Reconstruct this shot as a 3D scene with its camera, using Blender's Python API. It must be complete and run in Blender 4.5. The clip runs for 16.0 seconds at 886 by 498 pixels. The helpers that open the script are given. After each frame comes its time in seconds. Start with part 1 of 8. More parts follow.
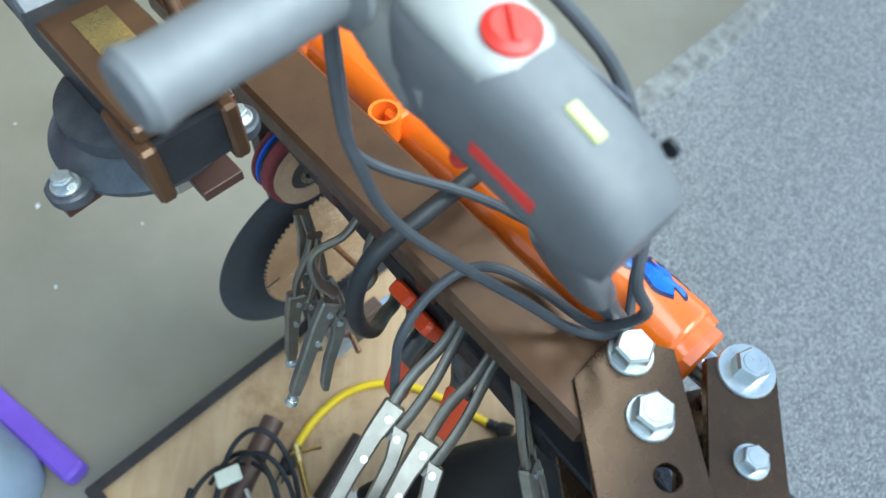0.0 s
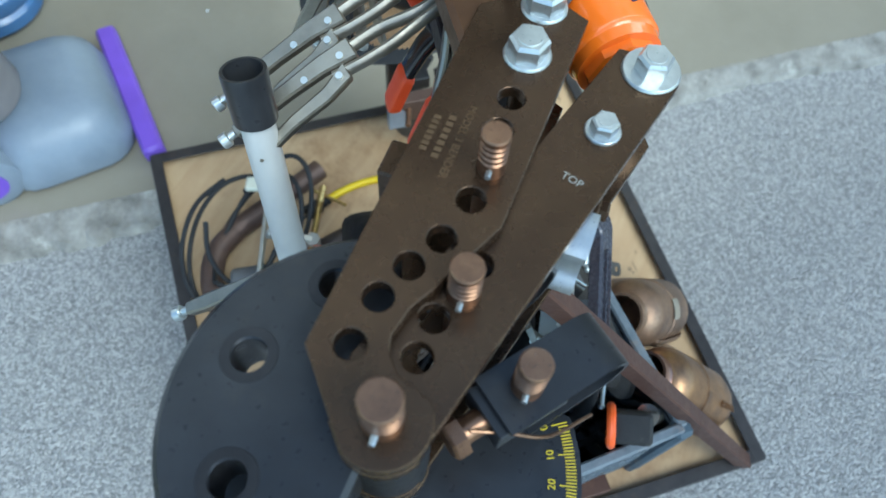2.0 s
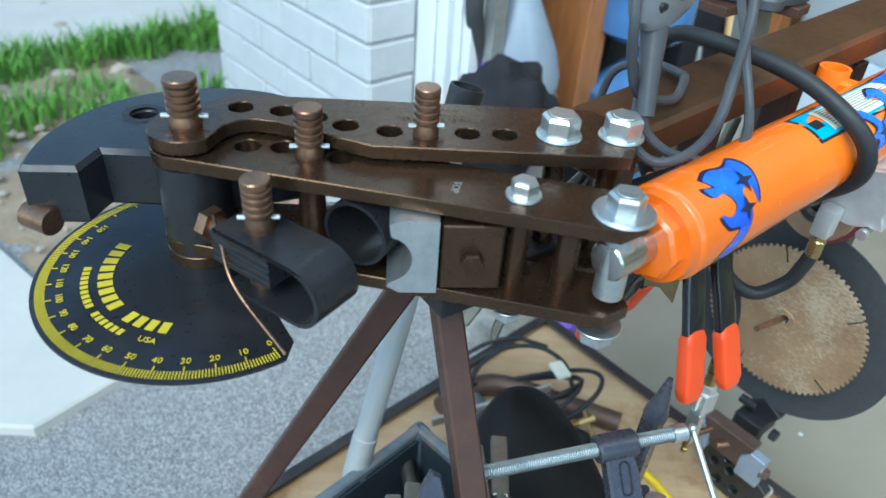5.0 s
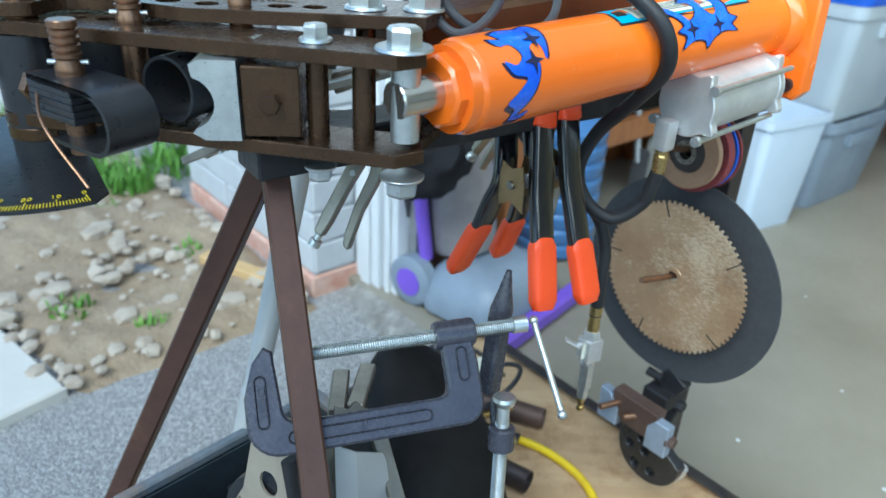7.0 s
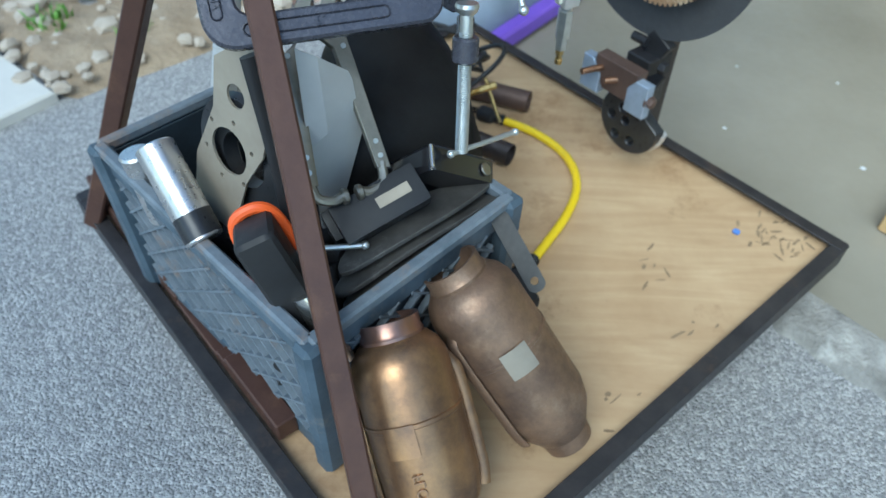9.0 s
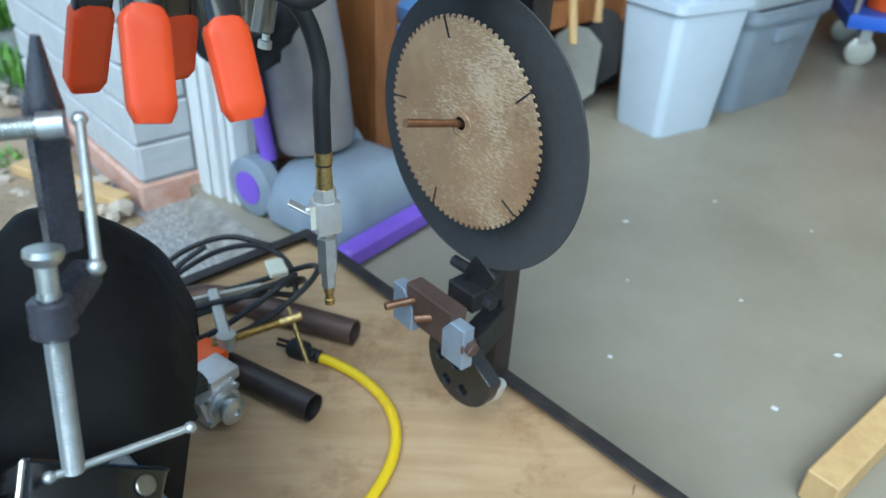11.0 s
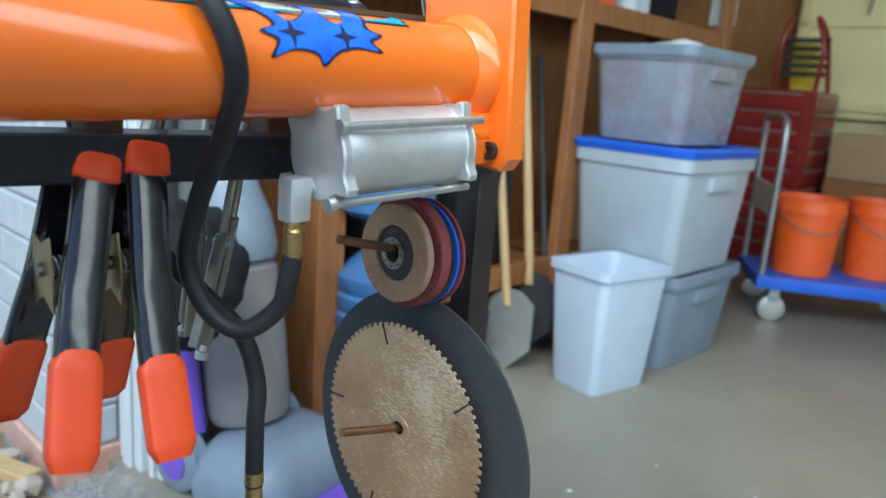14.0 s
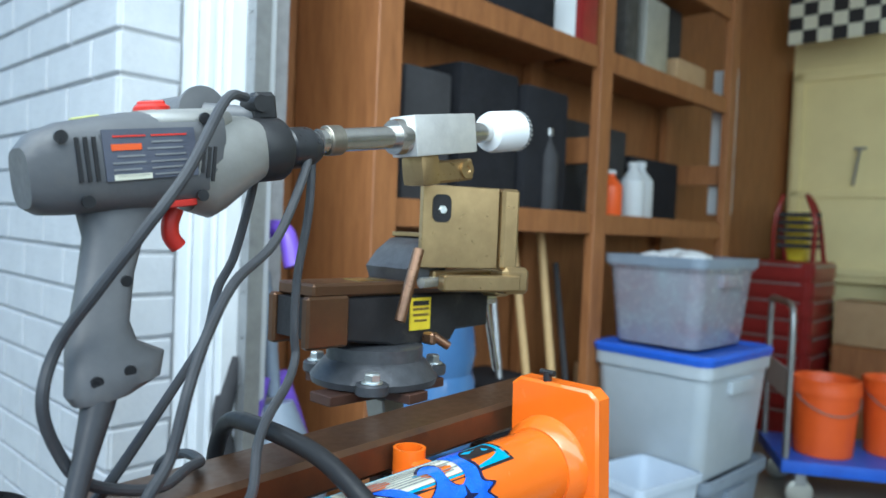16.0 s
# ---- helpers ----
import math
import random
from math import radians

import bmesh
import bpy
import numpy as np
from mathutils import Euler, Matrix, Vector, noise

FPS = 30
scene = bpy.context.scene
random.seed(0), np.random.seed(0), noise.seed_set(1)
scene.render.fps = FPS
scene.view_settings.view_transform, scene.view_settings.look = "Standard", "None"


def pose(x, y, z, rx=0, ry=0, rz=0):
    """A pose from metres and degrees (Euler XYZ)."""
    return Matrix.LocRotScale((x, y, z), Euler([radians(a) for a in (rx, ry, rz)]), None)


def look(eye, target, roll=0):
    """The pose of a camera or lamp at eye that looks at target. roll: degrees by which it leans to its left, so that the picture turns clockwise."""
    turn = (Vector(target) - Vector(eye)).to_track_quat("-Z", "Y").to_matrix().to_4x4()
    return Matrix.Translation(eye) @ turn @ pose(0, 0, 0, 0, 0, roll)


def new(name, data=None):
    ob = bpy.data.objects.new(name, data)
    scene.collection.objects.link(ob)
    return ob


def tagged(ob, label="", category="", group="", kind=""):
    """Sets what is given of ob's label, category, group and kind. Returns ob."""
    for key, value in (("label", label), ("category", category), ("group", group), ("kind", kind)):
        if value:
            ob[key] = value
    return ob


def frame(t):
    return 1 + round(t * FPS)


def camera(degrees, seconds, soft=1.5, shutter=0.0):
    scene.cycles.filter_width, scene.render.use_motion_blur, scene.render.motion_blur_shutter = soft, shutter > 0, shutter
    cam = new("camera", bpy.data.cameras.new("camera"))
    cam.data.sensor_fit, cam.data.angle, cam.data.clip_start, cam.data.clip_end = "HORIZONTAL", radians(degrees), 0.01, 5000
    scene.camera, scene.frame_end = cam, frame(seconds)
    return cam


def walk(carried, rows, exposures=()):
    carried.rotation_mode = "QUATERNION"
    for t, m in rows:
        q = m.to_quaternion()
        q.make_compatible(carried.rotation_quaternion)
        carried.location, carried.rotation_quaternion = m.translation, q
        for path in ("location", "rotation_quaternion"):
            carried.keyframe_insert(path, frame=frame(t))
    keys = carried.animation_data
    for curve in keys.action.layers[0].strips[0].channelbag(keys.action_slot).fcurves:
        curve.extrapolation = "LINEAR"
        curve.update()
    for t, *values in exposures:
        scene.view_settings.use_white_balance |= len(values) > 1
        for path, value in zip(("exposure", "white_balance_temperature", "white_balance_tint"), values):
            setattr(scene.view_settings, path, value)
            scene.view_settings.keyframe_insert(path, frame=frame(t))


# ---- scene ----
cam = camera(63.0, 16.0)
PATH = [
    (0, (-0.092, 0.770, 1.547), (0.695, 0.701, 0.273), 3.0),
    (0.5, (-0.117, 0.744, 1.528), (0.633, 0.667, 0.231), 4.0),
    (1, (-0.166, 0.731, 1.498), (0.567, 0.655, 0.192), 4.1),
    (1.5, (-0.248, 0.662, 1.468), (0.488, 0.684, 0.161), 2.0),
    (2, (-0.312, 0.500, 1.435), (0.344, 0.739, 0.107), 4.8),
    (2.5, (-0.263, 0.429, 1.390), (0.254, 0.894, 0.061), 8.4),
    (3, (-0.226, 0.346, 1.387), (0.088, 0.989, 0.069), 6.6),
    (5.5, (0.05, -0.013, 1.242), (0.059, 1.714, 0.233), 4.0),
    (6, (0.104, -0.049, 1.207), (0.115, 1.722, 0.277), 3.9),
    (6.5, (0.134, -0.074, 1.155), (0.14, 1.708, 0.247), 3.4),
    (7, (0.163, -0.096, 1.122), (0.167, 1.677, 0.196), 2.8),
    (7.5, (0.188, -0.123, 1.083), (0.194, 1.59, 0.051), 2.6),
    (8, (0.191, -0.15, 1.042), (0.204, 1.456, -0.151), 2.5),
    (8.5, (0.199, -0.178, 1.007), (0.207, 1.313, -0.326), 2.3),
    (9, (0.218, -0.189, 0.991), (0.22, 1.201, -0.447), 1.6),
    (9.5, (0.272, -0.112, 1.004), (0.289, 1.262, -0.449), 1.0),
    (10, (0.382, 0.05, 1.04), (0.417, 1.536, -0.298), 1.7),
    (12.5, (0.500, 0.143, 0.603), (0.644, 1.522, 0.030), 5.4),
    (13, (0.490, 0.171, 0.639), (0.666, 1.570, 0.126), 5.7),
    (13.5, (0.479, 0.177, 0.819), (0.658, 1.608, 0.407), 4.8),
    (14, (0.472, 0.140, 0.956), (0.643, 1.594, 0.629), 4.4),
    (14.5, (0.448, 0.112, 1.068), (0.618, 1.583, 0.827), 3.6),
    (15, (0.416, 0.072, 1.141), (0.586, 1.553, 0.979), 3.5),
    (15.5, (0.378, 0.06, 1.175), (0.601, 2.042, 1.038), 2.9),
    (16, (0.35, 0.081, 1.231), (0.563, 2.069, 1.168), 2.4),
]
walk(cam, [(t, look(eye, target, roll)) for t, eye, target, roll in PATH], exposures=[(0, 1.02, 5780, -6), (1.5, 0.94, 5780, -6), (3, 0.96, 5720, -8), (7, 0.86, 5740, -5), (10, 0.83, 5740, -5), (13.5, 0.66, 5800, -2), (16, 0.49, 5850, -2)])
cam.data.dof.use_dof, cam.data.dof.focus_distance, cam.data.dof.aperture_fstop = True, 0.72, 5.2

# ---- world and light: open shade under a soft bright sky ----
world = bpy.data.worlds.new("sky")
scene.world = world
world.use_nodes = True
wn = world.node_tree.nodes
sky = wn.new("ShaderNodeTexSky")
sky.sky_type, sky.sun_disc = "NISHITA", False
sky.sun_elevation, sky.sun_rotation = radians(48), radians(200)
sky.dust_density, sky.air_density = 0.6, 1.0
wn["Background"].inputs["Strength"].default_value = 0.15
world.node_tree.links.new(sky.outputs[0], wn["Background"].inputs["Color"])
sun_data = bpy.data.lights.new("sun", "SUN")
sun_data.energy, sun_data.angle, sun_data.color = 1.3, radians(35), (1.0, 0.97, 0.93)
sun = new("sun", sun_data)
sun.matrix_basis = look((-4, -9, 11), (0, 0, 0))
door_data = bpy.data.lights.new("door_light", "AREA")
door_data.shape, door_data.size, door_data.size_y, door_data.energy, door_data.color = "RECTANGLE", 4.5, 1.1, 48, (0.95, 0.98, 1.0)
door_light = new("door_light", door_data)
door_light.matrix_basis = look((1.45, -0.02, 2.0), (3.6, 4.6, 1.3))

# ---- helpers of this scene ----
V3 = Vector


def link(nt, a, b):
    nt.links.new(a, b)


def mat(name, c1, c2=None, rough=0.5, metal=0.0, scale=40.0, bump=0.15, spot=None, spot_amt=0.35, stretch=(1, 1, 1), rough_var=0.15, coat=0.0, depth=0.002, fine=6.0):
    """Two-scale procedural surface: broad colour drift, fine grain, optional stains."""
    m = bpy.data.materials.new(name)
    m.use_nodes = True
    nt = m.node_tree
    n = nt.nodes
    b = n["Principled BSDF"]
    c2 = c2 or tuple(0.72 * v for v in c1)
    tc = n.new("ShaderNodeTexCoord")
    mp = n.new("ShaderNodeMapping")
    mp.inputs["Scale"].default_value = stretch
    link(nt, tc.outputs["Object"], mp.inputs["Vector"])
    oi = n.new("ShaderNodeObjectInfo")
    n1 = n.new("ShaderNodeTexNoise")
    n1.noise_dimensions = "4D"
    n1.inputs["Scale"].default_value, n1.inputs["Detail"].default_value = scale, 8
    n1.inputs["Roughness"].default_value = 0.65
    link(nt, mp.outputs[0], n1.inputs["Vector"])
    link(nt, oi.outputs["Random"], n1.inputs["W"])
    n2 = n.new("ShaderNodeTexNoise")
    n2.inputs["Scale"].default_value, n2.inputs["Detail"].default_value = scale * fine, 5
    link(nt, mp.outputs[0], n2.inputs["Vector"])
    ramp = n.new("ShaderNodeValToRGB")
    ramp.color_ramp.elements[0].position, ramp.color_ramp.elements[1].position = 0.32, 0.68
    ramp.color_ramp.elements[0].color, ramp.color_ramp.elements[1].color = (*c2, 1), (*c1, 1)
    link(nt, n1.outputs["Fac"], ramp.inputs["Fac"])
    col = ramp.outputs["Color"]
    if spot:
        n3 = n.new("ShaderNodeTexNoise")
        n3.inputs["Scale"].default_value, n3.inputs["Detail"].default_value = scale * 0.45, 10
        n3.inputs["Roughness"].default_value = 0.75
        link(nt, mp.outputs[0], n3.inputs["Vector"])
        r3 = n.new("ShaderNodeValToRGB")
        r3.color_ramp.elements[0].position, r3.color_ramp.elements[1].position = 0.56, 0.66
        r3.color_ramp.elements[1].color = (spot_amt,) * 3 + (1,)
        link(nt, n3.outputs["Fac"], r3.inputs["Fac"])
        mx = n.new("ShaderNodeMixRGB")
        mx.inputs["Color2"].default_value = (*spot, 1)
        link(nt, r3.outputs["Color"], mx.inputs["Fac"])
        link(nt, col, mx.inputs["Color1"])
        col = mx.outputs["Color"]
    link(nt, col, b.inputs["Base Color"])
    rr = n.new("ShaderNodeMapRange")
    rr.inputs["To Min"].default_value, rr.inputs["To Max"].default_value = max(0.03, rough - rough_var), min(1, rough + rough_var)
    link(nt, n2.outputs["Fac"], rr.inputs["Value"])
    link(nt, rr.outputs[0], b.inputs["Roughness"])
    b.inputs["Metallic"].default_value = metal
    if coat:
        b.inputs["Coat Weight"].default_value, b.inputs["Coat Roughness"].default_value = coat, 0.08
    if bump:
        bp = n.new("ShaderNodeBump")
        bp.inputs["Strength"].default_value, bp.inputs["Distance"].default_value = bump, depth
        link(nt, n2.outputs["Fac"], bp.inputs["Height"])
        link(nt, bp.outputs[0], b.inputs["Normal"])
    return m


def thing(name, at, label, category, group="", kind=""):
    e = new(name)
    e.empty_display_size = 0.05
    e.matrix_basis = at if isinstance(at, Matrix) else Matrix.Translation(at)
    return tagged(e, label, category, group, kind)


def part(name, bm, material, parent=None, label="", smooth=35):
    """Links a bmesh, drawn in world coordinates, as one mesh object under a thing or a part."""
    me = bpy.data.meshes.new(name)
    bmesh.ops.recalc_face_normals(bm, faces=bm.faces)
    bm.to_mesh(me)
    bm.free()
    me.materials.append(material)
    if smooth:
        me.shade_smooth()
        me.set_sharp_from_angle(angle=radians(smooth))
    ob = new(name, me)
    if parent:
        ob.parent = parent
        top = parent
        while top.parent:
            top = top.parent
        ob.matrix_parent_inverse = top.matrix_basis.inverted() if parent is top else Matrix()
    if label:
        ob["label"] = label
    return ob


def solid(name, bm, material, label, category, group="", kind="", smooth=35):
    """A thing that is one mesh."""
    return tagged(part(name, bm, material, None, "", smooth), label, category, group, kind)


def B():
    return bmesh.new()


def frame_to(p0, p1, up=(0, 0, 1)):
    """A turn whose z runs from p0 to p1."""
    z = (V3(p1) - V3(p0)).normalized()
    x = V3(up).cross(z)
    if x.length < 1e-4:
        x = V3((1, 0, 0)).cross(z)
    x.normalize()
    y = z.cross(x)
    return Matrix((x, y, z)).transposed()


def box(bm, c, size, turn=None, bevel=0.0, seg=1):
    r = bmesh.ops.create_cube(bm, size=1)
    vs = r["verts"]
    m = Matrix.Translation(c) @ (turn.to_4x4() if turn else Matrix()) @ Matrix.Diagonal((*size, 1))
    bmesh.ops.transform(bm, matrix=m, verts=vs)
    if bevel:
        es = list({e for v in vs for e in v.link_edges})
        bmesh.ops.bevel(bm, geom=es, offset=bevel, segments=seg, affect="EDGES", profile=0.7)
    return bm


def beam(bm, p0, p1, w, h, up=(0, 0, 1), bevel=0.0):
    """A bar of width w and height h between two points."""
    t = frame_to(p0, p1, up)
    return box(bm, (V3(p0) + V3(p1)) / 2, (w, h, (V3(p1) - V3(p0)).length), t, bevel)


def ring(bm, c, turn, r, seg, ph=0.0, sx=1.0, sy=1.0):
    return [bm.verts.new(V3(c) + turn @ V3((r * sx * math.cos(2 * math.pi * (i + ph) / seg), r * sy * math.sin(2 * math.pi * (i + ph) / seg), 0))) for i in range(seg)]


def skin(bm, rings, cap0=True, cap1=True, loop=False):
    n = len(rings[0])
    pairs = list(zip(rings, rings[1:])) + ([(rings[-1], rings[0])] if loop else [])
    for a, b in pairs:
        for i in range(n):
            bm.faces.new((a[i], a[(i + 1) % n], b[(i + 1) % n], b[i]))
    if cap0 and not loop:
        bm.faces.new(rings[0][::-1])
    if cap1 and not loop:
        bm.faces.new(rings[-1])
    return bm


def lathe(bm, p0, p1, profile, seg=32, closed=False, up=(0, 0, 1), caps=True):
    """Turns a profile of (height along p0-p1 in metres, radius) round the line."""
    t = frame_to(p0, p1, up)
    z = (V3(p1) - V3(p0)).normalized()
    rings = [ring(bm, V3(p0) + z * h, t, max(r, 1e-4), seg) for h, r in profile]
    return skin(bm, rings, caps and not closed, caps and not closed, closed)


def cyl(bm, p0, p1, r0, r1=None, seg=24, ch=0.0):
    h = (V3(p1) - V3(p0)).length
    r1 = r0 if r1 is None else r1
    prof = [(0, r0 - ch), (ch, r0), (h - ch, r1), (h, r1 - ch)] if ch else [(0, r0), (h, r1)]
    return lathe(bm, p0, p1, prof, seg)


def pipe(bm, p0, p1, r, wall, seg=28):
    """A hollow tube."""
    h = (V3(p1) - V3(p0)).length
    return lathe(bm, p0, p1, [(0, r - wall), (0, r), (h, r), (h, r - wall)], seg, closed=True)


def smooth_path(pts, per=8):
    pts = [V3(p) for p in pts]
    ext = [2 * pts[0] - pts[1], *pts, 2 * pts[-1] - pts[-2]]
    out = []
    for i in range(1, len(ext) - 2):
        a, b, c, d = ext[i - 1: i + 3]
        for k in range(per):
            t = k / per
            out.append(0.5 * ((2 * b) + (c - a) * t + (2 * a - 5 * b + 4 * c - d) * t * t + (3 * b - a - 3 * c + d) * t ** 3))
    return out + [pts[-1]]


def hose(bm, pts, r, seg=12, per=8, flat=1.0):
    path = smooth_path(pts, per) if per > 1 else [V3(p) for p in pts]
    rings = []
    side = None
    for i, p in enumerate(path):
        z = (path[min(i + 1, len(path) - 1)] - path[max(i - 1, 0)]).normalized()
        if side is None:
            side = z.orthogonal().normalized()
        side = (side - z * side.dot(z)).normalized()
        t = Matrix((side, z.cross(side), z)).transposed()
        rings.append(ring(bm, p, t, r, seg, 0, 1.0, flat))
    return skin(bm, rings)


def plate(bm, outline, z0, z1, holes=(), bevel=0.0, m=None, hole_seg=20):
    """A flat piece: outline in x, y, round holes (x, y, r), between two heights."""
    loops = [[bm.verts.new((x, y, z1)) for x, y in outline]]
    for x, y, r in holes:
        loops.append([bm.verts.new((x + r * math.cos(2 * math.pi * k / hole_seg), y + r * math.sin(2 * math.pi * k / hole_seg), z1)) for k in range(hole_seg)])
    es = [bm.edges.new((l[i], l[(i + 1) % len(l)])) for l in loops for i in range(len(l))]
    fs = [g for g in bmesh.ops.triangle_fill(bm, edges=es, use_beauty=True, normal=(0, 0, 1))["geom"] if isinstance(g, bmesh.types.BMFace)]
    before = set(bm.verts)
    ex = bmesh.ops.extrude_face_region(bm, geom=fs)
    nv = [g for g in ex["geom"] if isinstance(g, bmesh.types.BMVert)]
    bmesh.ops.translate(bm, verts=nv, vec=(0, 0, z0 - z1))
    if bevel:
        rim = [e for e in bm.edges if e.calc_face_angle(0) > 0.9 and abs(e.verts[0].co.z - e.verts[1].co.z) < 1e-6]
        bmesh.ops.bevel(bm, geom=rim, offset=bevel, segments=1, affect="EDGES")
    if m:
        bmesh.ops.transform(bm, matrix=m, verts=bm.verts)
    return bm


def arc(cx, cy, r, a0, a1, n):
    return [(cx + r * math.cos(radians(a0 + (a1 - a0) * k / n)), cy + r * math.sin(radians(a0 + (a1 - a0) * k / n))) for k in range(n + 1)]


def rect(w, h, r=0.0, n=4):
    if not r:
        return [(-w / 2, -h / 2), (w / 2, -h / 2), (w / 2, h / 2), (-w / 2, h / 2)]
    out = []
    for sx, sy, a in ((1, -1, -90), (1, 1, 0), (-1, 1, 90), (-1, -1, 180)):
        out += arc(sx * (w / 2 - r), sy * (h / 2 - r), r, a, a + 90, n)
    return out


def hexhead(bm, p, d, af, h, ph=0.0):
    """A hexagon head that stands on p along d."""
    t = frame_to((0, 0, 0), d)
    r = af / math.sqrt(3)
    d = V3(d).normalized()
    rings = [ring(bm, V3(p) + d * hh, t, rr, 6, ph) for hh, rr in ((0, r), (h * 0.82, r), (h, r * 0.86))]
    return skin(bm, rings)


def bolt(parent, p, d, af, h, washer, material, name="bolt", ph=0.0, wt=0.003):
    bm = B()
    d = V3(d).normalized()
    if washer:
        cyl(bm, p, V3(p) + d * wt, washer, washer * 0.97, 28, 0.0006)
    hexhead(bm, V3(p) + d * wt, d, af, h, ph)
    cyl(bm, V3(p) + d * (wt + h * 0.98), V3(p) + d * (wt + h * 1.04), af * 0.36, af * 0.34, 20)
    return part(name, bm, material, parent, smooth=30)


def words(text, size, m, material, parent, name="lettering", depth=0.0006, label=""):
    cu = bpy.data.curves.new(name, "FONT")
    cu.body, cu.size, cu.extrude, cu.align_x, cu.align_y = text, size, depth, "CENTER", "CENTER"
    cu.resolution_u = 3
    tmp = bpy.data.objects.new("tmp", cu)
    scene.collection.objects.link(tmp)
    bpy.context.view_layer.update()
    me = bpy.data.meshes.new_from_object(tmp)
    bpy.data.objects.remove(tmp)
    bm = B()
    bm.from_mesh(me)
    bmesh.ops.transform(bm, matrix=m, verts=bm.verts)
    return part(name, bm, material, parent, label, smooth=0)


def basis(o, x, y):
    """A pose at o with the given x and (roughly) y directions."""
    x = V3(x).normalized()
    z = x.cross(V3(y)).normalized()
    y = z.cross(x)
    m = Matrix((x, y, z)).transposed().to_4x4()
    m.translation = V3(o)
    return m

# ---- materials ----
BROWN = mat("brown_oiled_steel", (0.112, 0.068, 0.038), (0.075, 0.045, 0.028), 0.27, 0.75, 12, 0.03, spot=(0.08, 0.05, 0.036), spot_amt=0.3, depth=0.0003, rough_var=0.06)
BEAM = mat("brown_lacquered_steel", (0.13, 0.068, 0.034), (0.085, 0.045, 0.026), 0.36, 0.55, 18, 0.2, spot=(0.05, 0.035, 0.03), spot_amt=0.6, depth=0.0006)
EDGE = mat("worn_brown_edge", (0.2, 0.13, 0.075), None, 0.4, 0.8, 40, 0.2)
PIN = mat("copper_brown_pin", (0.33, 0.19, 0.115), (0.2, 0.115, 0.075), 0.32, 0.85, 60, 0.15, depth=0.0004)
ZINC = mat("zinc_plated_steel", (0.66, 0.69, 0.68), (0.5, 0.53, 0.53), 0.33, 0.85, 70, 0.12, depth=0.0004)
CHROME = mat("bright_turned_steel", (0.62, 0.61, 0.58), (0.5, 0.49, 0.47), 0.2, 0.95, 60, 0.05, depth=0.0003)
NICKEL = mat("nickel_plated_steel", (0.34, 0.315, 0.265), (0.22, 0.205, 0.175), 0.38, 0.9, 30, 0.04, depth=0.0004)
CAST = mat("cast_aluminium", (0.68, 0.68, 0.67), (0.55, 0.55, 0.55), 0.4, 0.65, 40, 0.3, depth=0.0006)
BLACK = mat("black_oxide_steel", (0.04, 0.042, 0.047), (0.024, 0.025, 0.028), 0.32, 0.35, 22, 0.22, spot=(0.06, 0.055, 0.05), spot_amt=0.4, depth=0.0007)
BLACKPAINT = mat("black_painted_iron", (0.03, 0.03, 0.033), (0.016, 0.016, 0.018), 0.45, 0.1, 25, 0.4, spot=(0.09, 0.08, 0.07), spot_amt=0.45, depth=0.0012)
GREYPAINT = mat("grey_black_hammered_iron", (0.085, 0.09, 0.1), (0.05, 0.052, 0.06), 0.4, 0.3, 60, 0.5, depth=0.0008)
CLAMP = mat("dark_enamelled_iron", (0.072, 0.073, 0.092), (0.05, 0.051, 0.066), 0.27, 0.25, 30, 0.35, depth=0.0008)
ORANGE = mat("orange_gloss_paint", (0.86, 0.17, 0.012), (0.82, 0.155, 0.01), 0.22, 0.0, 6, 0.06, spot=(0.55, 0.1, 0.01), spot_amt=0.12, coat=0.6, depth=0.0006)
ORANGEGRIP = mat("orange_red_rubber", (0.82, 0.085, 0.018), (0.75, 0.07, 0.015), 0.36, 0.0, 20, 0.15, depth=0.0008)
BLUEFLAME = mat("blue_decal", (0.03, 0.2, 0.88), (0.012, 0.07, 0.62), 0.25, 0.0, 20, 0.0, coat=0.5)
BLUEDARK = mat("blue_black_decal_edge", (0.006, 0.01, 0.06), None, 0.3, 0.0, 20, 0.0, coat=0.5)
CYAN = mat("cyan_label", (0.02, 0.38, 0.62), None, 0.4, 0, 30, 0.0)
PAPER = mat("cream_label", (0.72, 0.72, 0.6), (0.62, 0.62, 0.5), 0.5, 0, 60, 0.05)
INK = mat("black_ink", (0.015, 0.015, 0.018), None, 0.5, 0, 30, 0.0)
GREYINK = mat("grey_print", (0.25, 0.26, 0.27), None, 0.5, 0, 30, 0.0)
YELLOWINK = mat("yellow_print", (0.78, 0.62, 0.03), (0.68, 0.52, 0.03), 0.5, 0, 60, 0.1)
WHITEPAINT = mat("white_paint", (0.66, 0.68, 0.7), (0.58, 0.61, 0.64), 0.55, 0, 6, 0.2, spot=(0.55, 0.55, 0.55), spot_amt=0.25, depth=0.002)
BRICKPAINT = mat("white_painted_brick", (0.5, 0.515, 0.535), (0.43, 0.445, 0.47), 0.6, 0, 12, 0.6, spot=(0.6, 0.6, 0.58), spot_amt=0.3, depth=0.003)
MORTAR = mat("painted_mortar", (0.46, 0.47, 0.485), None, 0.8, 0, 30, 0.5)
REDBRICK = mat("bare_red_brick", (0.5, 0.24, 0.17), (0.62, 0.45, 0.38), 0.85, 0, 18, 0.8, depth=0.004)
PLY = mat("plywood", (0.56, 0.4, 0.235), (0.45, 0.305, 0.17), 0.55, 0, 7, 0.25, spot=(0.3, 0.175, 0.085), spot_amt=0.75, stretch=(1, 1, 1), depth=0.0008)
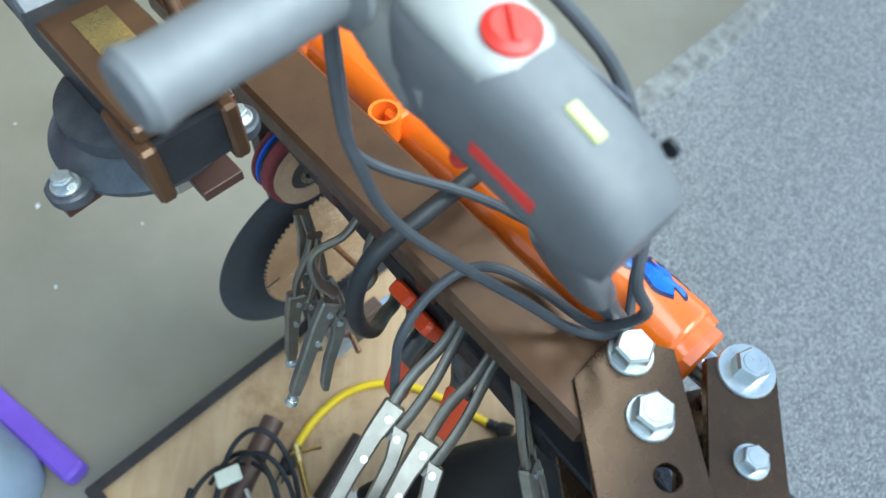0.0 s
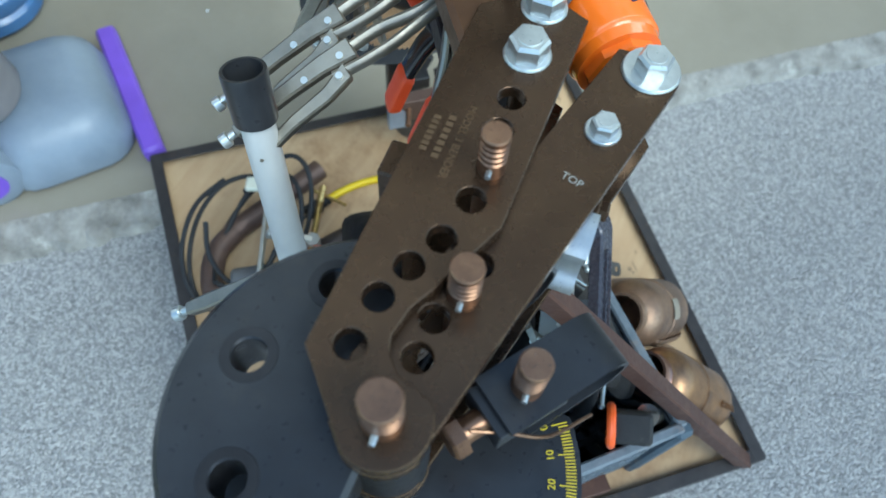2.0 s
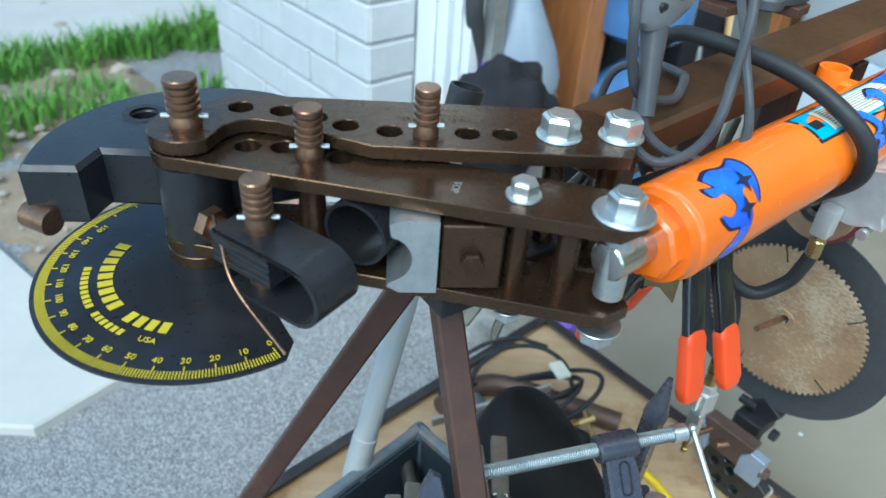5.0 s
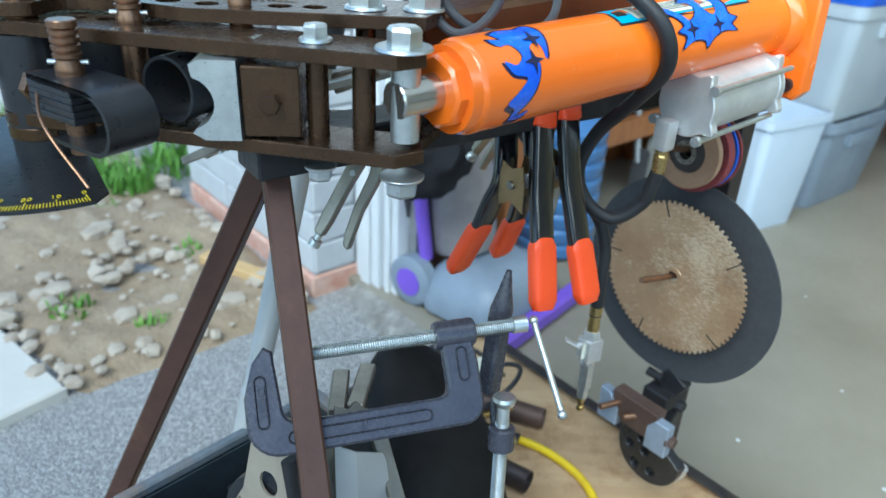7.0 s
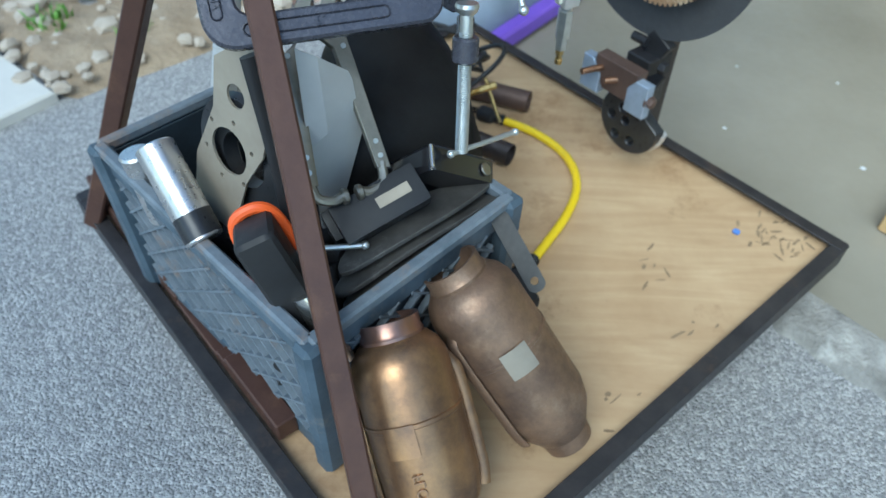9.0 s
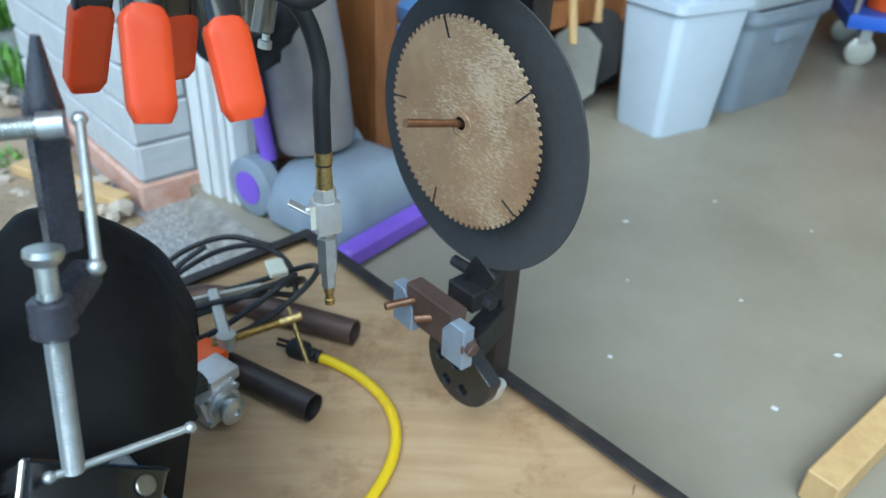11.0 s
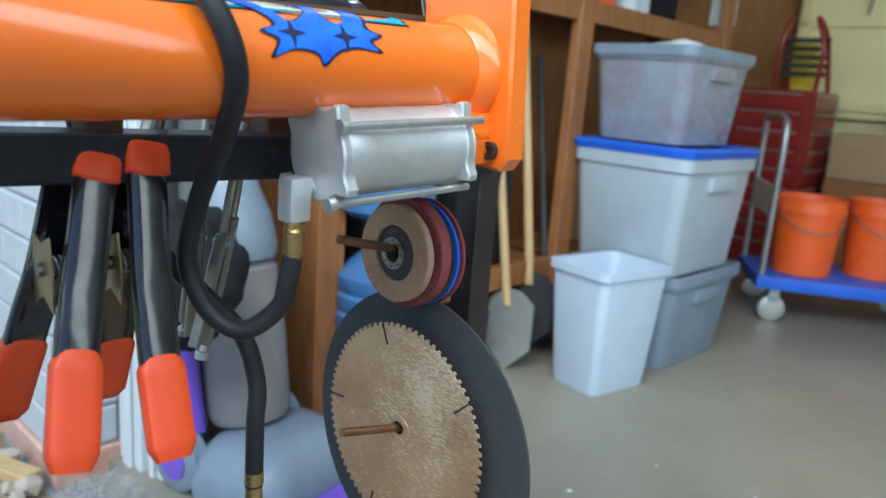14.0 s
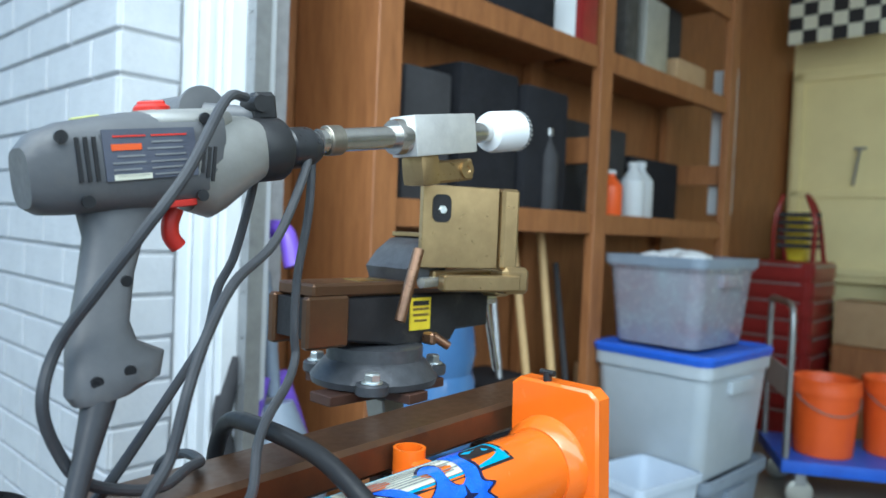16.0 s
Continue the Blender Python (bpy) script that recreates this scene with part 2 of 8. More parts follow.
RIM = mat("dark_angle_iron", (0.055, 0.05, 0.05), (0.03, 0.028, 0.03), 0.5, 0.4, 25, 0.4, spot=(0.11, 0.075, 0.055), spot_amt=0.5, depth=0.001)
RUSTY = mat("rusty_brown_tube", (0.105, 0.052, 0.036), (0.075, 0.036, 0.027), 0.45, 0.35, 22, 0.35, spot=(0.19, 0.1, 0.055), spot_amt=0.35, depth=0.0008)
PIPE = mat("brown_scaled_pipe", (0.16, 0.105, 0.085), (0.1, 0.066, 0.055), 0.5, 0.5, 20, 0.4, spot=(0.24, 0.13, 0.08), spot_amt=0.4, depth=0.001)
DARKPIPE = mat("dark_mill_pipe", (0.075, 0.06, 0.056), (0.04, 0.034, 0.034), 0.42, 0.5, 20, 0.35, spot=(0.14, 0.085, 0.06), spot_amt=0.3, depth=0.001)
RUBBER = mat("black_rubber", (0.028, 0.029, 0.031), (0.02, 0.02, 0.022), 0.42, 0, 30, 0.15, depth=0.0006)
CORD = mat("grey_black_cord", (0.07, 0.073, 0.08), (0.05, 0.052, 0.058), 0.42, 0, 30, 0.15, depth=0.0006)
YELLOWCORD = mat("yellow_cord", (0.86, 0.62, 0.012), (0.8, 0.55, 0.01), 0.38, 0, 12, 0.15, spot=(0.45, 0.33, 0.05), spot_amt=0.25)
PVC = mat("grey_white_pipe", (0.6, 0.61, 0.6), (0.5, 0.51, 0.51), 0.45, 0.2, 10, 0.1)
DRILLGREY = mat("dark_grey_plastic", (0.115, 0.118, 0.125), (0.085, 0.088, 0.095), 0.5, 0, 25, 0.35, spot=(0.16, 0.15, 0.14), spot_amt=0.25, depth=0.0006)
DRILLLIGHT = mat("light_grey_casting", (0.31, 0.31, 0.295), (0.24, 0.24, 0.23), 0.45, 0.4, 25, 0.25, depth=0.0006)
REDPLASTIC = mat("red_plastic", (0.62, 0.03, 0.02), None, 0.4, 0, 20, 0.1)
BRONZE = mat("bronze_plated_steel", (0.42, 0.3, 0.15), (0.3, 0.21, 0.105), 0.33, 0.85, 26, 0.2, spot=(0.2, 0.13, 0.07), spot_amt=0.4, depth=0.0006)
BRASS = mat("brass", (0.55, 0.4, 0.16), (0.4, 0.29, 0.12), 0.3, 0.9, 60, 0.15)
BLADE = mat("saw_blade_steel", (0.62, 0.42, 0.25), (0.42, 0.25, 0.14), 0.42, 0.55, 9, 0.3, depth=0.0005, fine=20)
ABRASIVE = mat("abrasive_disc", (0.062, 0.064, 0.068), (0.05, 0.051, 0.055), 0.85, 0, 120, 0.9, depth=0.0012)
FLAP = mat("tan_abrasive_flaps", (0.46, 0.29, 0.18), (0.36, 0.22, 0.13), 0.8, 0, 120, 0.7)
FLAPRED = mat("red_abrasive_flaps", (0.27, 0.055, 0.055), (0.19, 0.035, 0.04), 0.75, 0, 90, 0.6)
FIBRE = mat("dark_fibre_backing", (0.06, 0.05, 0.045), None, 0.8, 0, 90, 0.5)
CRATE = mat("slate_blue_plastic", (0.095, 0.13, 0.165), (0.055, 0.078, 0.1), 0.5, 0, 18, 0.35, spot=(0.26, 0.22, 0.18), spot_amt=0.45, depth=0.001)
CRATEDUST = mat("dust_worn_blue_plastic", (0.19, 0.22, 0.25), (0.085, 0.11, 0.135), 0.6, 0, 24, 0.35, spot=(0.33, 0.2, 0.11), spot_amt=0.45, depth=0.001)
# crate plastic darkened: the shade between the slats is put into its colour
CRATESHADE = mat("shaded_blue_plastic", (0.03, 0.045, 0.06), (0.018, 0.026, 0.034), 0.6, 0, 24, 0.35, spot=(0.07, 0.065, 0.06), spot_amt=0.5, depth=0.001)
CATBODY = mat("heat_tinted_stainless", (0.44, 0.25, 0.12), (0.13, 0.085, 0.065), 0.36, 0.75, 16, 0.3, spot=(0.52, 0.33, 0.13), spot_amt=0.7, depth=0.0008, fine=12)
CATDULL = mat("rust_dusted_stainless", (0.32, 0.2, 0.125), (0.13, 0.085, 0.063), 0.46, 0.6, 20, 0.5, spot=(0.36, 0.26, 0.18), spot_amt=0.6, depth=0.001, fine=12)
CATNECK = mat("blue_copper_tint", (0.42, 0.21, 0.11), (0.19, 0.15, 0.17), 0.33, 0.85, 12, 0.25)
TIN = mat("galvanised_sheet", (0.5, 0.5, 0.46), (0.4, 0.4, 0.37), 0.4, 0.6, 14, 0.3, spot=(0.3, 0.28, 0.25), spot_amt=0.4)
DUSTBLACK = mat("dusty_black_sheet", (0.04, 0.04, 0.041), (0.022, 0.022, 0.023), 0.5, 0.15, 10, 0.35, spot=(0.1, 0.09, 0.08), spot_amt=0.5)
GREYSHEET = mat("dirty_grey_sheet", (0.115, 0.11, 0.102), (0.045, 0.043, 0.041), 0.6, 0.3, 16, 0.45, spot=(0.26, 0.25, 0.23), spot_amt=0.5, depth=0.001)
SILVERPAINT = mat("brushed_can", (0.62, 0.61, 0.6), (0.5, 0.5, 0.5), 0.3, 0.85, 20, 0.1)
CEDAR = mat("stained_softwood", (0.34, 0.14, 0.048), (0.21, 0.08, 0.026), 0.55, 0, 6, 0.2, stretch=(6, 6, 1), depth=0.001)
PALEWOOD = mat("pale_pine", (0.58, 0.4, 0.19), (0.48, 0.31, 0.14), 0.6, 0, 9, 0.2, stretch=(4, 4, 1))
YELLOWWALL = mat("cream_yellow_board", (0.86, 0.75, 0.4), (0.8, 0.69, 0.36), 0.6, 0, 5, 0.1)
REDSTEEL = mat("red_enamel", (0.3, 0.022, 0.02), (0.22, 0.016, 0.015), 0.35, 0.1, 12, 0.12, coat=0.3)
BLUEPLASTIC = mat("blue_plastic", (0.03, 0.13, 0.66), (0.025, 0.1, 0.55), 0.42, 0, 8, 0.1)
TOTE = mat("translucent_grey_plastic", (0.45, 0.5, 0.55), (0.38, 0.43, 0.48), 0.4, 0, 5, 0.1)
CLEARTOTE = mat("clear_tote_plastic", (0.3, 0.35, 0.4), (0.24, 0.2, 0.24), 0.25, 0, 7, 0.05, spot=(0.3, 0.1, 0.1), spot_amt=0.5)
BINWHITE = mat("pale_blue_white_plastic", (0.54, 0.62, 0.73), (0.48, 0.56, 0.67), 0.4, 0, 5, 0.08)
BUCKET = mat("orange_bucket_plastic", (0.82, 0.12, 0.02), (0.74, 0.1, 0.015), 0.4, 0, 8, 0.08)
PURPLE = mat("purple_plastic", (0.2, 0.1, 0.62), (0.16, 0.08, 0.5), 0.35, 0, 10, 0.08)
VACGREY = mat("grey_blue_plastic", (0.24, 0.29, 0.36), (0.18, 0.22, 0.28), 0.4, 0, 8, 0.1)
SMOKE = mat("smoky_clear_plastic", (0.28, 0.26, 0.26), (0.2, 0.18, 0.19), 0.2, 0, 8, 0.05)
WATERBLUE = mat("blue_bottle_plastic", (0.07, 0.17, 0.36), (0.05, 0.12, 0.28), 0.2, 0, 6, 0.05)
DARKCLOTH = mat("dark_cloth", (0.02, 0.021, 0.026), (0.012, 0.012, 0.015), 0.85, 0, 12, 0.6, depth=0.004)
CARDBOARD = mat("cardboard", (0.42, 0.28, 0.15), (0.36, 0.23, 0.12), 0.8, 0, 12, 0.2)
SLABC = mat("garage_concrete", (0.285, 0.262, 0.212), (0.2, 0.182, 0.143), 0.42, 0, 1.6, 0.18, spot=(0.22, 0.19, 0.15), spot_amt=0.45, depth=0.002, fine=30)
ROUGHC = mat("broken_concrete", (0.36, 0.35, 0.325), (0.15, 0.142, 0.13), 0.9, 0, 22, 0.9, spot=(0.55, 0.54, 0.5), spot_amt=0.6, depth=0.006)
PATHC = mat("pale_path_concrete", (0.6, 0.58, 0.53), (0.52, 0.5, 0.46), 0.85, 0, 4, 0.4, depth=0.003)
SOIL = mat("dry_soil", (0.36, 0.28, 0.19), (0.25, 0.185, 0.12), 0.95, 0, 9, 1.0, spot=(0.44, 0.37, 0.28), spot_amt=0.5, depth=0.01)
STONE = mat("loose_stone", (0.5, 0.44, 0.36), (0.33, 0.27, 0.21), 0.85, 0, 12, 0.6, depth=0.003)
LEAF = mat("grass_blade", (0.16, 0.34, 0.045), (0.1, 0.24, 0.035), 0.6, 0, 8, 0.0)
LEAFYELLOW = mat("yellow_green_leaf", (0.3, 0.26, 0.05), (0.1, 0.17, 0.03), 0.6, 0, 8, 0.0)
STEELGREY = mat("grey_steel_tube", (0.42, 0.43, 0.44), None, 0.35, 0.7, 20, 0.1)
VIAL = mat("level_vial_green", (0.5, 0.52, 0.2), None, 0.3, 0, 30, 0.0)
BLUEPALE = mat("pale_blue_plastic", (0.12, 0.25, 0.62), None, 0.4, 0, 30, 0.0)
ZINCBLUE = mat("blue_zinc_block", (0.42, 0.5, 0.62), (0.33, 0.4, 0.5), 0.38, 0.5, 50, 0.15)
LABELDARK = mat("dark_rating_label", (0.1, 0.11, 0.15), None, 0.4, 0, 30, 0.0)
SMUDGE = mat("oily_smudge", (0.32, 0.225, 0.13), (0.2, 0.14, 0.085), 0.5, 0, 60, 0.0)
TAG = mat("dull_tin_tag", (0.34, 0.3, 0.235), (0.28, 0.24, 0.19), 0.55, 0.3, 20, 0.15)
GLOSSBLACK = mat("gloss_black_dip", (0.014, 0.014, 0.016), (0.01, 0.01, 0.012), 0.16, 0, 14, 0.1, coat=0.5, depth=0.001)
DARKGREY = mat("dark_charcoal_cloth", (0.05, 0.05, 0.055), None, 0.7, 0, 10, 0.3)
LAGOON = mat("teal_plastic", (0.02, 0.25, 0.25), None, 0.4, 0, 10, 0.05)


def asphalt():
    """Exposed pebble paving: small stones in a grey binder."""
    m = mat("pebbled_asphalt", (0.365, 0.362, 0.358), (0.275, 0.274, 0.272), 0.8, 0, 3, 0.0)
    nt = m.node_tree
    n = nt.nodes
    b = n["Principled BSDF"]
    tc = n.new("ShaderNodeTexCoord")
    vo = n.new("ShaderNodeTexVoronoi")
    vo.inputs["Scale"].default_value = 250
    link(nt, tc.outputs["Object"], vo.inputs["Vector"])
    ra = n.new("ShaderNodeValToRGB")
    ra.color_ramp.elements[0].color, ra.color_ramp.elements[1].color = (0.13, 0.13, 0.131, 1), (0.6, 0.59, 0.575, 1)
    e = ra.color_ramp.elements.new(0.55)
    e.color = (0.33, 0.328, 0.328, 1)
    sep = n.new("ShaderNodeSeparateColor")
    link(nt, vo.outputs["Color"], sep.inputs[0])
    link(nt, sep.outputs[0], ra.inputs["Fac"])
    mx = n.new("ShaderNodeMixRGB")
    mx.inputs["Fac"].default_value = 0.68
    old = b.inputs["Base Color"].links[0].from_socket
    link(nt, old, mx.inputs["Color1"])
    link(nt, ra.outputs["Color"], mx.inputs["Color2"])
    link(nt, mx.outputs["Color"], b.inputs["Base Color"])
    bp = n.new("ShaderNodeBump")
    bp.inputs["Strength"].default_value, bp.inputs["Distance"].default_value = 1.0, 0.004
    bp.invert = True
    link(nt, vo.outputs["Distance"], bp.inputs["Height"])
    link(nt, bp.outputs[0], b.inputs["Normal"])
    return m


ASPHALT = asphalt()


def plywood_grain(m):
    """Long wavy grain across the sheet, with dark knots and oily stains."""
    nt = m.node_tree
    n = nt.nodes
    b = n["Principled BSDF"]
    tc = n.new("ShaderNodeTexCoord")
    mp = n.new("ShaderNodeMapping")
    mp.inputs["Rotation"].default_value = (0, 0, radians(48))
    mp.inputs["Scale"].default_value = (1.6, 13, 1)
    link(nt, tc.outputs["Object"], mp.inputs["Vector"])
    g = n.new("ShaderNodeTexNoise")
    g.inputs["Scale"].default_value, g.inputs["Detail"].default_value, g.inputs["Distortion"].default_value = 2.2, 8, 1.4
    link(nt, mp.outputs[0], g.inputs["Vector"])
    ra = n.new("ShaderNodeValToRGB")
    ra.color_ramp.elements[0].position, ra.color_ramp.elements[1].position = 0.38, 0.62
    ra.color_ramp.elements[0].color, ra.color_ramp.elements[1].color = (0.62, 0.5, 0.4, 1), (1, 1, 1, 1)
    link(nt, g.outputs["Fac"], ra.inputs["Fac"])
    k = n.new("ShaderNodeTexNoise")
    k.inputs["Scale"].default_value, k.inputs["Detail"].default_value, k.inputs["Roughness"].default_value = 6.5, 9, 0.7
    link(nt, tc.outputs["Object"], k.inputs["Vector"])
    rk = n.new("ShaderNodeValToRGB")
    rk.color_ramp.elements[0].position, rk.color_ramp.elements[1].position = 0.64, 0.74
    rk.color_ramp.elements[0].color, rk.color_ramp.elements[1].color = (1, 1, 1, 1), (0.32, 0.25, 0.2, 1)
    link(nt, k.outputs["Fac"], rk.inputs["Fac"])
    col = b.inputs["Base Color"].links[0].from_socket
    for src, f in ((ra.outputs["Color"], 0.3), (rk.outputs["Color"], 0.9)):
        mx = n.new("ShaderNodeMixRGB")
        mx.blend_type = "MULTIPLY"
        mx.inputs["Fac"].default_value = f
        link(nt, col, mx.inputs["Color1"])
        link(nt, src, mx.inputs["Color2"])
        col = mx.outputs["Color"]
    link(nt, col, b.inputs["Base Color"])


plywood_grain(PLY)


def worn_face(m, bright, dirt):
    """Short bright scratches and dark specks over a rusty steel face."""
    nt = m.node_tree
    n = nt.nodes
    b = n["Principled BSDF"]
    tc = n.new("ShaderNodeTexCoord")
    col = b.inputs["Base Color"].links[0].from_socket
    for colour, turn, stretch, big, small, cut, amt in ((bright, 0.25, (22, 6, 60), 9.0, 9.0, 0.535, 0.6), (dirt, -0.3, (8, 8, 20), 8.0, 16.0, 0.57, 0.5)):
        mp = n.new("ShaderNodeMapping")
        mp.inputs["Rotation"].default_value = (turn, turn * 0.6, 0)
        mp.inputs["Scale"].default_value = stretch
        link(nt, tc.outputs["Object"], mp.inputs["Vector"])
        fine = n.new("ShaderNodeTexNoise")
        fine.inputs["Scale"].default_value, fine.inputs["Detail"].default_value, fine.inputs["Roughness"].default_value = small, 9, 0.72
        link(nt, mp.outputs[0], fine.inputs["Vector"])
        wide = n.new("ShaderNodeTexNoise")
        wide.inputs["Scale"].default_value, wide.inputs["Detail"].default_value = big, 4
        link(nt, tc.outputs["Object"], wide.inputs["Vector"])
        add = n.new("ShaderNodeMath")
        add.operation = "MULTIPLY_ADD"
        add.inputs[1].default_value = 0.45
        link(nt, wide.outputs["Fac"], add.inputs[0])
        sc = n.new("ShaderNodeMath")
        sc.operation = "MULTIPLY"
        sc.inputs[1].default_value = 0.55
        link(nt, fine.outputs["Fac"], sc.inputs[0])
        link(nt, sc.outputs[0], add.inputs[2])
        ra = n.new("ShaderNodeValToRGB")
        ra.color_ramp.elements[0].position, ra.color_ramp.elements[1].position = cut - 0.02, cut + 0.035
        ra.color_ramp.elements[1].color = (amt, amt, amt, 1)
        link(nt, add.outputs[0], ra.inputs["Fac"])
        mx = n.new("ShaderNodeMixRGB")
        mx.inputs["Color2"].default_value = (*colour, 1)
        link(nt, ra.outputs["Color"], mx.inputs["Fac"])
        link(nt, col, mx.inputs["Color1"])
        col = mx.outputs["Color"]
    link(nt, col, b.inputs["Base Color"])


for m_ in (DUSTBLACK, RUBBER, GREYSHEET, CRATE, CORD, DARKCLOTH, DARKGREY, BLACKPAINT, ABRASIVE):
    m_.node_tree.nodes["Principled BSDF"].inputs["Specular IOR Level"].default_value = 0.25
worn_face(BLADE, (0.9, 0.78, 0.58), (0.3, 0.19, 0.12))

# ---- large structure ----
G0, GU, GV = V3((0.0, 1.75, 0)), V3((0.655, -0.756, 0)), V3((0.756, 0.655, 0))


def gp(u, v, z=0.0):
    """A place by the garage: u along its front from the door post, v inwards."""
    return G0 + GU * u + GV * v + V3((0, 0, z))


GT = Matrix((GU, GV, V3((0, 0, 1)))).transposed()


def gbox(bm, u0, u1, v0, v1, z0, z1, bevel=0.0):
    return box(bm, gp((u0 + u1) / 2, (v0 + v1) / 2, (z0 + z1) / 2), (u1 - u0, v1 - v0, z1 - z0), GT, bevel)


def sheet(bm, pts, z):
    return bm.faces.new([bm.verts.new((*p[:2], z)) for p in pts])


bm = B()
sheet(bm, [(-300, -300), (300, -300), (300, 300), (-300, 300)], -0.035)
solid("ground", bm, ASPHALT, "grey pebbled driveway paving", "ground", kind="structure", smooth=0)

bm = B()
gbox(bm, -0.35, 6.5, -0.03, 4.95, -0.2, 0.0)
solid("floor", bm, SLABC, "worn tan concrete garage floor with pale specks", "floor", kind="structure", smooth=0)
# broken front lip of the slab
bm = B()
rng = random.Random(4)
nu_, prev = 620, None
for k in range(nu_ + 1):
    u = -0.1 + 6.2 * k / nu_
    d = 0.06 + 0.04 * noise.noise((u * 2.3, 0, 0)) + 0.022 * noise.noise((u * 9, 3, 0)) + 0.01 * noise.noise((u * 31, 7, 0))
    z = -0.008 + 0.009 * noise.noise((u * 6, 9, 0)) + 0.008 * noise.noise((u * 25, 2, 0)) + 0.005 * noise.noise((u * 70, 5, 0))
    row = [bm.verts.new(gp(u, v, h)) for v, h in ((-0.025, 0.001), (-0.03 - d * 0.45, z), (-0.03 - d * 0.9, z - 0.006 + 0.006 * noise.noise((u * 18, 4, 0))), (-0.03 - d, z - 0.016), (-0.04 - d, -0.04))]
    if prev:
        for a, b, c, e in zip(prev, prev[1:], row[1:], row):
            bm.faces.new((a, b, c, e))
    prev = row
solid("floor_lip", bm, ROUGHC, "crumbling concrete edge of the garage slab", "edge", kind="structure")
# pale specks on the floor
bm = B()
for x, y in ((1.194, 1.38), (0.959, 1.446), (1.128, 1.047), (1.32, 1.2), (0.86, 1.18), (1.5, 1.7), (1.02, 1.72), (1.62, 1.25), (1.3, 1.85), (0.78, 1.62)):
    s = rng.uniform(0.004, 0.009)
    plate(bm, [(x + s * rng.uniform(0.6, 1.2) * math.cos(a), y + s * rng.uniform(0.4, 1.0) * math.sin(a)) for a in (0, 1, 2, 3, 4.2, 5.2)], 0.0, 0.0012)
tagged(solid("floor_specks", bm, WHITEPAINT, "dried white paint specks on the floor", "paint", kind="stuff"), kind="stuff")

# house front: door post, painted brick, garage shell
post_d = thing("door_post", gp(-0.035, 0.07, 0), "white painted moulded timber garage door post", "door frame", kind="structure")
for nm, q in (("jamb", (-0.1, -0.035, 0.0, 0.14)), ("jamb", (-0.035, 0.03, 0.02, 0.14)), ("moulding", (-0.112, -0.07, -0.012, -0.001)), ("moulding", (-0.014, 0.005, 0.008, 0.0195))):
    bm = B()
    gbox(bm, *q, -0.02, 3.05, 0.003)
    part(nm, bm, WHITEPAINT, post_d)
bm = B()
gbox(bm, 0.033, 0.062, 0.06, 0.075, 0.0, 2.5)
gbox(bm, 0.062, 0.068, 0.06, 0.1, 0.0, 2.5)
for k in range(22):
    z = 0.12 + k * 0.105
    cyl(bm, gp(0.048, 0.059, z), gp(0.048, 0.0575, z), 0.005, seg=8)
solid("door_track", bm, STEELGREY, "grey steel garage door track", "track", kind="structure")

WALL_L, WALL_R = -1.05, -0.15
wall = thing("wall_front", gp(-0.6, 0, 0), "white painted brick house wall", "wall", kind="structure")
bm = B()
gbox(bm, WALL_L + 0.006, WALL_R - 0.006, -0.142, 0.3, -0.06, 3.05)
part("mortar_bed", bm, MORTAR, wall, smooth=0)
bm = B()
gbox(bm, -0.15, -0.1, 0.0, 0.14, -0.06, 3.05)
part("filler_board", bm, WHITEPAINT, wall, smooth=0)
bm = B()
gbox(bm, WALL_L, WALL_R + 0.003, -0.158, 0.28, -0.08, 0.035, 0.006)
part("footing", bm, REDBRICK, wall, "flaking bare red footing")
ceil_bm = B()
gbox(ceil_bm, -1.2, 6.6, -0.15, 6.3, 3.05, 3.2)
solid("ceiling", ceil_bm, WHITEPAINT, "pale garage ceiling", "ceiling", kind="structure", smooth=0)
bm = B()
gbox(bm, -0.5, -0.36, 0.3, 6.3, -0.1, 3.05)
solid("wall_west", bm, CEDAR, "wood boarded garage side wall", "wall", kind="structure", smooth=0)
bm = B()
gbox(bm, -0.5, 6.6, 4.95, 5.09, -0.1, 3.05)
solid("wall_north", bm, YELLOWWALL, "cream yellow garage back wall", "wall", kind="structure", smooth=0)
bm = B()
gbox(bm, 6.5, 6.64, -0.1, 6.3, -0.1, 3.05)
solid("wall_east", bm, WHITEPAINT, "pale garage side wall", "wall", kind="structure", smooth=0)

# dirt bed, path and verge beside the wall
bm = B()
nu, nv_ = 60, 40
grid = []
for i in range(nu + 1):
    row = []
    for j in range(nv_ + 1):
        u = -0.06 - 3.6 * (i / nu) ** 1.25
        v = -0.15 - 0.92 * j / nv_ * (0.75 + 0.25 * min(1, -u / 1.2))
        p = gp(u, v)
        edge = min(1, j / 4, (nv_ - j) / 4, i / 4)
        z = -0.045 + edge * (0.035 + 0.035 * noise.noise((p.x * 3, p.y * 3, 0)) + 0.018 * noise.noise((p.x * 14, p.y * 14, 4)))
        row.append(bm.verts.new((p.x, p.y, z)))
    grid.append(row)
for i in range(nu):
    for j in range(nv_):
        bm.faces.new((grid[i][j], grid[i + 1][j], grid[i + 1][j + 1], grid[i][j + 1]))
solid("dirt_bed", bm, SOIL, "dry brown dirt bed along the wall", "soil", kind="structure")
bm = B()
pts = [gp(-0.1, -0.86), gp(-0.85, -1.0), gp(-4.8, -1.25), gp(-4.8, -4.0), gp(-0.6, -1.75), gp(-0.05, -1.1)]
plate(bm, [p[:2] for p in pts], -0.08, -0.005, bevel=0.006)
solid("pavement", bm, PATHC, "pale concrete garden path", "path", kind="structure")
bm = B()
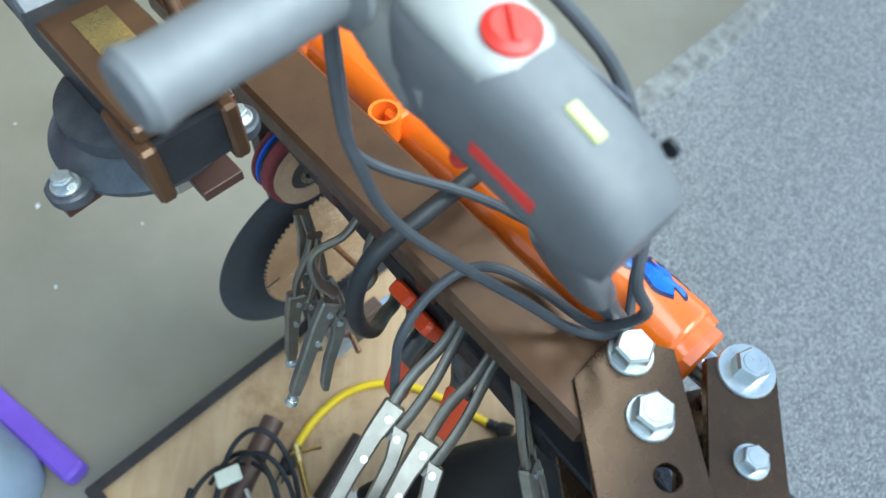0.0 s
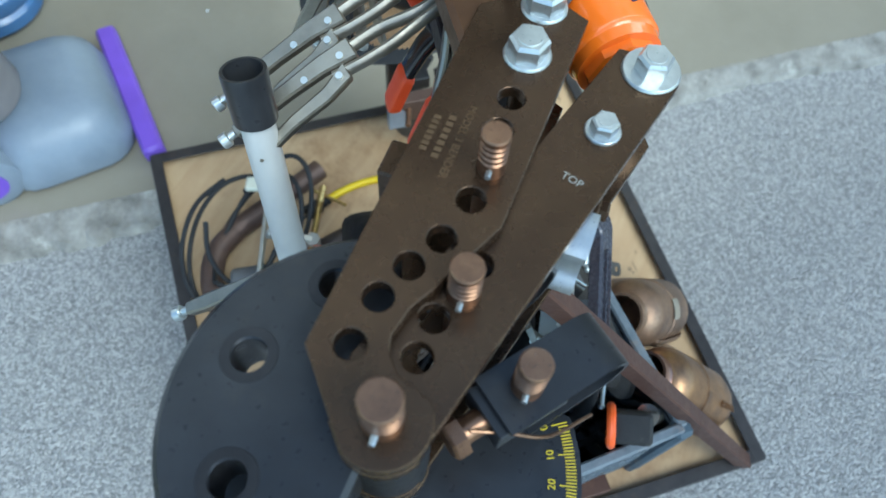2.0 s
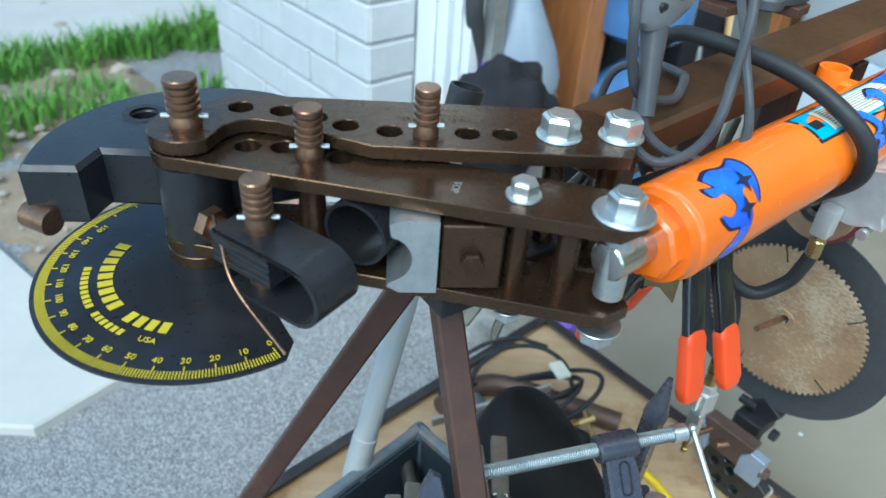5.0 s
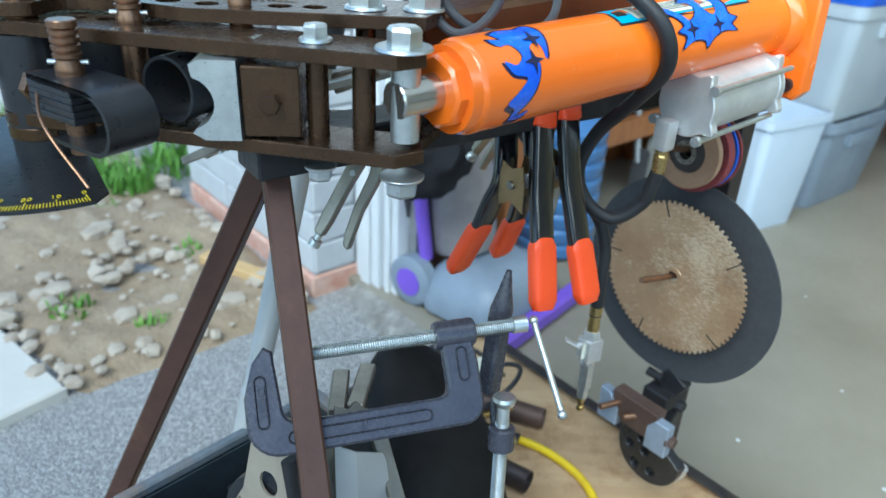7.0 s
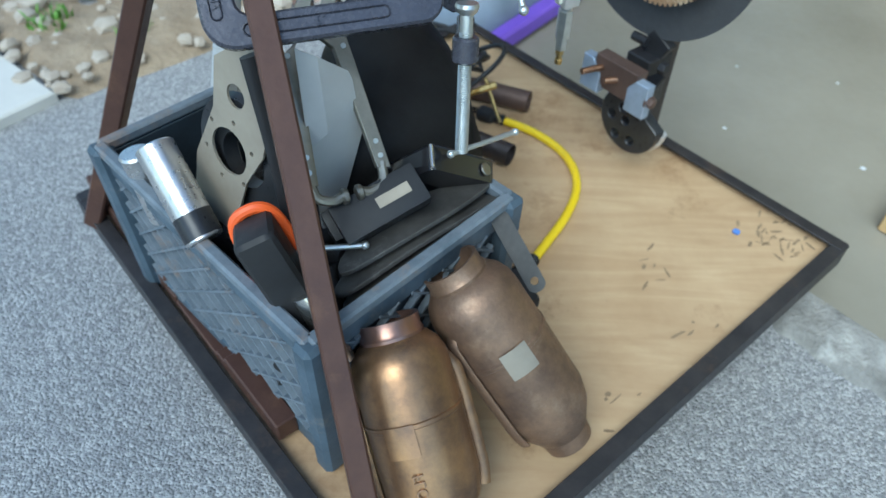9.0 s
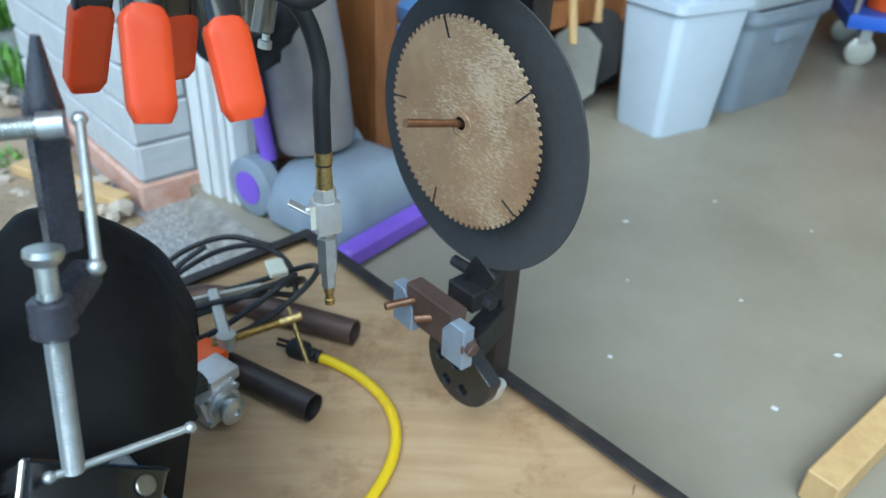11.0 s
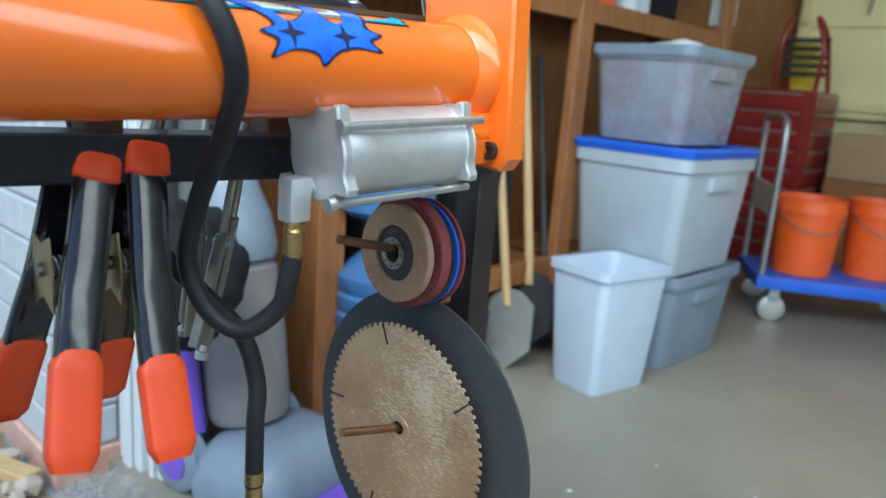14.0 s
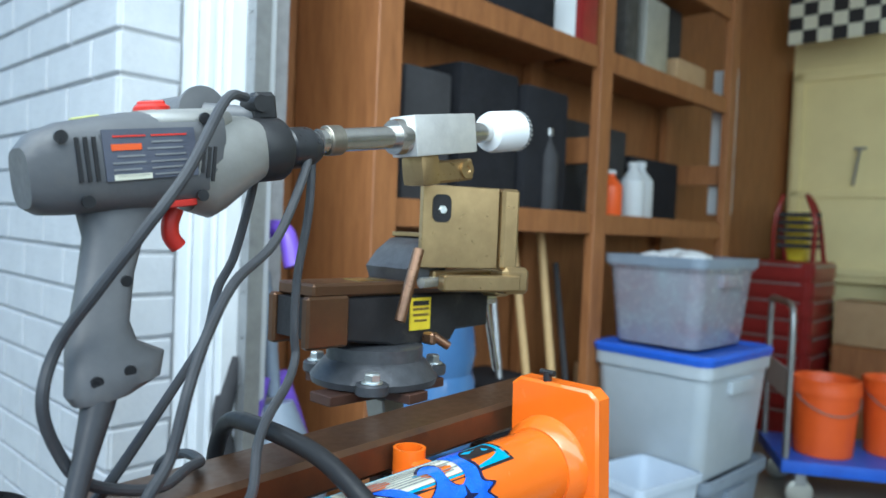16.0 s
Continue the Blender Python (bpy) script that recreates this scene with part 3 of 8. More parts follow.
plate(bm, [p[:2] for p in (gp(-2.3, 0.5), gp(-7, 0.5), gp(-7, -1.15), gp(-4.85, -1.2), gp(-2.3, -1.0))], -0.08, 0.012, bevel=0.006)
solid("pavement", bm, PATHC, "pale concrete slab beyond the wall", "path", kind="structure")
bm = B()
rng = random.Random(7)
for k in range(420):
    u, v = -0.1 - 3.2 * rng.random() ** 1.3, -0.2 - 0.75 * rng.random()
    p = gp(u, v)
    s = rng.choice((0.008, 0.012, 0.016, 0.022, 0.035)) * rng.uniform(0.7, 1.3)
    r = bmesh.ops.create_icosphere(bm, subdivisions=1, radius=s)
    for w in r["verts"]:
        w.co *= 1 + 0.3 * noise.noise(w.co * 60 + V3((k, 0, 0)))
        w.co.z *= 0.65
    bmesh.ops.translate(bm, verts=r["verts"], vec=(p.x, p.y, -0.012 + s * 0.25))
tagged(solid("loose_stones", bm, STONE, "loose tan stones and rubble in the dirt", "stones"), kind="stuff")


def blades(name, spots, material, label, seed, h0, h1, count):
    bm = B()
    rng = random.Random(seed)
    for cx, cy, rad in spots:
        for k in range(count):
            a, q = rng.uniform(0, 6.3), rad * math.sqrt(rng.random())
            x, y = cx + q * math.cos(a), cy + q * math.sin(a)
            h, w, t = rng.uniform(h0, h1), rng.uniform(0.003, 0.007), rng.uniform(0, 6.3)
            lean = V3((math.cos(t), math.sin(t), 0)) * h * rng.uniform(0.2, 0.8)
            s = V3((-math.sin(t), math.cos(t), 0)) * w
            o = V3((x, y, -0.03))
            a_, b_ = bm.verts.new(o - s), bm.verts.new(o + s)
            c_, d_ = bm.verts.new(o + lean * 0.4 + s * 0.8 + V3((0, 0, h * 0.7))), bm.verts.new(o + lean * 0.4 - s * 0.8 + V3((0, 0, h * 0.7)))
            e_ = bm.verts.new(o + lean + V3((0, 0, h)))
            bm.faces.new((a_, b_, c_, d_))
            bm.faces.new((d_, c_, e_))
    return tagged(solid(name, bm, material, label, "grass", smooth=0), kind="stuff")


tufts = [(*gp(-0.45, -0.75)[:2], 0.06), (*gp(-0.6, -0.35)[:2], 0.05), (*gp(-0.25, -0.6)[:2], 0.04), (*gp(-1.1, -0.5)[:2], 0.08)]
blades("weed_tufts", tufts, LEAF, "small green weeds in the dirt", 3, 0.02, 0.06, 60)
patch = [(-1.25, 2.54, 0.16), (-0.95, 2.78, 0.2), (-1.45, 2.7, 0.18), (-1.05, 2.46, 0.1), (-0.75, 2.9, 0.15)]
blades("grass_tufts", patch, LEAF, "bright green grass tufts in the dirt", 9, 0.04, 0.13, 240)
verge = [(*gp(-1.5 - 0.14 * k, -0.95 + 0.22 * math.sin(k * 1.9))[:2], 0.16) for k in range(16)]
blades("grass_verge", verge, LEAF, "green grass growing along the path", 5, 0.06, 0.16, 170)
side_grass = [(*gp(-2.15 + 0.07 * math.sin(k * 2.7), -1.0 + 0.12 * k)[:2], 0.12) for k in range(12)]
blades("grass_verge", side_grass, LEAF, "green grass along the pale slab", 8, 0.05, 0.14, 160)
far = [(*gp(-4.2 - 0.35 * k, -0.3 + 0.9 * math.sin(k * 2.3))[:2], 0.5) for k in range(10)]
blades("garden_shrubs", far, LEAFYELLOW, "yellow green garden shrubs beyond the wall", 6, 0.5, 1.5, 500)

# ---- stand: plywood deck on a steel frame, legs, post and beams ----
D = V3((0.768, 0.640, 0))
NN = V3((0.640, -0.768, 0))
UP = V3((0, 0, 1))
BL, BF, BR, BN = (-0.418, 0.735), (0.262, 1.385), (0.893, 0.664), (0.19, 0.04)
stand = thing("bender_stand", (0.25, 0.7, 0), "brown steel bender stand with a plywood deck", "stand")


def inset(q, k):
    c = V3((sum(p[0] for p in (BL, BF, BR, BN)) / 4, sum(p[1] for p in (BL, BF, BR, BN)) / 4))
    return tuple(V3(q) + (c - V3(q)).normalized() * k)


bm = B()
plate(bm, [inset(q, 0.005) for q in (BL, BN, BR, BF)], 0.108, 0.127, bevel=0.0015)
deck = part("deck", bm, PLY, stand, "worn plywood deck with stains")
for k_, (a, b) in enumerate(((BL, BN), (BN, BR), (BR, BF), (BF, BL))):
    bm = B()
    p, q = V3((*a, 0.12 + 0.0006 * k_)), V3((*b, 0.12 + 0.0006 * k_))
    beam(bm, p, q, 0.004, 0.042, bevel=0.001)
    inw = (V3((0.25, 0.7, 0.12)) - (p + q) / 2)
    inw.z = 0
    inw = inw - (q - p).normalized() * inw.dot((q - p).normalized())
    inw.normalize()
    beam(bm, p + inw * 0.012 - UP * 0.02, q + inw * 0.012 - UP * 0.02, 0.026, 0.004)
    beam(bm, p + inw * 0.009 + UP * 0.021, q + inw * 0.009 + UP * 0.021, 0.024, 0.004, bevel=0.001)
    part("rim", bm, RIM, stand, "dark angle iron rim")
# notched channel lying along the open side
a, b = V3((*BL, 0.15)), V3((*BN, 0.15))
for s0, s1, h in ((0.0, 0.33, 0.035), (0.33, 0.36, 0.02), (0.36, 0.5, 0.012), (0.5, 0.53, 0.022), (0.53, 0.68, 0.035)):
    bm = B()
    off = V3((0.03, 0.027, 0))
    beam(bm, a.lerp(b, s0) + off + UP * (h / 2 - 0.012), a.lerp(b, s1) + off + UP * (h / 2 - 0.012), 0.03, h, bevel=0.002)
    part("notched_bar", bm, RUSTY, stand)
for q in (BL, BF, BR, BN):
    x, y = inset(q, 0.09)
    bm = B()
    ground = -0.035 if V3((x, y, 0)).dot(GV) - G0.dot(GV) < -0.03 else 0.0
    cyl(bm, (x - 0.012, y, ground + 0.035), (x + 0.012, y, ground + 0.035), 0.035, seg=24, ch=0.003)
    w = part("castor_wheel", bm, RUBBER, stand)
    bm = B()
    box(bm, (x, y, (ground + 0.04 + 0.108) / 2 + 0.02), (0.034, 0.03, 0.108 - ground - 0.06), None, 0.002)
    part("castor_fork", bm, RIM, stand)


def tube_leg(name, p0, p1, w, label=""):
    bm = B()
    beam(bm, p0, p1, w, w, bevel=0.0025)
    return part(name, bm, RUSTY, stand, label)


tube_leg("leg", (-0.008, 0.575, 0.872), (0.172, 0.07, 0.13), 0.026)
tube_leg("leg", (-0.012, 0.62, 0.872), (-0.372, 0.685, 0.13), 0.028)
bm = B()
beam(bm, (0.607, 0.975, 0.125), (0.607, 0.975, 0.965), 0.034, 0.034, up=D, bevel=0.002)
post = part("post", bm, DARKPIPE, stand, "bare dark steel post")
bm = B()
beam(bm, V3((-0.02, 0.53, 0.884)), V3((0.60, 0.97, 0.884)), 0.055, 0.038, bevel=0.002)
part("lower_beam", bm, BLACKPAINT, stand, "dark lower steel beam")
bm = B()
c0 = V3((0.107, 0.617, 0.984))
c1 = c0 + D * 0.635 + V3((0, 0, 0.03))
beam(bm, c0 - D * 0.012, c1, 0.075, 0.036, bevel=0.005)
part("upper_beam", bm, BEAM, stand, "brown lacquered upper steel beam")
for s in (0.06, 0.2, 0.36, 0.52):
    bm = B()
    p = c0 + D * s + UP * -0.018
    beam(bm, p, V3((p.x + NN.x * -0.0, p.y, 0.9)), 0.03, 0.03, up=D, bevel=0.002)
    part("strut", bm, RUSTY, stand)
bm = B()
p = c0 + D * 0.1335 + UP * 0.0181
lathe(bm, p - UP * 0.0004, p + UP * 0.001, [(0, 0.0045), (0.0, 0.0062), (0.0006, 0.0062), (0.0006, 0.0045)], 20, closed=True)
cyl(bm, p - UP * 0.0008, p - UP * 0.0002 + UP * 0.0006, 0.0045, seg=20)
part("beam_hole", bm, INK, stand)

# ---- tube bender: arms, pins, die and degree plate ----
bender = thing("tube_bender", (-0.05, 0.55, 0.9), "brown steel manual tube bender with a black die", "tube bender")
TIP = (-0.221, 0.547)
A_OUT = [(-0.069, 0.539), (0.139, 0.557), (0.153, 0.605), (0.113, 0.642), (-0.202, 0.613)] + arc(*TIP, 0.031, 158, 318, 12) + [(-0.193, 0.552), (-0.184, 0.563), (-0.172, 0.568), (-0.15, 0.566), (-0.132, 0.559)]
A_HOLES = [(-0.189, 0.588), (-0.153, 0.588), (-0.124, 0.581), (-0.096, 0.571), (-0.059, 0.567), (0.005, 0.575), (0.036, 0.579)]
B_OUT = [(-0.216, 0.517), (0.124, 0.470), (0.146, 0.488), (0.138, 0.526), (-0.06, 0.56), (-0.19, 0.588), (-0.235, 0.578)] + arc(*TIP, 0.031, 150, 250, 8)
B_HOLES = [(-0.173, 0.549), (-0.144, 0.552), (-0.095, 0.543)]
for nm, out, holes, z0, z1 in (("arm_plate", A_OUT, A_HOLES, 1.002, 1.014), ("arm_plate", B_OUT, B_HOLES, 0.987, 0.999), ("arm_plate", B_OUT, B_HOLES, 0.905, 0.917), ("arm_plate", A_OUT, A_HOLES, 0.8905, 0.9025)):
    bm = B()
    plate(bm, out, z0, z1, [(x, y, 0.0107) for x, y in holes], bevel=0.0007)
    part(nm, bm, BROWN, bender)


def groove_pin(x, y, z0, z1, r=0.0125, over=0.045):
    bm = B()
    h = z1 - z0
    prof = [(0, r), (h - over, r), (h - over, r * 0.98), (h - over + 0.004, r * 1.02), (h - over + 0.009, r * 0.84)]
    k = h - over + 0.011
    for g in range(4):
        prof += [(k, r * 0.83), (k + 0.0015, r * 0.99), (k + 0.0045, r * 0.99), (k + 0.0058, r * 0.83)]
        k += 0.0062
    prof += [(k + 0.0006, r), (h - 0.001, r), (h, r * 0.93)]
    lathe(bm, (x, y, z0), (x, y, z1), prof, 28)
    pn = part("pin", bm, PIN, bender, "grooved copper-brown pin")
    bm = B()
    cyl(bm, (x - r * 1.35, y - 0.003, z1 - over + 0.008), (x + r * 1.35, y + 0.003, z1 - over + 0.008), 0.0022, seg=10)
    part("spring_pin", bm, ZINC, pn)
    return pn


groove_pin(-0.221, 0.547, 0.88, 1.055, 0.0135, 0.041)
groove_pin(-0.029, 0.566, 0.89, 1.056, 0.0105, 0.042)
groove_pin(-0.12, 0.542, 0.905, 1.041, 0.0115, 0.042)
bolt(bender, (0.081, 0.586, 1.014), UP, 0.0285, 0.0165, 0.0195, ZINC, ph=0.3)
bolt(bender, (0.134, 0.594, 1.014), UP, 0.0285, 0.0165, 0.0195, ZINC, ph=0.1)
bolt(bender, (0.052, 0.508, 0.999), UP, 0.019, 0.011, 0.0145, ZINC, ph=0.2)
bolt(bender, (0.127, 0.495, 0.999), UP, 0.0255, 0.0155, 0.0245, ZINC, ph=0.4)
bolt(bender, (0.127, 0.495, 0.8905), -UP, 0.0255, 0.0155, 0.02, ZINC)
bolt(bender, (0.052, 0.508, 0.8905), -UP, 0.019, 0.011, 0.0145, ZINC)
for x, y, r in ((0.052, 0.508, 0.0095), (0.092, 0.504, 0.0095), (0.081, 0.586, 0.0095), (0.127, 0.588, 0.0095)):
    bm = B()
    cyl(bm, (x, y, 0.9), (x, y, 1.003 if y > 0.55 else 0.988), r, seg=24)
    part("spacer", bm, BROWN, bender)
# follower block and zinc pressure die
bt = frame_to((0, 0, 0), (1, 0.05, 0))
ex, ey = V3((0.993, 0.12, 0)), V3((-0.12, 0.993, 0))
bt = Matrix((ex, ey, UP)).transposed()
bm = B()
box(bm, V3((0.014, 0.513, 0.9505)), (0.048, 0.052, 0.06), bt, 0.0012)
blk = part("pivot_block", bm, BROWN, bender)
p = V3((0.014, 0.513, 0.9505)) - ey * 0.026
bolt(bender, p, -ey, 0.016, 0.009, 0.0, BROWN, wt=0.0)
bm = B()
prof = [(-0.012, -0.034), (0.018, -0.034), (0.018, 0.034), (-0.012, 0.034), (-0.02, 0.03), (-0.019, 0.022)] + arc(-0.024, -0.002, 0.022, 75, -60, 8) + [(-0.019, -0.024), (-0.022, -0.028)]
plate(bm, prof, -0.028, 0.028, m=basis(V3((-0.03, 0.508, 0.951)), ex, UP))
part("pressure_die", bm, ZINC, bender, "zinc plated pressure die")
bm = B()
cyl(bm, (-0.06, 0.53, 0.951), (0.0, 0.53, 0.951), 0.013)
pipe(bm, V3((-0.078, 0.505, 0.951)), V3((-0.055, 0.56, 0.951)), 0.029, 0.003)
part("die_socket", bm, BLACK, bender)
# bending die
R_DIE = 0.135
bm = B()
die_out = arc(-0.221, 0.557, R_DIE, 20, 202, 36) + [(-0.301, 0.513), (-0.296, 0.545), (-0.248, 0.549), (-0.224, 0.53), (-0.185, 0.555)]
plate(bm, die_out, 0.931, 0.985, [(-0.29, 0.617, 0.0125), (-0.218, 0.65, 0.0125), (-0.148, 0.625, 0.0125)], bevel=0.004)
die = part("bending_die", bm, BLACK, bender, "black bending die with bored holes")
for x, y in ((-0.29, 0.617), (-0.218, 0.65), (-0.148, 0.625)):
    bm = B()
    lathe(bm, (x, y, 0.985), (x, y, 0.99), [(0, 0.0125), (0, 0.0195), (0.0006, 0.0192), (0.0006, 0.0125)], 28, closed=True)
    part("bore_ring", bm, BLACKPAINT, die)
bm = B()
cyl(bm, (-0.221, 0.547, 0.87), (-0.221, 0.547, 0.986), 0.03, seg=36)
hub_ = part("die_hub", bm, BLACK, bender)
bm = B()
cyl(bm, (-0.352, 0.512, 0.938), (-0.326, 0.502, 0.938), 0.012, ch=0.001)
part("stop_bolt", bm, PIN, bender)
# degree plate
bm = B()
DC, DR, DZ = TIP, 0.148, 0.8725
plate(bm, arc(*DC, DR, 120, 312, 52) + [(DC[0] + 0.1, DC[1] - 0.088), (DC[0] + 0.03, DC[1] + 0.01)], DZ - 0.0025, DZ)
deg = part("degree_plate", bm, BLACK, bender, "black degree plate with yellow marks")
for k in range(0, 181):
    a = radians(311 - k * 1.0)
    l = 0.013 if k % 10 == 0 else 0.008
    bm = B() if k == 0 else bm
    c, s = math.cos(a), math.sin(a)
    m_ = Matrix.Rotation(a, 3, "Z")
    box(bm, (DC[0] + (DR - 0.004 - l / 2) * c, DC[1] + (DR - 0.004 - l / 2) * s, DZ + 0.0004), (l, 0.0009, 0.0006), m_)
    if k == 180:
        tagged(part("degree_scale", bm, YELLOWINK, deg, smooth=0), kind="stuff")
for k in range(0, 151, 10):
    a = radians(311 - k)
    q = DR - 0.023
    words(str(k), 0.0085, Matrix.Translation((DC[0] + q * math.cos(a), DC[1] + q * math.sin(a), DZ + 0.0007)) @ Matrix.Rotation(a + math.pi / 2, 4, "Z"), YELLOWINK, deg, "numeral", 0.0003)
a = radians(262)
words("USA", 0.0085, Matrix.Translation((DC[0] + 0.105 * math.cos(a), DC[1] + 0.105 * math.sin(a), DZ + 0.0007)) @ Matrix.Rotation(a + math.pi / 2, 4, "Z"), YELLOWINK, deg, "lettering", 0.0003)
for q, a0, a1, h, w, gap in ((0.088, 266, 170, 0.0125, 0.0075, (4,)), (0.105, 248, 192, 0.0065, 0.0045, (6,))):
    n_ = int(radians(abs(a1 - a0)) * q / (w * 1.35))
    for k in range(n_):
        if k in gap:
            continue
        a = radians(a0 + (a1 - a0) * k / (n_ - 1))
        bm = B()
        box(bm, (DC[0] + q * math.cos(a), DC[1] + q * math.sin(a), DZ + 0.0005), (h, w, 0.0006), Matrix.Rotation(a, 3, "Z"), 0.0)
        part("print_bar", bm, YELLOWINK, deg, smooth=0)
bm = B()
box(bm, (-0.035, 0.632, 0.955), (0.034, 0.034, 0.06), bt, 0.002)
rear = part("rear_block", bm, BROWN, bender, "brown slotted rear block")
bm = B()
box(bm, V3((-0.035, 0.632, 0.955)) - ex * 0.0173, (0.001, 0.012, 0.04), bt)
part("slot", bm, INK, rear, smooth=0)
# strap clamp round a steel block
SD = V3((0.86, -0.51, 0))
SN = V3((0.51, 0.86, 0))
so = V3((-0.146, 0.479, 0))
bm = B()
prof = [(-0.028, 0.963), (0.052, 0.963)] + arc(0.052, 0.94, 0.023, 90, -90, 12) + [(-0.005, 0.917), (-0.005, 0.913)] + arc(0.052, 0.94, 0.027, -90, 90, 12) + [(-0.028, 0.967)]
loops = []
for w in (-0.0225, 0.0225):
    loops.append([bm.verts.new(so + SD * x + SN * w + V3((0, 0, z))) for x, z in prof])
n_ = len(prof)
for i in range(n_):
    bm.faces.new((loops[0][i], loops[0][(i + 1) % n_], loops[1][(i + 1) % n_], loops[1][i]))
for lp in loops:
    es = [bm.edges.get((lp[i], lp[(i + 1) % n_])) for i in range(n_)]
    bmesh.ops.triangle_fill(bm, edges=es, use_beauty=True)
strap = part("strap", bm, BLACK, bender, "black bent strap")
sm = Matrix((SD, SN, UP)).transposed()
for k in range(5):
    bm = B()
    box(bm, so + SD * -0.004 + V3((0, 0, 0.935 + k * 0.0058)), (0.062, 0.04 - 0.001 * (k % 2), 0.0054), sm, 0.0006)
    part("clamp_block", bm, BLACK, bender)
groove_pin(so.x, so.y, 0.9, 1.011, 0.0115, 0.042)
bm = B()
e0 = so - SD * 0.03 + V3((0, 0, 0.946))
cyl(bm, e0, e0 - SD * 0.022, 0.0095)
hexhead(bm, e0 - SD * 0.022, -SD, 0.026, 0.012)
part("clamp_bolt", bm, PIN, bender, "copper-brown hex bolt")
bm = B()
hose(bm, [(-0.19, 0.5, 0.96), (-0.178, 0.478, 0.952), (-0.16, 0.45, 0.93), (-0.118, 0.425, 0.89)], 0.0014, 8)
part("pointer_wire", bm, PIN, bender, "bent copper pointer wire")
# lettering stamped into the top arm and the other one
AM = Matrix.Translation((-0.02, 0.606, 1.0142)) @ Matrix.Rotation(math.pi + 0.1, 4, "Z")
words("MODEL 3 BENDER", 0.0085, AM @ Matrix.Translation((0, 0.009, 0)), EDGE, bender, "lettering", 0.0002)
for i, (w, y) in enumerate(((0.036, -0.002), (0.03, -0.0125))):
    for k in range(7):
        bm = B()
        box(bm, AM @ V3((-w / 2 + w * k / 6, y, 0)), (w / 9, 0.0055, 0.0004), AM.to_3x3())
        part("print_bar", bm, EDGE, bender, smooth=0)
words("TOP", 0.009, Matrix.Translation((0.0, 0.512, 0.9992)) @ Matrix.Rotation(-1.7, 4, "Z"), TIN, bender, "lettering", 0.0002)

bender.matrix_basis = Matrix.Translation((0.0985, 0.501, -0.006)) @ Matrix.Rotation(-0.045, 4, "Z") @ Matrix.Translation((-0.1, -0.5, 0)) @ bender.matrix_basis

# ---- hydraulic ram with air pump ----
ram = thing("hydraulic_ram", (0.35, 0.68, 0.95), "orange air-hydraulic ram with blue flame decals", "hydraulic ram")
RA = V3((0.127, 0.495, 0.953))
RD = (V3((0.569, 0.868, 0.972)) - RA).normalized()
RS = RD.cross(UP).normalized()
RU = RS.cross(RD)


def rp(s, side=0.0, up=0.0):
    return RA + RD * s + RS * side + RU * up


bm = B()
cyl(bm, rp(-0.012), rp(0.05), 0.0165, seg=32, ch=0.0015)
part("piston_rod", bm, CHROME, ram, "bright steel piston rod")
bm = B()
cyl(bm, (RA.x, RA.y, 0.917), (RA.x, RA.y, 0.987), 0.0125, seg=24)
part("clevis_pin", bm, ZINC, ram)
bm = B()
lathe(bm, rp(0.03), rp(0.1), [(0, 0.017), (0, 0.03), (0.003, 0.033), (0.012, 0.033), (0.016, 0.029)], 8)
lathe(bm, rp(0.042), rp(0.1), [(0, 0.029), (0, 0.0385), (0.01, 0.04)], 40)
part("gland_nut", bm, ORANGE, ram)
CR = 0.0425
bm = B()
lathe(bm, rp(0.052), rp(0.6), [(0, 0.03), (0.0, CR - 0.003), (0.003, CR - 0.0004), (0.006, CR), (0.5, CR), (0.505, CR + 0.004), (0.515, CR + 0.006)], 64)
body = part("cylinder", bm, ORANGE, ram)
bm = B()
fm = basis(rp(0.578, 0.006, 0.0), RS, RU)
out = [(-0.058, 0.03), (-0.058, 0.083), (-0.046, 0.092), (0.046, 0.092), (0.057, 0.083), (0.062, -0.078), (0.052, -0.09), (0.02, -0.088), (-0.03, -0.03), (-0.058, -0.03)]
plate(bm, out[::-1], -0.013, 0.013, bevel=0.003, m=fm)
fl = part("end_flange", bm, ORANGE, ram)
bm = B()
lathe(bm, rp(0.545), rp(0.6), [(0, CR + 0.002), (0.008, CR + 0.009), (0.02, CR + 0.012)], 48)
box(bm, rp(0.55, 0.03, -0.06), (0.03, 0.05, 0.04), fm.to_3x3() @ Matrix.Rotation(0.0, 3, "Z"), 0.008, 2)
cyl(bm, rp(0.535, 0.03, -0.055), rp(0.57, 0.03, -0.055), 0.016)
part("end_boss", bm, ORANGE, ram)
bm = B()
p = rp(0.565, 0.048, -0.071)
lathe(bm, p, p - RD, [(0, 0.0), (0.0, 0.0085), (0.006, 0.0085), (0.006, 0.0045), (0.003, 0.004), (0.003, 0.0)], 20)
part("cap_screw", bm, BLACK, ram)
bm = B()
p = rp(0.572, -0.006, 0.091)
cyl(bm, p, p + RU * 0.012, 0.005, seg=16)
cyl(bm, p + RU * 0.01 - RS * 0.009, p + RU * 0.01 + RS * 0.009, 0.0035, seg=12)
part("release_valve", bm, BLACK, ram)
bm = B()
for s, u in ((0.597, 0.05), (0.597, -0.02), (0.6, 0.02)):
    box(bm, rp(s, 0.01, u), (0.05, 0.05, 0.025), fm.to_3x3(), 0.006, 2)
part("valve_cover", bm, BLACKPAINT, ram)
bm = B()
p = rp(0.402, -0.05, 0.03)
pipe(bm, p - UP * 0.02, p + UP * 0.014, 0.0165, 0.0035)
box(bm, p + RS * 0.02 - UP * 0.005, (0.03, 0.02, 0.02), fm.to_3x3(), 0.003)
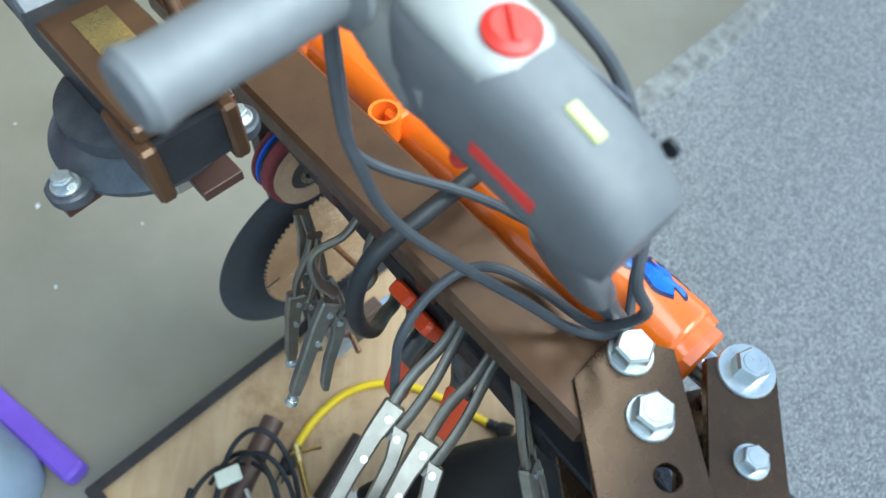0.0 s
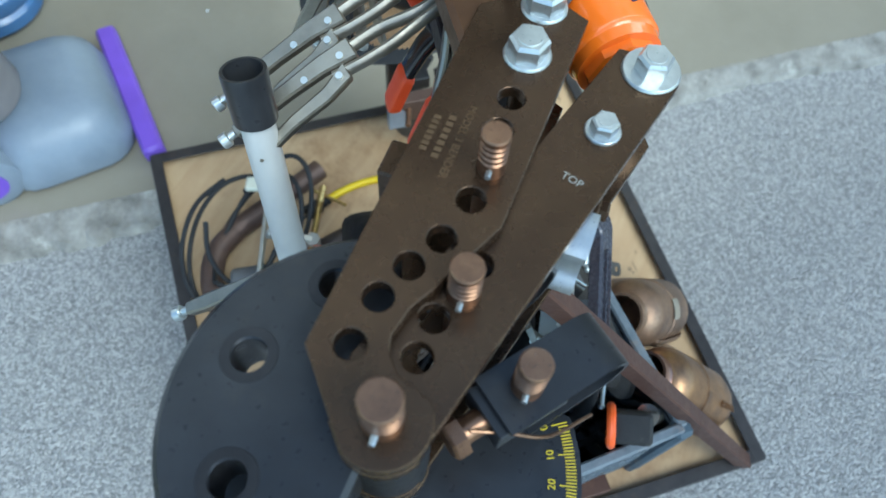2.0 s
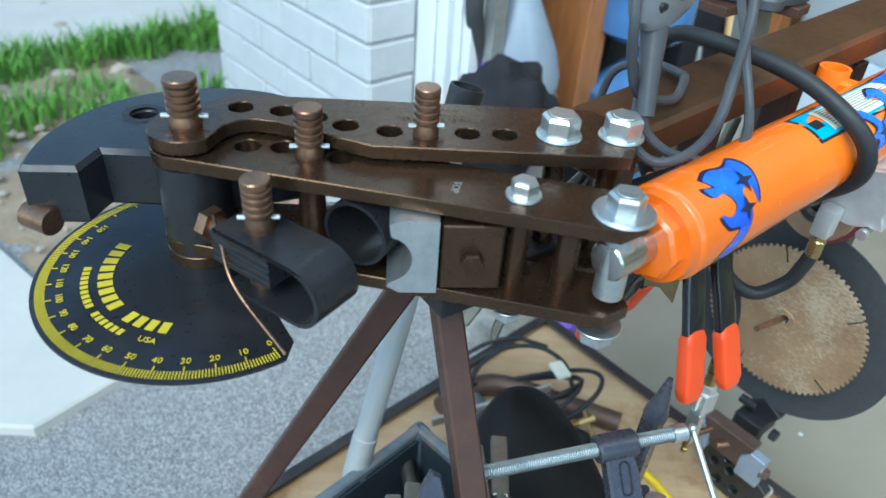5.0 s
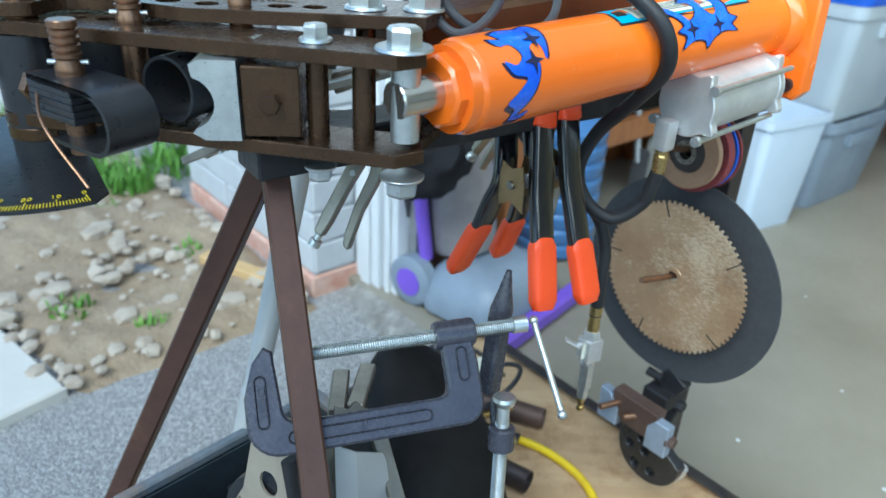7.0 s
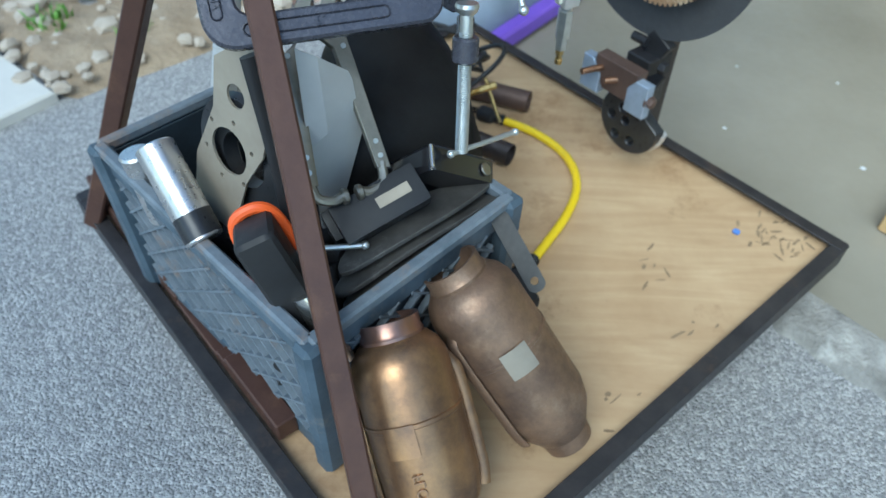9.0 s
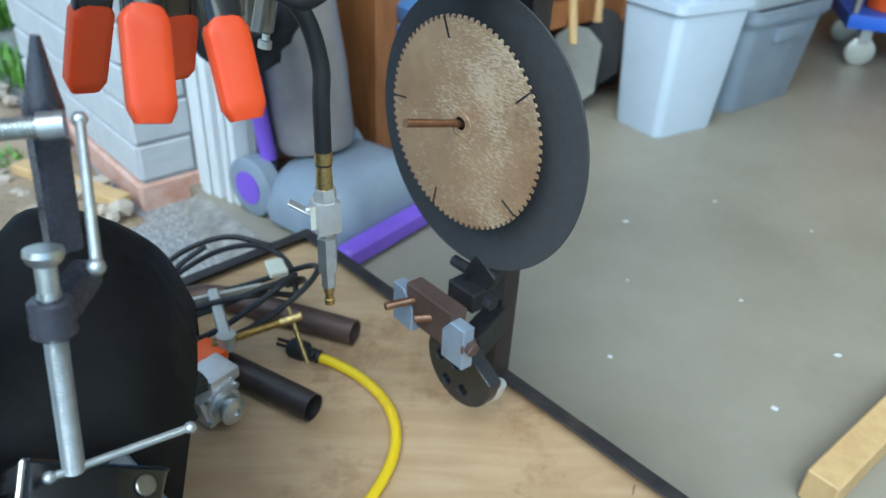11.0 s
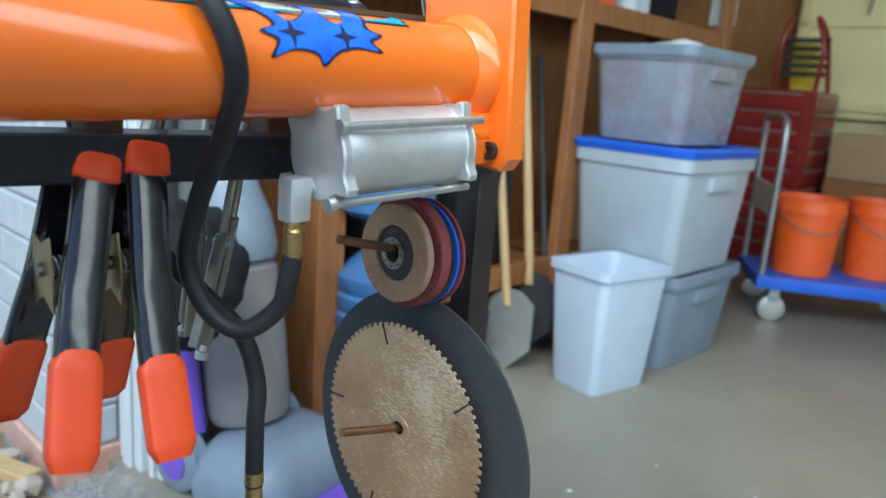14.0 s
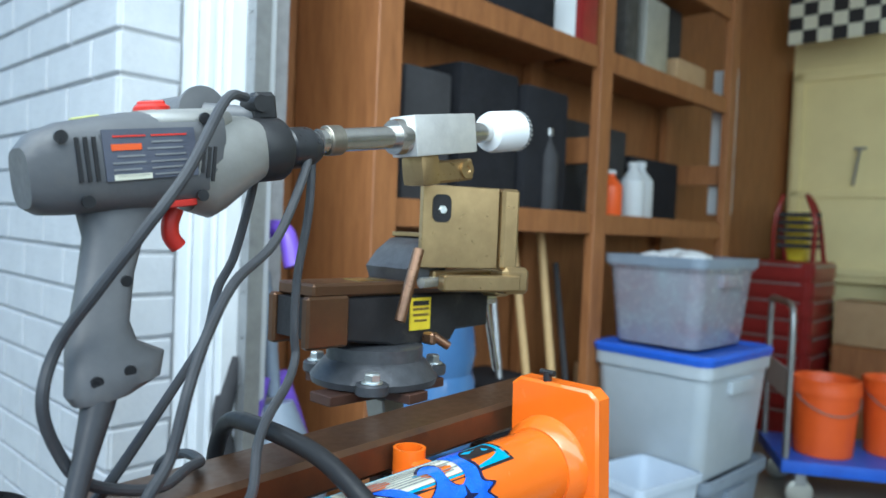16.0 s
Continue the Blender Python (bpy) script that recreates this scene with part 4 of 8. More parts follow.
part("handle_socket", bm, ORANGE, ram)
# air pump below the ram
PA, PB = V3((0.437, 0.722, 0.897)), V3((0.548, 0.812, 0.905))
pd = (PB - PA).normalized()
pump = part("air_pump", lathe(B(), PA, PB, [(0, 0.03), (0.0, 0.036), (0.004, 0.038), (0.03, 0.036), (0.135, 0.036), (0.14, 0.038), (0.15, 0.03)], 48), CAST, ram, "cast aluminium air pump")
for s in (0.0, 0.135):
    bm = B()
    pts = []
    for k in range(60):
        a = 2 * math.pi * k / 60
        r = 0.0375 + 0.011 * max(0, math.cos(4 * (a - 0.6))) ** 4
        pts.append((r * math.cos(a), r * math.sin(a)))
    plate(bm, pts, s - 0.004, s + 0.008, bevel=0.0015, m=basis(PA, pd.cross(UP).normalized(), pd.cross(UP).cross(pd) * -1))
    part("pump_flange", bm, CAST, pump)
px, py = pd.cross(UP).normalized(), UP
for k in range(4):
    a = 0.6 + k * math.pi / 2
    o = px * 0.044 * math.cos(a) + py * 0.044 * math.sin(a)
    bm = B()
    cyl(bm, PA + o - pd * 0.007, PB + o + pd * 0.004, 0.0035, seg=12)
    cyl(bm, PA + o - pd * 0.01, PA + o - pd * 0.003, 0.006, seg=16)
    part("tie_rod", bm, ZINC, pump)
bm = B()
p = V3((0.418, 0.722, 0.86))
box(bm, p, (0.02, 0.02, 0.036), Matrix((pd, px, UP)).transposed(), 0.004, 2)
cyl(bm, p + UP * 0.008, p + UP * 0.008 + pd * 0.025, 0.008, seg=16)
hexhead(bm, p + UP * 0.008 + pd * 0.012, pd, 0.018, 0.006)
part("elbow", bm, CAST, ram)
bm = B()
lathe(bm, p - UP * 0.016, p - UP * 0.06, [(0, 0.0075), (0.008, 0.0075), (0.01, 0.009), (0.014, 0.0085), (0.03, 0.0085), (0.034, 0.0075)], 20)
part("hose_ferrule", bm, BRASS, ram)
HB = V3((0.384, 0.769, 0.577))
bm = B()
hose(bm, [p - UP * 0.045, V3((0.414, 0.725, 0.79)), V3((0.407, 0.73, 0.766)), V3((0.377, 0.735, 0.743)), V3((0.345, 0.745, 0.758)), V3((0.328, 0.75, 0.799)), V3((0.341, 0.735, 0.853)), V3((0.368, 0.69, 0.907)), V3((0.384, 0.65, 0.953)), V3((0.373, 0.64, 0.992)), V3((0.347, 0.66, 1.018)), V3((0.31, 0.7, 1.035)), V3((0.253, 0.76, 1.04)),
          V3((0.222, 0.8, 1.03)), V3((0.208, 0.818, 0.99)), V3((0.21, 0.82, 0.93)), V3((0.235, 0.81, 0.86)), V3((0.281, 0.8, 0.805)), V3((0.306, 0.79, 0.782)), V3((0.339, 0.785, 0.753)), V3((0.37, 0.78, 0.721)), V3((0.384, 0.775, 0.677)), V3((0.384, 0.77, 0.64)), HB], 0.0085, 16, 10)
part("air_hose", bm, RUBBER, ram, "black rubber air hose")
bm = B()
lathe(bm, HB + UP * 0.015, HB - UP * 0.1, [(0, 0.009), (0.012, 0.0092), (0.014, 0.0078), (0.03, 0.0085), (0.04, 0.0085)], 20)
part("hose_ferrule", bm, BRASS, ram)
bm = B()
k0 = HB - UP * 0.025
lathe(bm, k0, k0 - UP * 0.1, [(0, 0.011), (0.01, 0.013), (0.016, 0.012)], 6)
box(bm, k0 - UP * 0.032, (0.026, 0.026, 0.036), Matrix.Rotation(0.5, 3, "Z"), 0.003, 2)
cyl(bm, k0 - UP * 0.025, k0 - UP * 0.025 + V3((-0.02, -0.004, 0)), 0.004, seg=12)
box(bm, k0 + V3((-0.026, -0.004, -0.022)), (0.026, 0.012, 0.003), Matrix.Rotation(0.5, 3, "Y"), 0.001)
part("lever_valve", bm, CAST, ram, "small cast lever valve")
bm = B()
box(bm, k0 + V3((-0.0085, -0.0105, -0.03)), (0.012, 0.0008, 0.026), Matrix.Rotation(0.5, 3, "Z"))
part("valve_label", bm, PAPER, ram)
bm = B()
lathe(bm, k0 - UP * 0.05, k0 - UP * 0.2, [(0, 0.0075), (0.006, 0.0075), (0.008, 0.011), (0.05, 0.011), (0.052, 0.008), (0.07, 0.008)], 6)
part("inline_filter", bm, ZINC, ram)
bm = B()
lathe(bm, k0 - UP * 0.118, k0 - UP * 0.2, [(0, 0.006), (0.01, 0.006), (0.012, 0.0045), (0.018, 0.0045), (0.019, 0.006), (0.026, 0.0055), (0.027, 0.003)], 16)
part("air_nipple", bm, BRASS, ram)


def wrap(parent, name, pts, lift, material, label=""):
    """A decal on the cylinder: an outline of (metres along, degrees round from the top towards the open side)."""
    bm = B()
    flat = [bm.verts.new((s, radians(a) * CR, 0)) for s, a in pts]
    es = [bm.edges.new((flat[i], flat[(i + 1) % len(flat)])) for i in range(len(flat))]
    bmesh.ops.triangle_fill(bm, edges=es, use_beauty=True, normal=(0, 0, 1))
    bmesh.ops.subdivide_edges(bm, edges=[e for e in bm.edges if e.calc_length() > 0.008], cuts=3, use_grid_fill=False)
    bmesh.ops.triangulate(bm, faces=bm.faces)
    for w in bm.verts:
        s, a = w.co.x, w.co.y / CR
        w.co = rp(s, (CR + lift) * math.sin(a), (CR + lift) * math.cos(a))
    ob = part(name, bm, material, parent, label)
    ob.visible_shadow = True
    return ob


def curl(pts):
    """Rounds a decal's outline into curling tongues."""
    ring_ = smooth_path([V3((s, a / 57.3 * CR, 0)) for s, a in pts + pts[:1]], 4)[:-1]
    return [(q.x, q.y / CR * 57.3) for q in ring_]


def flame(cs, ca, sc, flip=1, turn=0.0):
    """A curling flame outline round a centre on the cylinder."""
    base = [(-0.02, 0.022), (-0.008, 0.027), (0.006, 0.024), (0.018, 0.028), (0.024, 0.016), (0.021, 0.002), (0.016, -0.008), (0.015, 0.004), (0.009, 0.006), (0.003, 0.0), (0.008, -0.01), (0.004, -0.024), (-0.004, -0.036), (-0.012, -0.046), (0.0, -0.044), (-0.006, -0.052), (-0.017, -0.05), (-0.016, -0.04), (-0.024, -0.034), (-0.014, -0.026), (-0.006, -0.018), (-0.018, -0.014), (-0.024, -0.004), (-0.014, -0.008), (-0.006, -0.002), (-0.012, 0.008), (-0.022, 0.008), (-0.026, 0.016), (-0.016, 0.014)]
    c, s_ = math.cos(turn), math.sin(turn)
    return [(cs + sc * (x * c - y * s_) * flip, ca - sc * (x * s_ + y * c) / CR * 57.3) for x, y in base]


wrap(body, "decal_edge", curl(flame(0.108, 46, 1.36)), 0.0004, BLUEDARK)
wrap(body, "flame_decal", curl(flame(0.108, 46, 1.22)), 0.0007, BLUEFLAME)
star = [(0.012 * (1 if k % 2 == 0 else 0.3) * math.cos(k * math.pi / 4), 0.012 * (1 if k % 2 == 0 else 0.3) * math.sin(k * math.pi / 4)) for k in range(8)]
LB0, LB1 = 0.242, 0.475
wrap(body, "warning_label", [(LB0, -20), (LB1, -20), (LB1, 36), (LB0, 36)], 0.0003, INK)
wrap(body, "warning_label", [(LB0 + 0.004, -16), (LB1 - 0.004, -16), (LB1 - 0.004, 32), (LB0 + 0.004, 32)], 0.0005, CYAN)
wrap(body, "warning_label", [(LB0 + 0.03, -12), (LB1 - 0.06, -12), (LB1 - 0.06, 28), (LB0 + 0.03, 28)], 0.0007, PAPER)
wrap(body, "warning_label", [(LB0 + 0.008, 4), (LB0 + 0.024, 4), (LB0 + 0.024, 18), (LB0 + 0.008, 18)], 0.0007, INK)
wrap(body, "warning_label", [(LB1 - 0.052, -12), (LB1 - 0.01, -12), (LB1 - 0.01, 14), (LB1 - 0.052, 14)], 0.0007, INK)
for k in range(8):
    wrap(body, "print_bar", [(LB0 + 0.036, -8 + 4 * k), (LB1 - 0.068 - 0.01 * (k % 3), -8 + 4 * k), (LB1 - 0.068 - 0.01 * (k % 3), -6.4 + 4 * k), (LB0 + 0.036, -6.4 + 4 * k)], 0.0009, GREYINK)
crown = [(-0.075, 0.03), (-0.05, 0.026), (-0.032, 0.012), (-0.024, 0.004), (-0.012, 0.008), (-0.002, 0.018), (-0.004, 0.03), (-0.014, 0.032), (0.002, 0.042), (0.014, 0.034), (0.012, 0.014), (0.022, 0.006), (0.034, 0.014), (0.036, 0.034), (0.03, 0.05), (0.05, 0.052), (0.075, 0.054), (0.055, 0.044), (0.05, 0.034), (0.054, 0.018), (0.05, 0.004), (0.062, -0.002), (0.05, -0.008), (0.058, -0.016), (0.036, -0.014), (0.016, -0.018), (0.002, -0.028), (-0.004, -0.02), (-0.024, -0.018), (-0.042, -0.024), (-0.036, -0.012), (-0.048, -0.006), (-0.036, 0.0), (-0.046, 0.012), (-0.06, 0.02)]
for sc, lift, m_ in ((1.05, 0.0010, BLUEDARK), (0.96, 0.0013, BLUEFLAME)):
    wrap(body, "flame_decal", curl([(0.37 + x * sc, 52 - y * sc / CR * 57.3) for x, y in crown]), lift, m_)
for cs, ca in ((0.122, 30), (0.112, 58), (0.347, 60), (0.395, 60)):
    wrap(body, "decal_star", [(cs + x, ca + y / CR * 57.3) for x, y in star], 0.0016, BLUEDARK)

# ---- bench vise on the beam ----
VC = V3((0.367, 1.013, 1.03))
vise = thing("bench_vise", VC, "black and brown cast iron bench vise", "vise")
VD, VN = D.copy(), -NN


def vp(s, side=0.0, up=0.0):
    return VC + VD * s + VN * side + UP * up


VM = Matrix((VD, VN, UP)).transposed()
bm = B()
lathe(bm, VC, VC + UP, [(0, 0.08), (0.008, 0.082), (0.02, 0.072), (0.028, 0.066), (0.03, 0.062), (0.046, 0.062), (0.048, 0.056)], 48)
sb_ = part("swivel_base", bm, GREYPAINT, vise, "grey hammered swivel base")
for a in (228, 348, 108):
    o = vp(0.088 * math.cos(radians(a)), 0.088 * math.sin(radians(a)), 0.006)
    bm = B()
    cyl(bm, o - UP * 0.006, o + UP * 0.008, 0.02, seg=20, ch=0.002)
    part("base_lug", bm, GREYPAINT, sb_)
for a in (228, 348, 108):
    bolt(vise, vp(0.09 * math.cos(radians(a)), 0.09 * math.sin(radians(a)), 0.014), UP, 0.017, 0.009, 0.013, ZINC)
VC = VC + VD * 0.034   # the upper casting sits off the base
bm = B()
prof = [(-0.165, 0.112), (-0.165, 0.066), (-0.04, 0.05), (-0.03, 0.046), (0.075, 0.046), (0.085, 0.06), (0.15, 0.062), (0.15, 0.108), (0.06, 0.112)]
plate(bm, prof, -0.032, 0.032, bevel=0.003, m=basis(VC, VD, UP))
part("body", bm, BLACKPAINT, vise)
bm = B()
box(bm, vp(-0.085, 0, 0.121), (0.15, 0.072, 0.016), VM, 0.003)
box(bm, vp(-0.14, 0.034, 0.085), (0.06, 0.014, 0.06), VM, 0.003)
box(bm, vp(-0.14, -0.034, 0.085), (0.06, 0.014, 0.06), VM, 0.003)
part("anvil", bm, BEAM, vise, "bare brown anvil top")
bm = B()
box(bm, vp(-0.055, 0.0, 0.1295), (0.045, 0.03, 0.0012), VM, 0.0)
part("name_plate", bm, BRASS, vise)
bm = B()
prof = [(-0.015, 0.128), (0.05, 0.128), (0.052, 0.168), (0.045, 0.185), (0.02, 0.182), (-0.005, 0.165), (-0.022, 0.145)]
plate(bm, prof, -0.042, 0.042, bevel=0.003, m=basis(VC, VD, UP))
part("fixed_jaw", bm, GREYPAINT, vise, "blue-grey fixed jaw")
bm = B()
box(bm, vp(0.057, 0, 0.172), (0.012, 0.09, 0.028), VM, 0.001)
box(bm, vp(0.045, 0, 0.188), (0.035, 0.09, 0.006), VM, 0.001)
part("jaw_face", bm, BRONZE, vise)
bm = B()
box(bm, vp(0.075, -0.036, 0.132), (0.115, 0.03, 0.022), VM, 0.002)
box(bm, vp(0.15, -0.02, 0.125), (0.03, 0.08, 0.04), VM, 0.004)
part("sliding_jaw", bm, BRONZE, vise)
bm = B()
cyl(bm, vp(-0.005, -0.05, 0.128), vp(0.06, -0.045, 0.13), 0.007, seg=16)
part("lock_screw", bm, ZINC, vise)
bm = B()
cyl(bm, vp(-0.022, -0.062, 0.172), vp(-0.05, -0.062, 0.083), 0.007, seg=16, ch=0.001)
part("lock_lever", bm, PIN, vise)
bm = B()
cyl(bm, vp(0.155, -0.02, 0.1), vp(0.155, -0.02, 0.1) + V3((0.025, 0.02, -0.11)), 0.0055, seg=14, ch=0.001)
cyl(bm, vp(0.14, -0.02, 0.1), vp(0.17, -0.02, 0.1), 0.011, seg=18)
part("screw_handle", bm, CHROME, vise)
bm = B()
box(bm, vp(0.012, -0.0335, 0.086), (0.036, 0.002, 0.042), VM)
yl = part("maker_label", bm, YELLOWINK, vise, "yellow maker's label")
for k in range(4):
    bm = B()
    box(bm, vp(0.012, -0.0348, 0.1 - 0.0075 * k), (0.028 - 0.006 * (k == 3), 0.001, 0.003 if k else 0.006), VM)
    part("print_bar", bm, INK if k == 0 else BRASS, yl, smooth=0)
bm = B()
box(bm, vp(0.02, -0.045, 0.055), (0.012, 0.02, 0.016), VM, 0.003)
cyl(bm, vp(0.022, -0.05, 0.058), vp(0.04, -0.06, 0.045), 0.006, seg=12)
part("swivel_lock", bm, PIN, vise)
VC = VC - VD * 0.034
bm = B()
beam(bm, vp(-0.1, -0.02, -0.008), vp(0.09, -0.02, -0.008), 0.04, 0.012, bevel=0.001)
beam(bm, vp(0.0, -0.085, -0.008), vp(-0.02, 0.1, -0.008), 0.035, 0.012, bevel=0.001)
part("mounting_bar", bm, RUSTY, vise, "rusty flat mounting bars")
bm = B()
beam(bm, vp(0.0, -0.02, -0.014), vp(0.02, -0.02, -0.11), 0.035, 0.035, bevel=0.002)
part("mounting_post", bm, TIN, vise)

# ---- tube notcher held in the vise, with a drill on its shaft ----
notcher = thing("tube_notcher", (0.45, 1.0, 1.2), "bronze plated tube notcher held in the vise", "notcher")
NA = V3((0.302, 0.825, 1.312))
ND = V3((0.765, 0.634, 0.155)).normalized()
NS = ND.cross(UP).normalized()
NU = NS.cross(ND)
NM = Matrix((ND, NS, NU)).transposed()
VQ = V3((0.474, 1.022, 1.232))
QX, QY = V3((0.95, 0.31, 0)).normalized(), V3((0.31, -0.95, 0)).normalized()
QM = Matrix((QX, QY, UP)).transposed()
bm = B()
out = [(-0.058, -0.055), (0.052, -0.055), (0.052, 0.052), (-0.058, 0.052)]
plate(bm, out, -0.006, 0.006, bevel=0.0012, m=basis(VQ, QX, UP))
part("base_plate", bm, BRONZE, notcher)
bm = B()
plate(bm, rect(0.026, 0.036, 0.009), 0.0062, 0.0075, m=basis(VQ + QX * -0.032 + UP * 0.022, QX, UP))
part("slot", bm, BLACKPAINT, notcher)
bm = B()
hexhead(bm, VQ + QX * -0.032 + UP * 0.02 + QY * 0.0075, QY, 0.01, 0.004)
part("slot_screw", bm, ZINC, notcher)
bm = B()
box(bm, VQ + QX * 0.066 + V3((0, 0, -0.002)), (0.026, 0.03, 0.108), QM, 0.004)
box(bm, VQ + QX * 0.075 + V3((0, 0, -0.07)), (0.04, 0.045, 0.036), QM, 0.006)
box(bm, VQ + QX * 0.02 + QY * 0.02 + V3((0, 0, -0.073)), (0.11, 0.022, 0.02), QM, 0.002)
part("rear_clamp", bm, BRONZE, notcher)
bm = B()
o = NA + ND * 0.168 - NU * 0.043
box(bm, o, (0.085, 0.03, 0.026), NM, 0.003)
box(bm, o - ND * 0.032 + NU * 0.004, (0.03, 0.036, 0.036), NM, 0.008, 2)
part("swing_arm", bm, BRONZE, notcher)
bm = B()
lathe(bm, o + ND * 0.028 + NS * 0.0152, o + ND * 0.028 + NS * 0.03, [(0, 0.0105), (0.003, 0.0105), (0.003, 0.005), (0.001, 0.004)], 20)
part("pivot_bolt", bm, BRONZE, notcher)
bm = B()
box(bm, NA + ND * 0.162, (0.1, 0.042, 0.046), NM, 0.003, 2)
part("bearing_block", bm, CAST, notcher, "bright aluminium bearing block")
bm = B()
lathe(bm, NA + ND * 0.096, NA + ND * 0.2, [(0, 0.014), (0.0, 0.019), (0.006, 0.02), (0.016, 0.02)], 28)
part("bearing_bush", bm, CHROME, notcher)
bm = B()
cyl(bm, NA - ND * 0.005, NA + ND * 0.28, 0.0125, seg=32)
part("shaft", bm, CHROME, notcher, "polished shaft")
bm = B()
cyl(bm, NA + ND * 0.004, NA + ND * 0.022, 0.0155, seg=28, ch=0.001)
part("shaft_collar", bm, NICKEL, notcher)
bm = B()
c = NA + ND * 0.255
lathe(bm, c, c + ND, [(0, 0.012), (0.003, 0.0235), (0.01, 0.026), (0.055, 0.026), (0.057, 0.0245), (0.04, 0.0238), (0.01, 0.0238)], 40, caps=False)
cup = part("hole_saw", bm, WHITEPAINT, notcher, "white bimetal hole saw")
for k in range(26):
    bm = B() if k == 0 else bm
    a = 2 * math.pi * k / 26
    o = c + ND * 0.058 + NS * 0.0255 * math.cos(a) + NU * 0.0255 * math.sin(a)
    box(bm, o, (0.006, 0.002, 0.004), NM @ Matrix.Rotation(a, 3, "X") @ Matrix.Rotation(0.5, 3, "Y"))
tagged(part("saw_teeth", bm, STEELGREY, cup), kind="stuff")

drill = thing("power_drill", NA - ND * 0.2, "dark grey corded power drill with red trigger", "drill")


def dp(s, side=0.0, up=0.0):
    """Along the drill from the chuck's nose back, to the open side, up."""
    return NA - ND * s * 0.955 + NS * side + NU * up


def loft(bm, rows, n=24, sq=2.6):
    """Rounded-square sections: (s, half width, low, high)."""
    rings = []
    for s, hw, lo, hi in rows:
        r = []
        for k in range(n):
            a = 2 * math.pi * k / n
            c, q = math.cos(a), math.sin(a)
            c, q = math.copysign(abs(c) ** (2 / sq), c), math.copysign(abs(q) ** (2 / sq), q)
            r.append(bm.verts.new(dp(s, hw * c, (hi + lo) / 2 + (hi - lo) / 2 * q)))
        rings.append(r)
    return skin(bm, rings)


bm = B()
lathe(bm, dp(-0.002), dp(0.06), [(0, 0.012), (0.0, 0.015), (0.01, 0.02), (0.014, 0.0205), (0.034, 0.0205), (0.036, 0.019), (0.046, 0.0215)], 32)
part("chuck", bm, BLACK, drill)
bm = B()
lathe(bm, dp(0.044), dp(0.1), [(0, 0.02), (0.0, 0.029), (0.003, 0.0305), (0.026, 0.0305), (0.029, 0.029)], 36)
box(bm, dp(0.058, 0.0, 0.04), (0.024, 0.018, 0.028), NM, 0.004)
cyl(bm, dp(0.066, 0.012, 0.043), dp(0.066, -0.014, 0.043), 0.008, seg=18)
part("handle_clamp", bm, RUBBER, drill)
bm = B()
sh0, sh1 = V3((0.2, 0.796, 1.336)), V3((0.121, 0.879, 1.338))
cyl(bm, dp(0.058, 0, 0.03), sh0, 0.01, seg=16)
lathe(bm, sh0, sh1, [(0, 0.012), (0.002, 0.026), (0.006, 0.026), (0.01, 0.018), (0.05, 0.0185), (0.095, 0.0175), (0.108, 0.0195), (0.113, 0.016), (0.113, 0.008)], 32)
part("side_handle", bm, DRILLGREY, drill, "grey rubber side handle")
bm = B()
loft(bm, [(0.07, 0.027, -0.027, 0.027), (0.085, 0.031, -0.034, 0.032), (0.115, 0.03, -0.052, 0.034), (0.13, 0.03, -0.058, 0.036), (0.15, 0.031, -0.05, 0.035)], sq=2.4)
part("gear_case", bm, DRILLLIGHT, drill, "light grey gear case")
bm = B()
loft(bm, [(0.118, 0.029, 0.0, 0.037), (0.124, 0.0302, -0.03, 0.038), (0.14, 0.0308, -0.046, 0.0385), (0.2, 0.0308, -0.044, 0.037), (0.255, 0.0298, -0.042, 0.03), (0.275, 0.027, -0.04, 0.022), (0.284, 0.024, -0.034, 0.012)], sq=3.2)
shell = part("motor_housing", bm, DRILLGREY, drill)
for s0 in (0.236, 0.2425, 0.249):
    bm = B()
    box(bm, dp(s0, 0.0308, 0.0), (0.003, 0.0015, 0.034), NM)
    part("vent_slot", bm, INK, shell, smooth=0)
for k in range(4):
    bm = B()
    box(bm, dp(0.134 + 0.005 * k, 0.0308, -0.01 + 0.002 * k), (0.0028, 0.0015, 0.03 - 0.004 * k), NM @ Matrix.Rotation(0.2, 3, "Y"))
    part("vent_slot", bm, INK, shell, smooth=0)
bm = B()
box(bm, dp(0.19, 0.0311, 0.002), (0.076, 0.0012, 0.04), NM, 0.0)
lab = part("rating_label", bm, LABELDARK, shell, "dark rating label with small print")
bm = B()
box(bm, dp(0.211, 0.032, 0.008), (0.024, 0.0008, 0.005), NM)
part("warning_flash", bm, BUCKET, lab, smooth=0)
for k in range(7):
    for w_, x_ in ((0.026, 0.018), (0.03, -0.016)):
        if k in (1, 2) and x_ > 0:
            continue
        bm = B()
        box(bm, dp(0.19 + x_ + 0.002 * (k % 3), 0.032, 0.0165 - 0.0052 * k), (w_ - 0.004 * (k % 2), 0.0008, 0.0014), NM)
        part("print_bar", bm, GREYINK if k else REDPLASTIC, lab, smooth=0)
bm = B()
box(bm, dp(0.208, 0.032, -0.0155), (0.03, 0.0008, 0.0045), NM)
part("serial_panel", bm, PAPER, lab, smooth=0)
for s, u in ((0.26, 0.018), (0.138, 0.029), (0.246, -0.032), (0.148, -0.036)):
    bm = B()
    cyl(bm, dp(s, 0.029, u), dp(s, 0.0318, u), 0.005, seg=14)
    part("housing_screw", bm, BLACK, shell)
bm = B()
lathe(bm, dp(0.171, 0, 0.036), dp(0.171, 0, 0.06), [(0, 0.015), (0.005, 0.015), (0.008, 0.011), (0.008, 0.0)], 24)
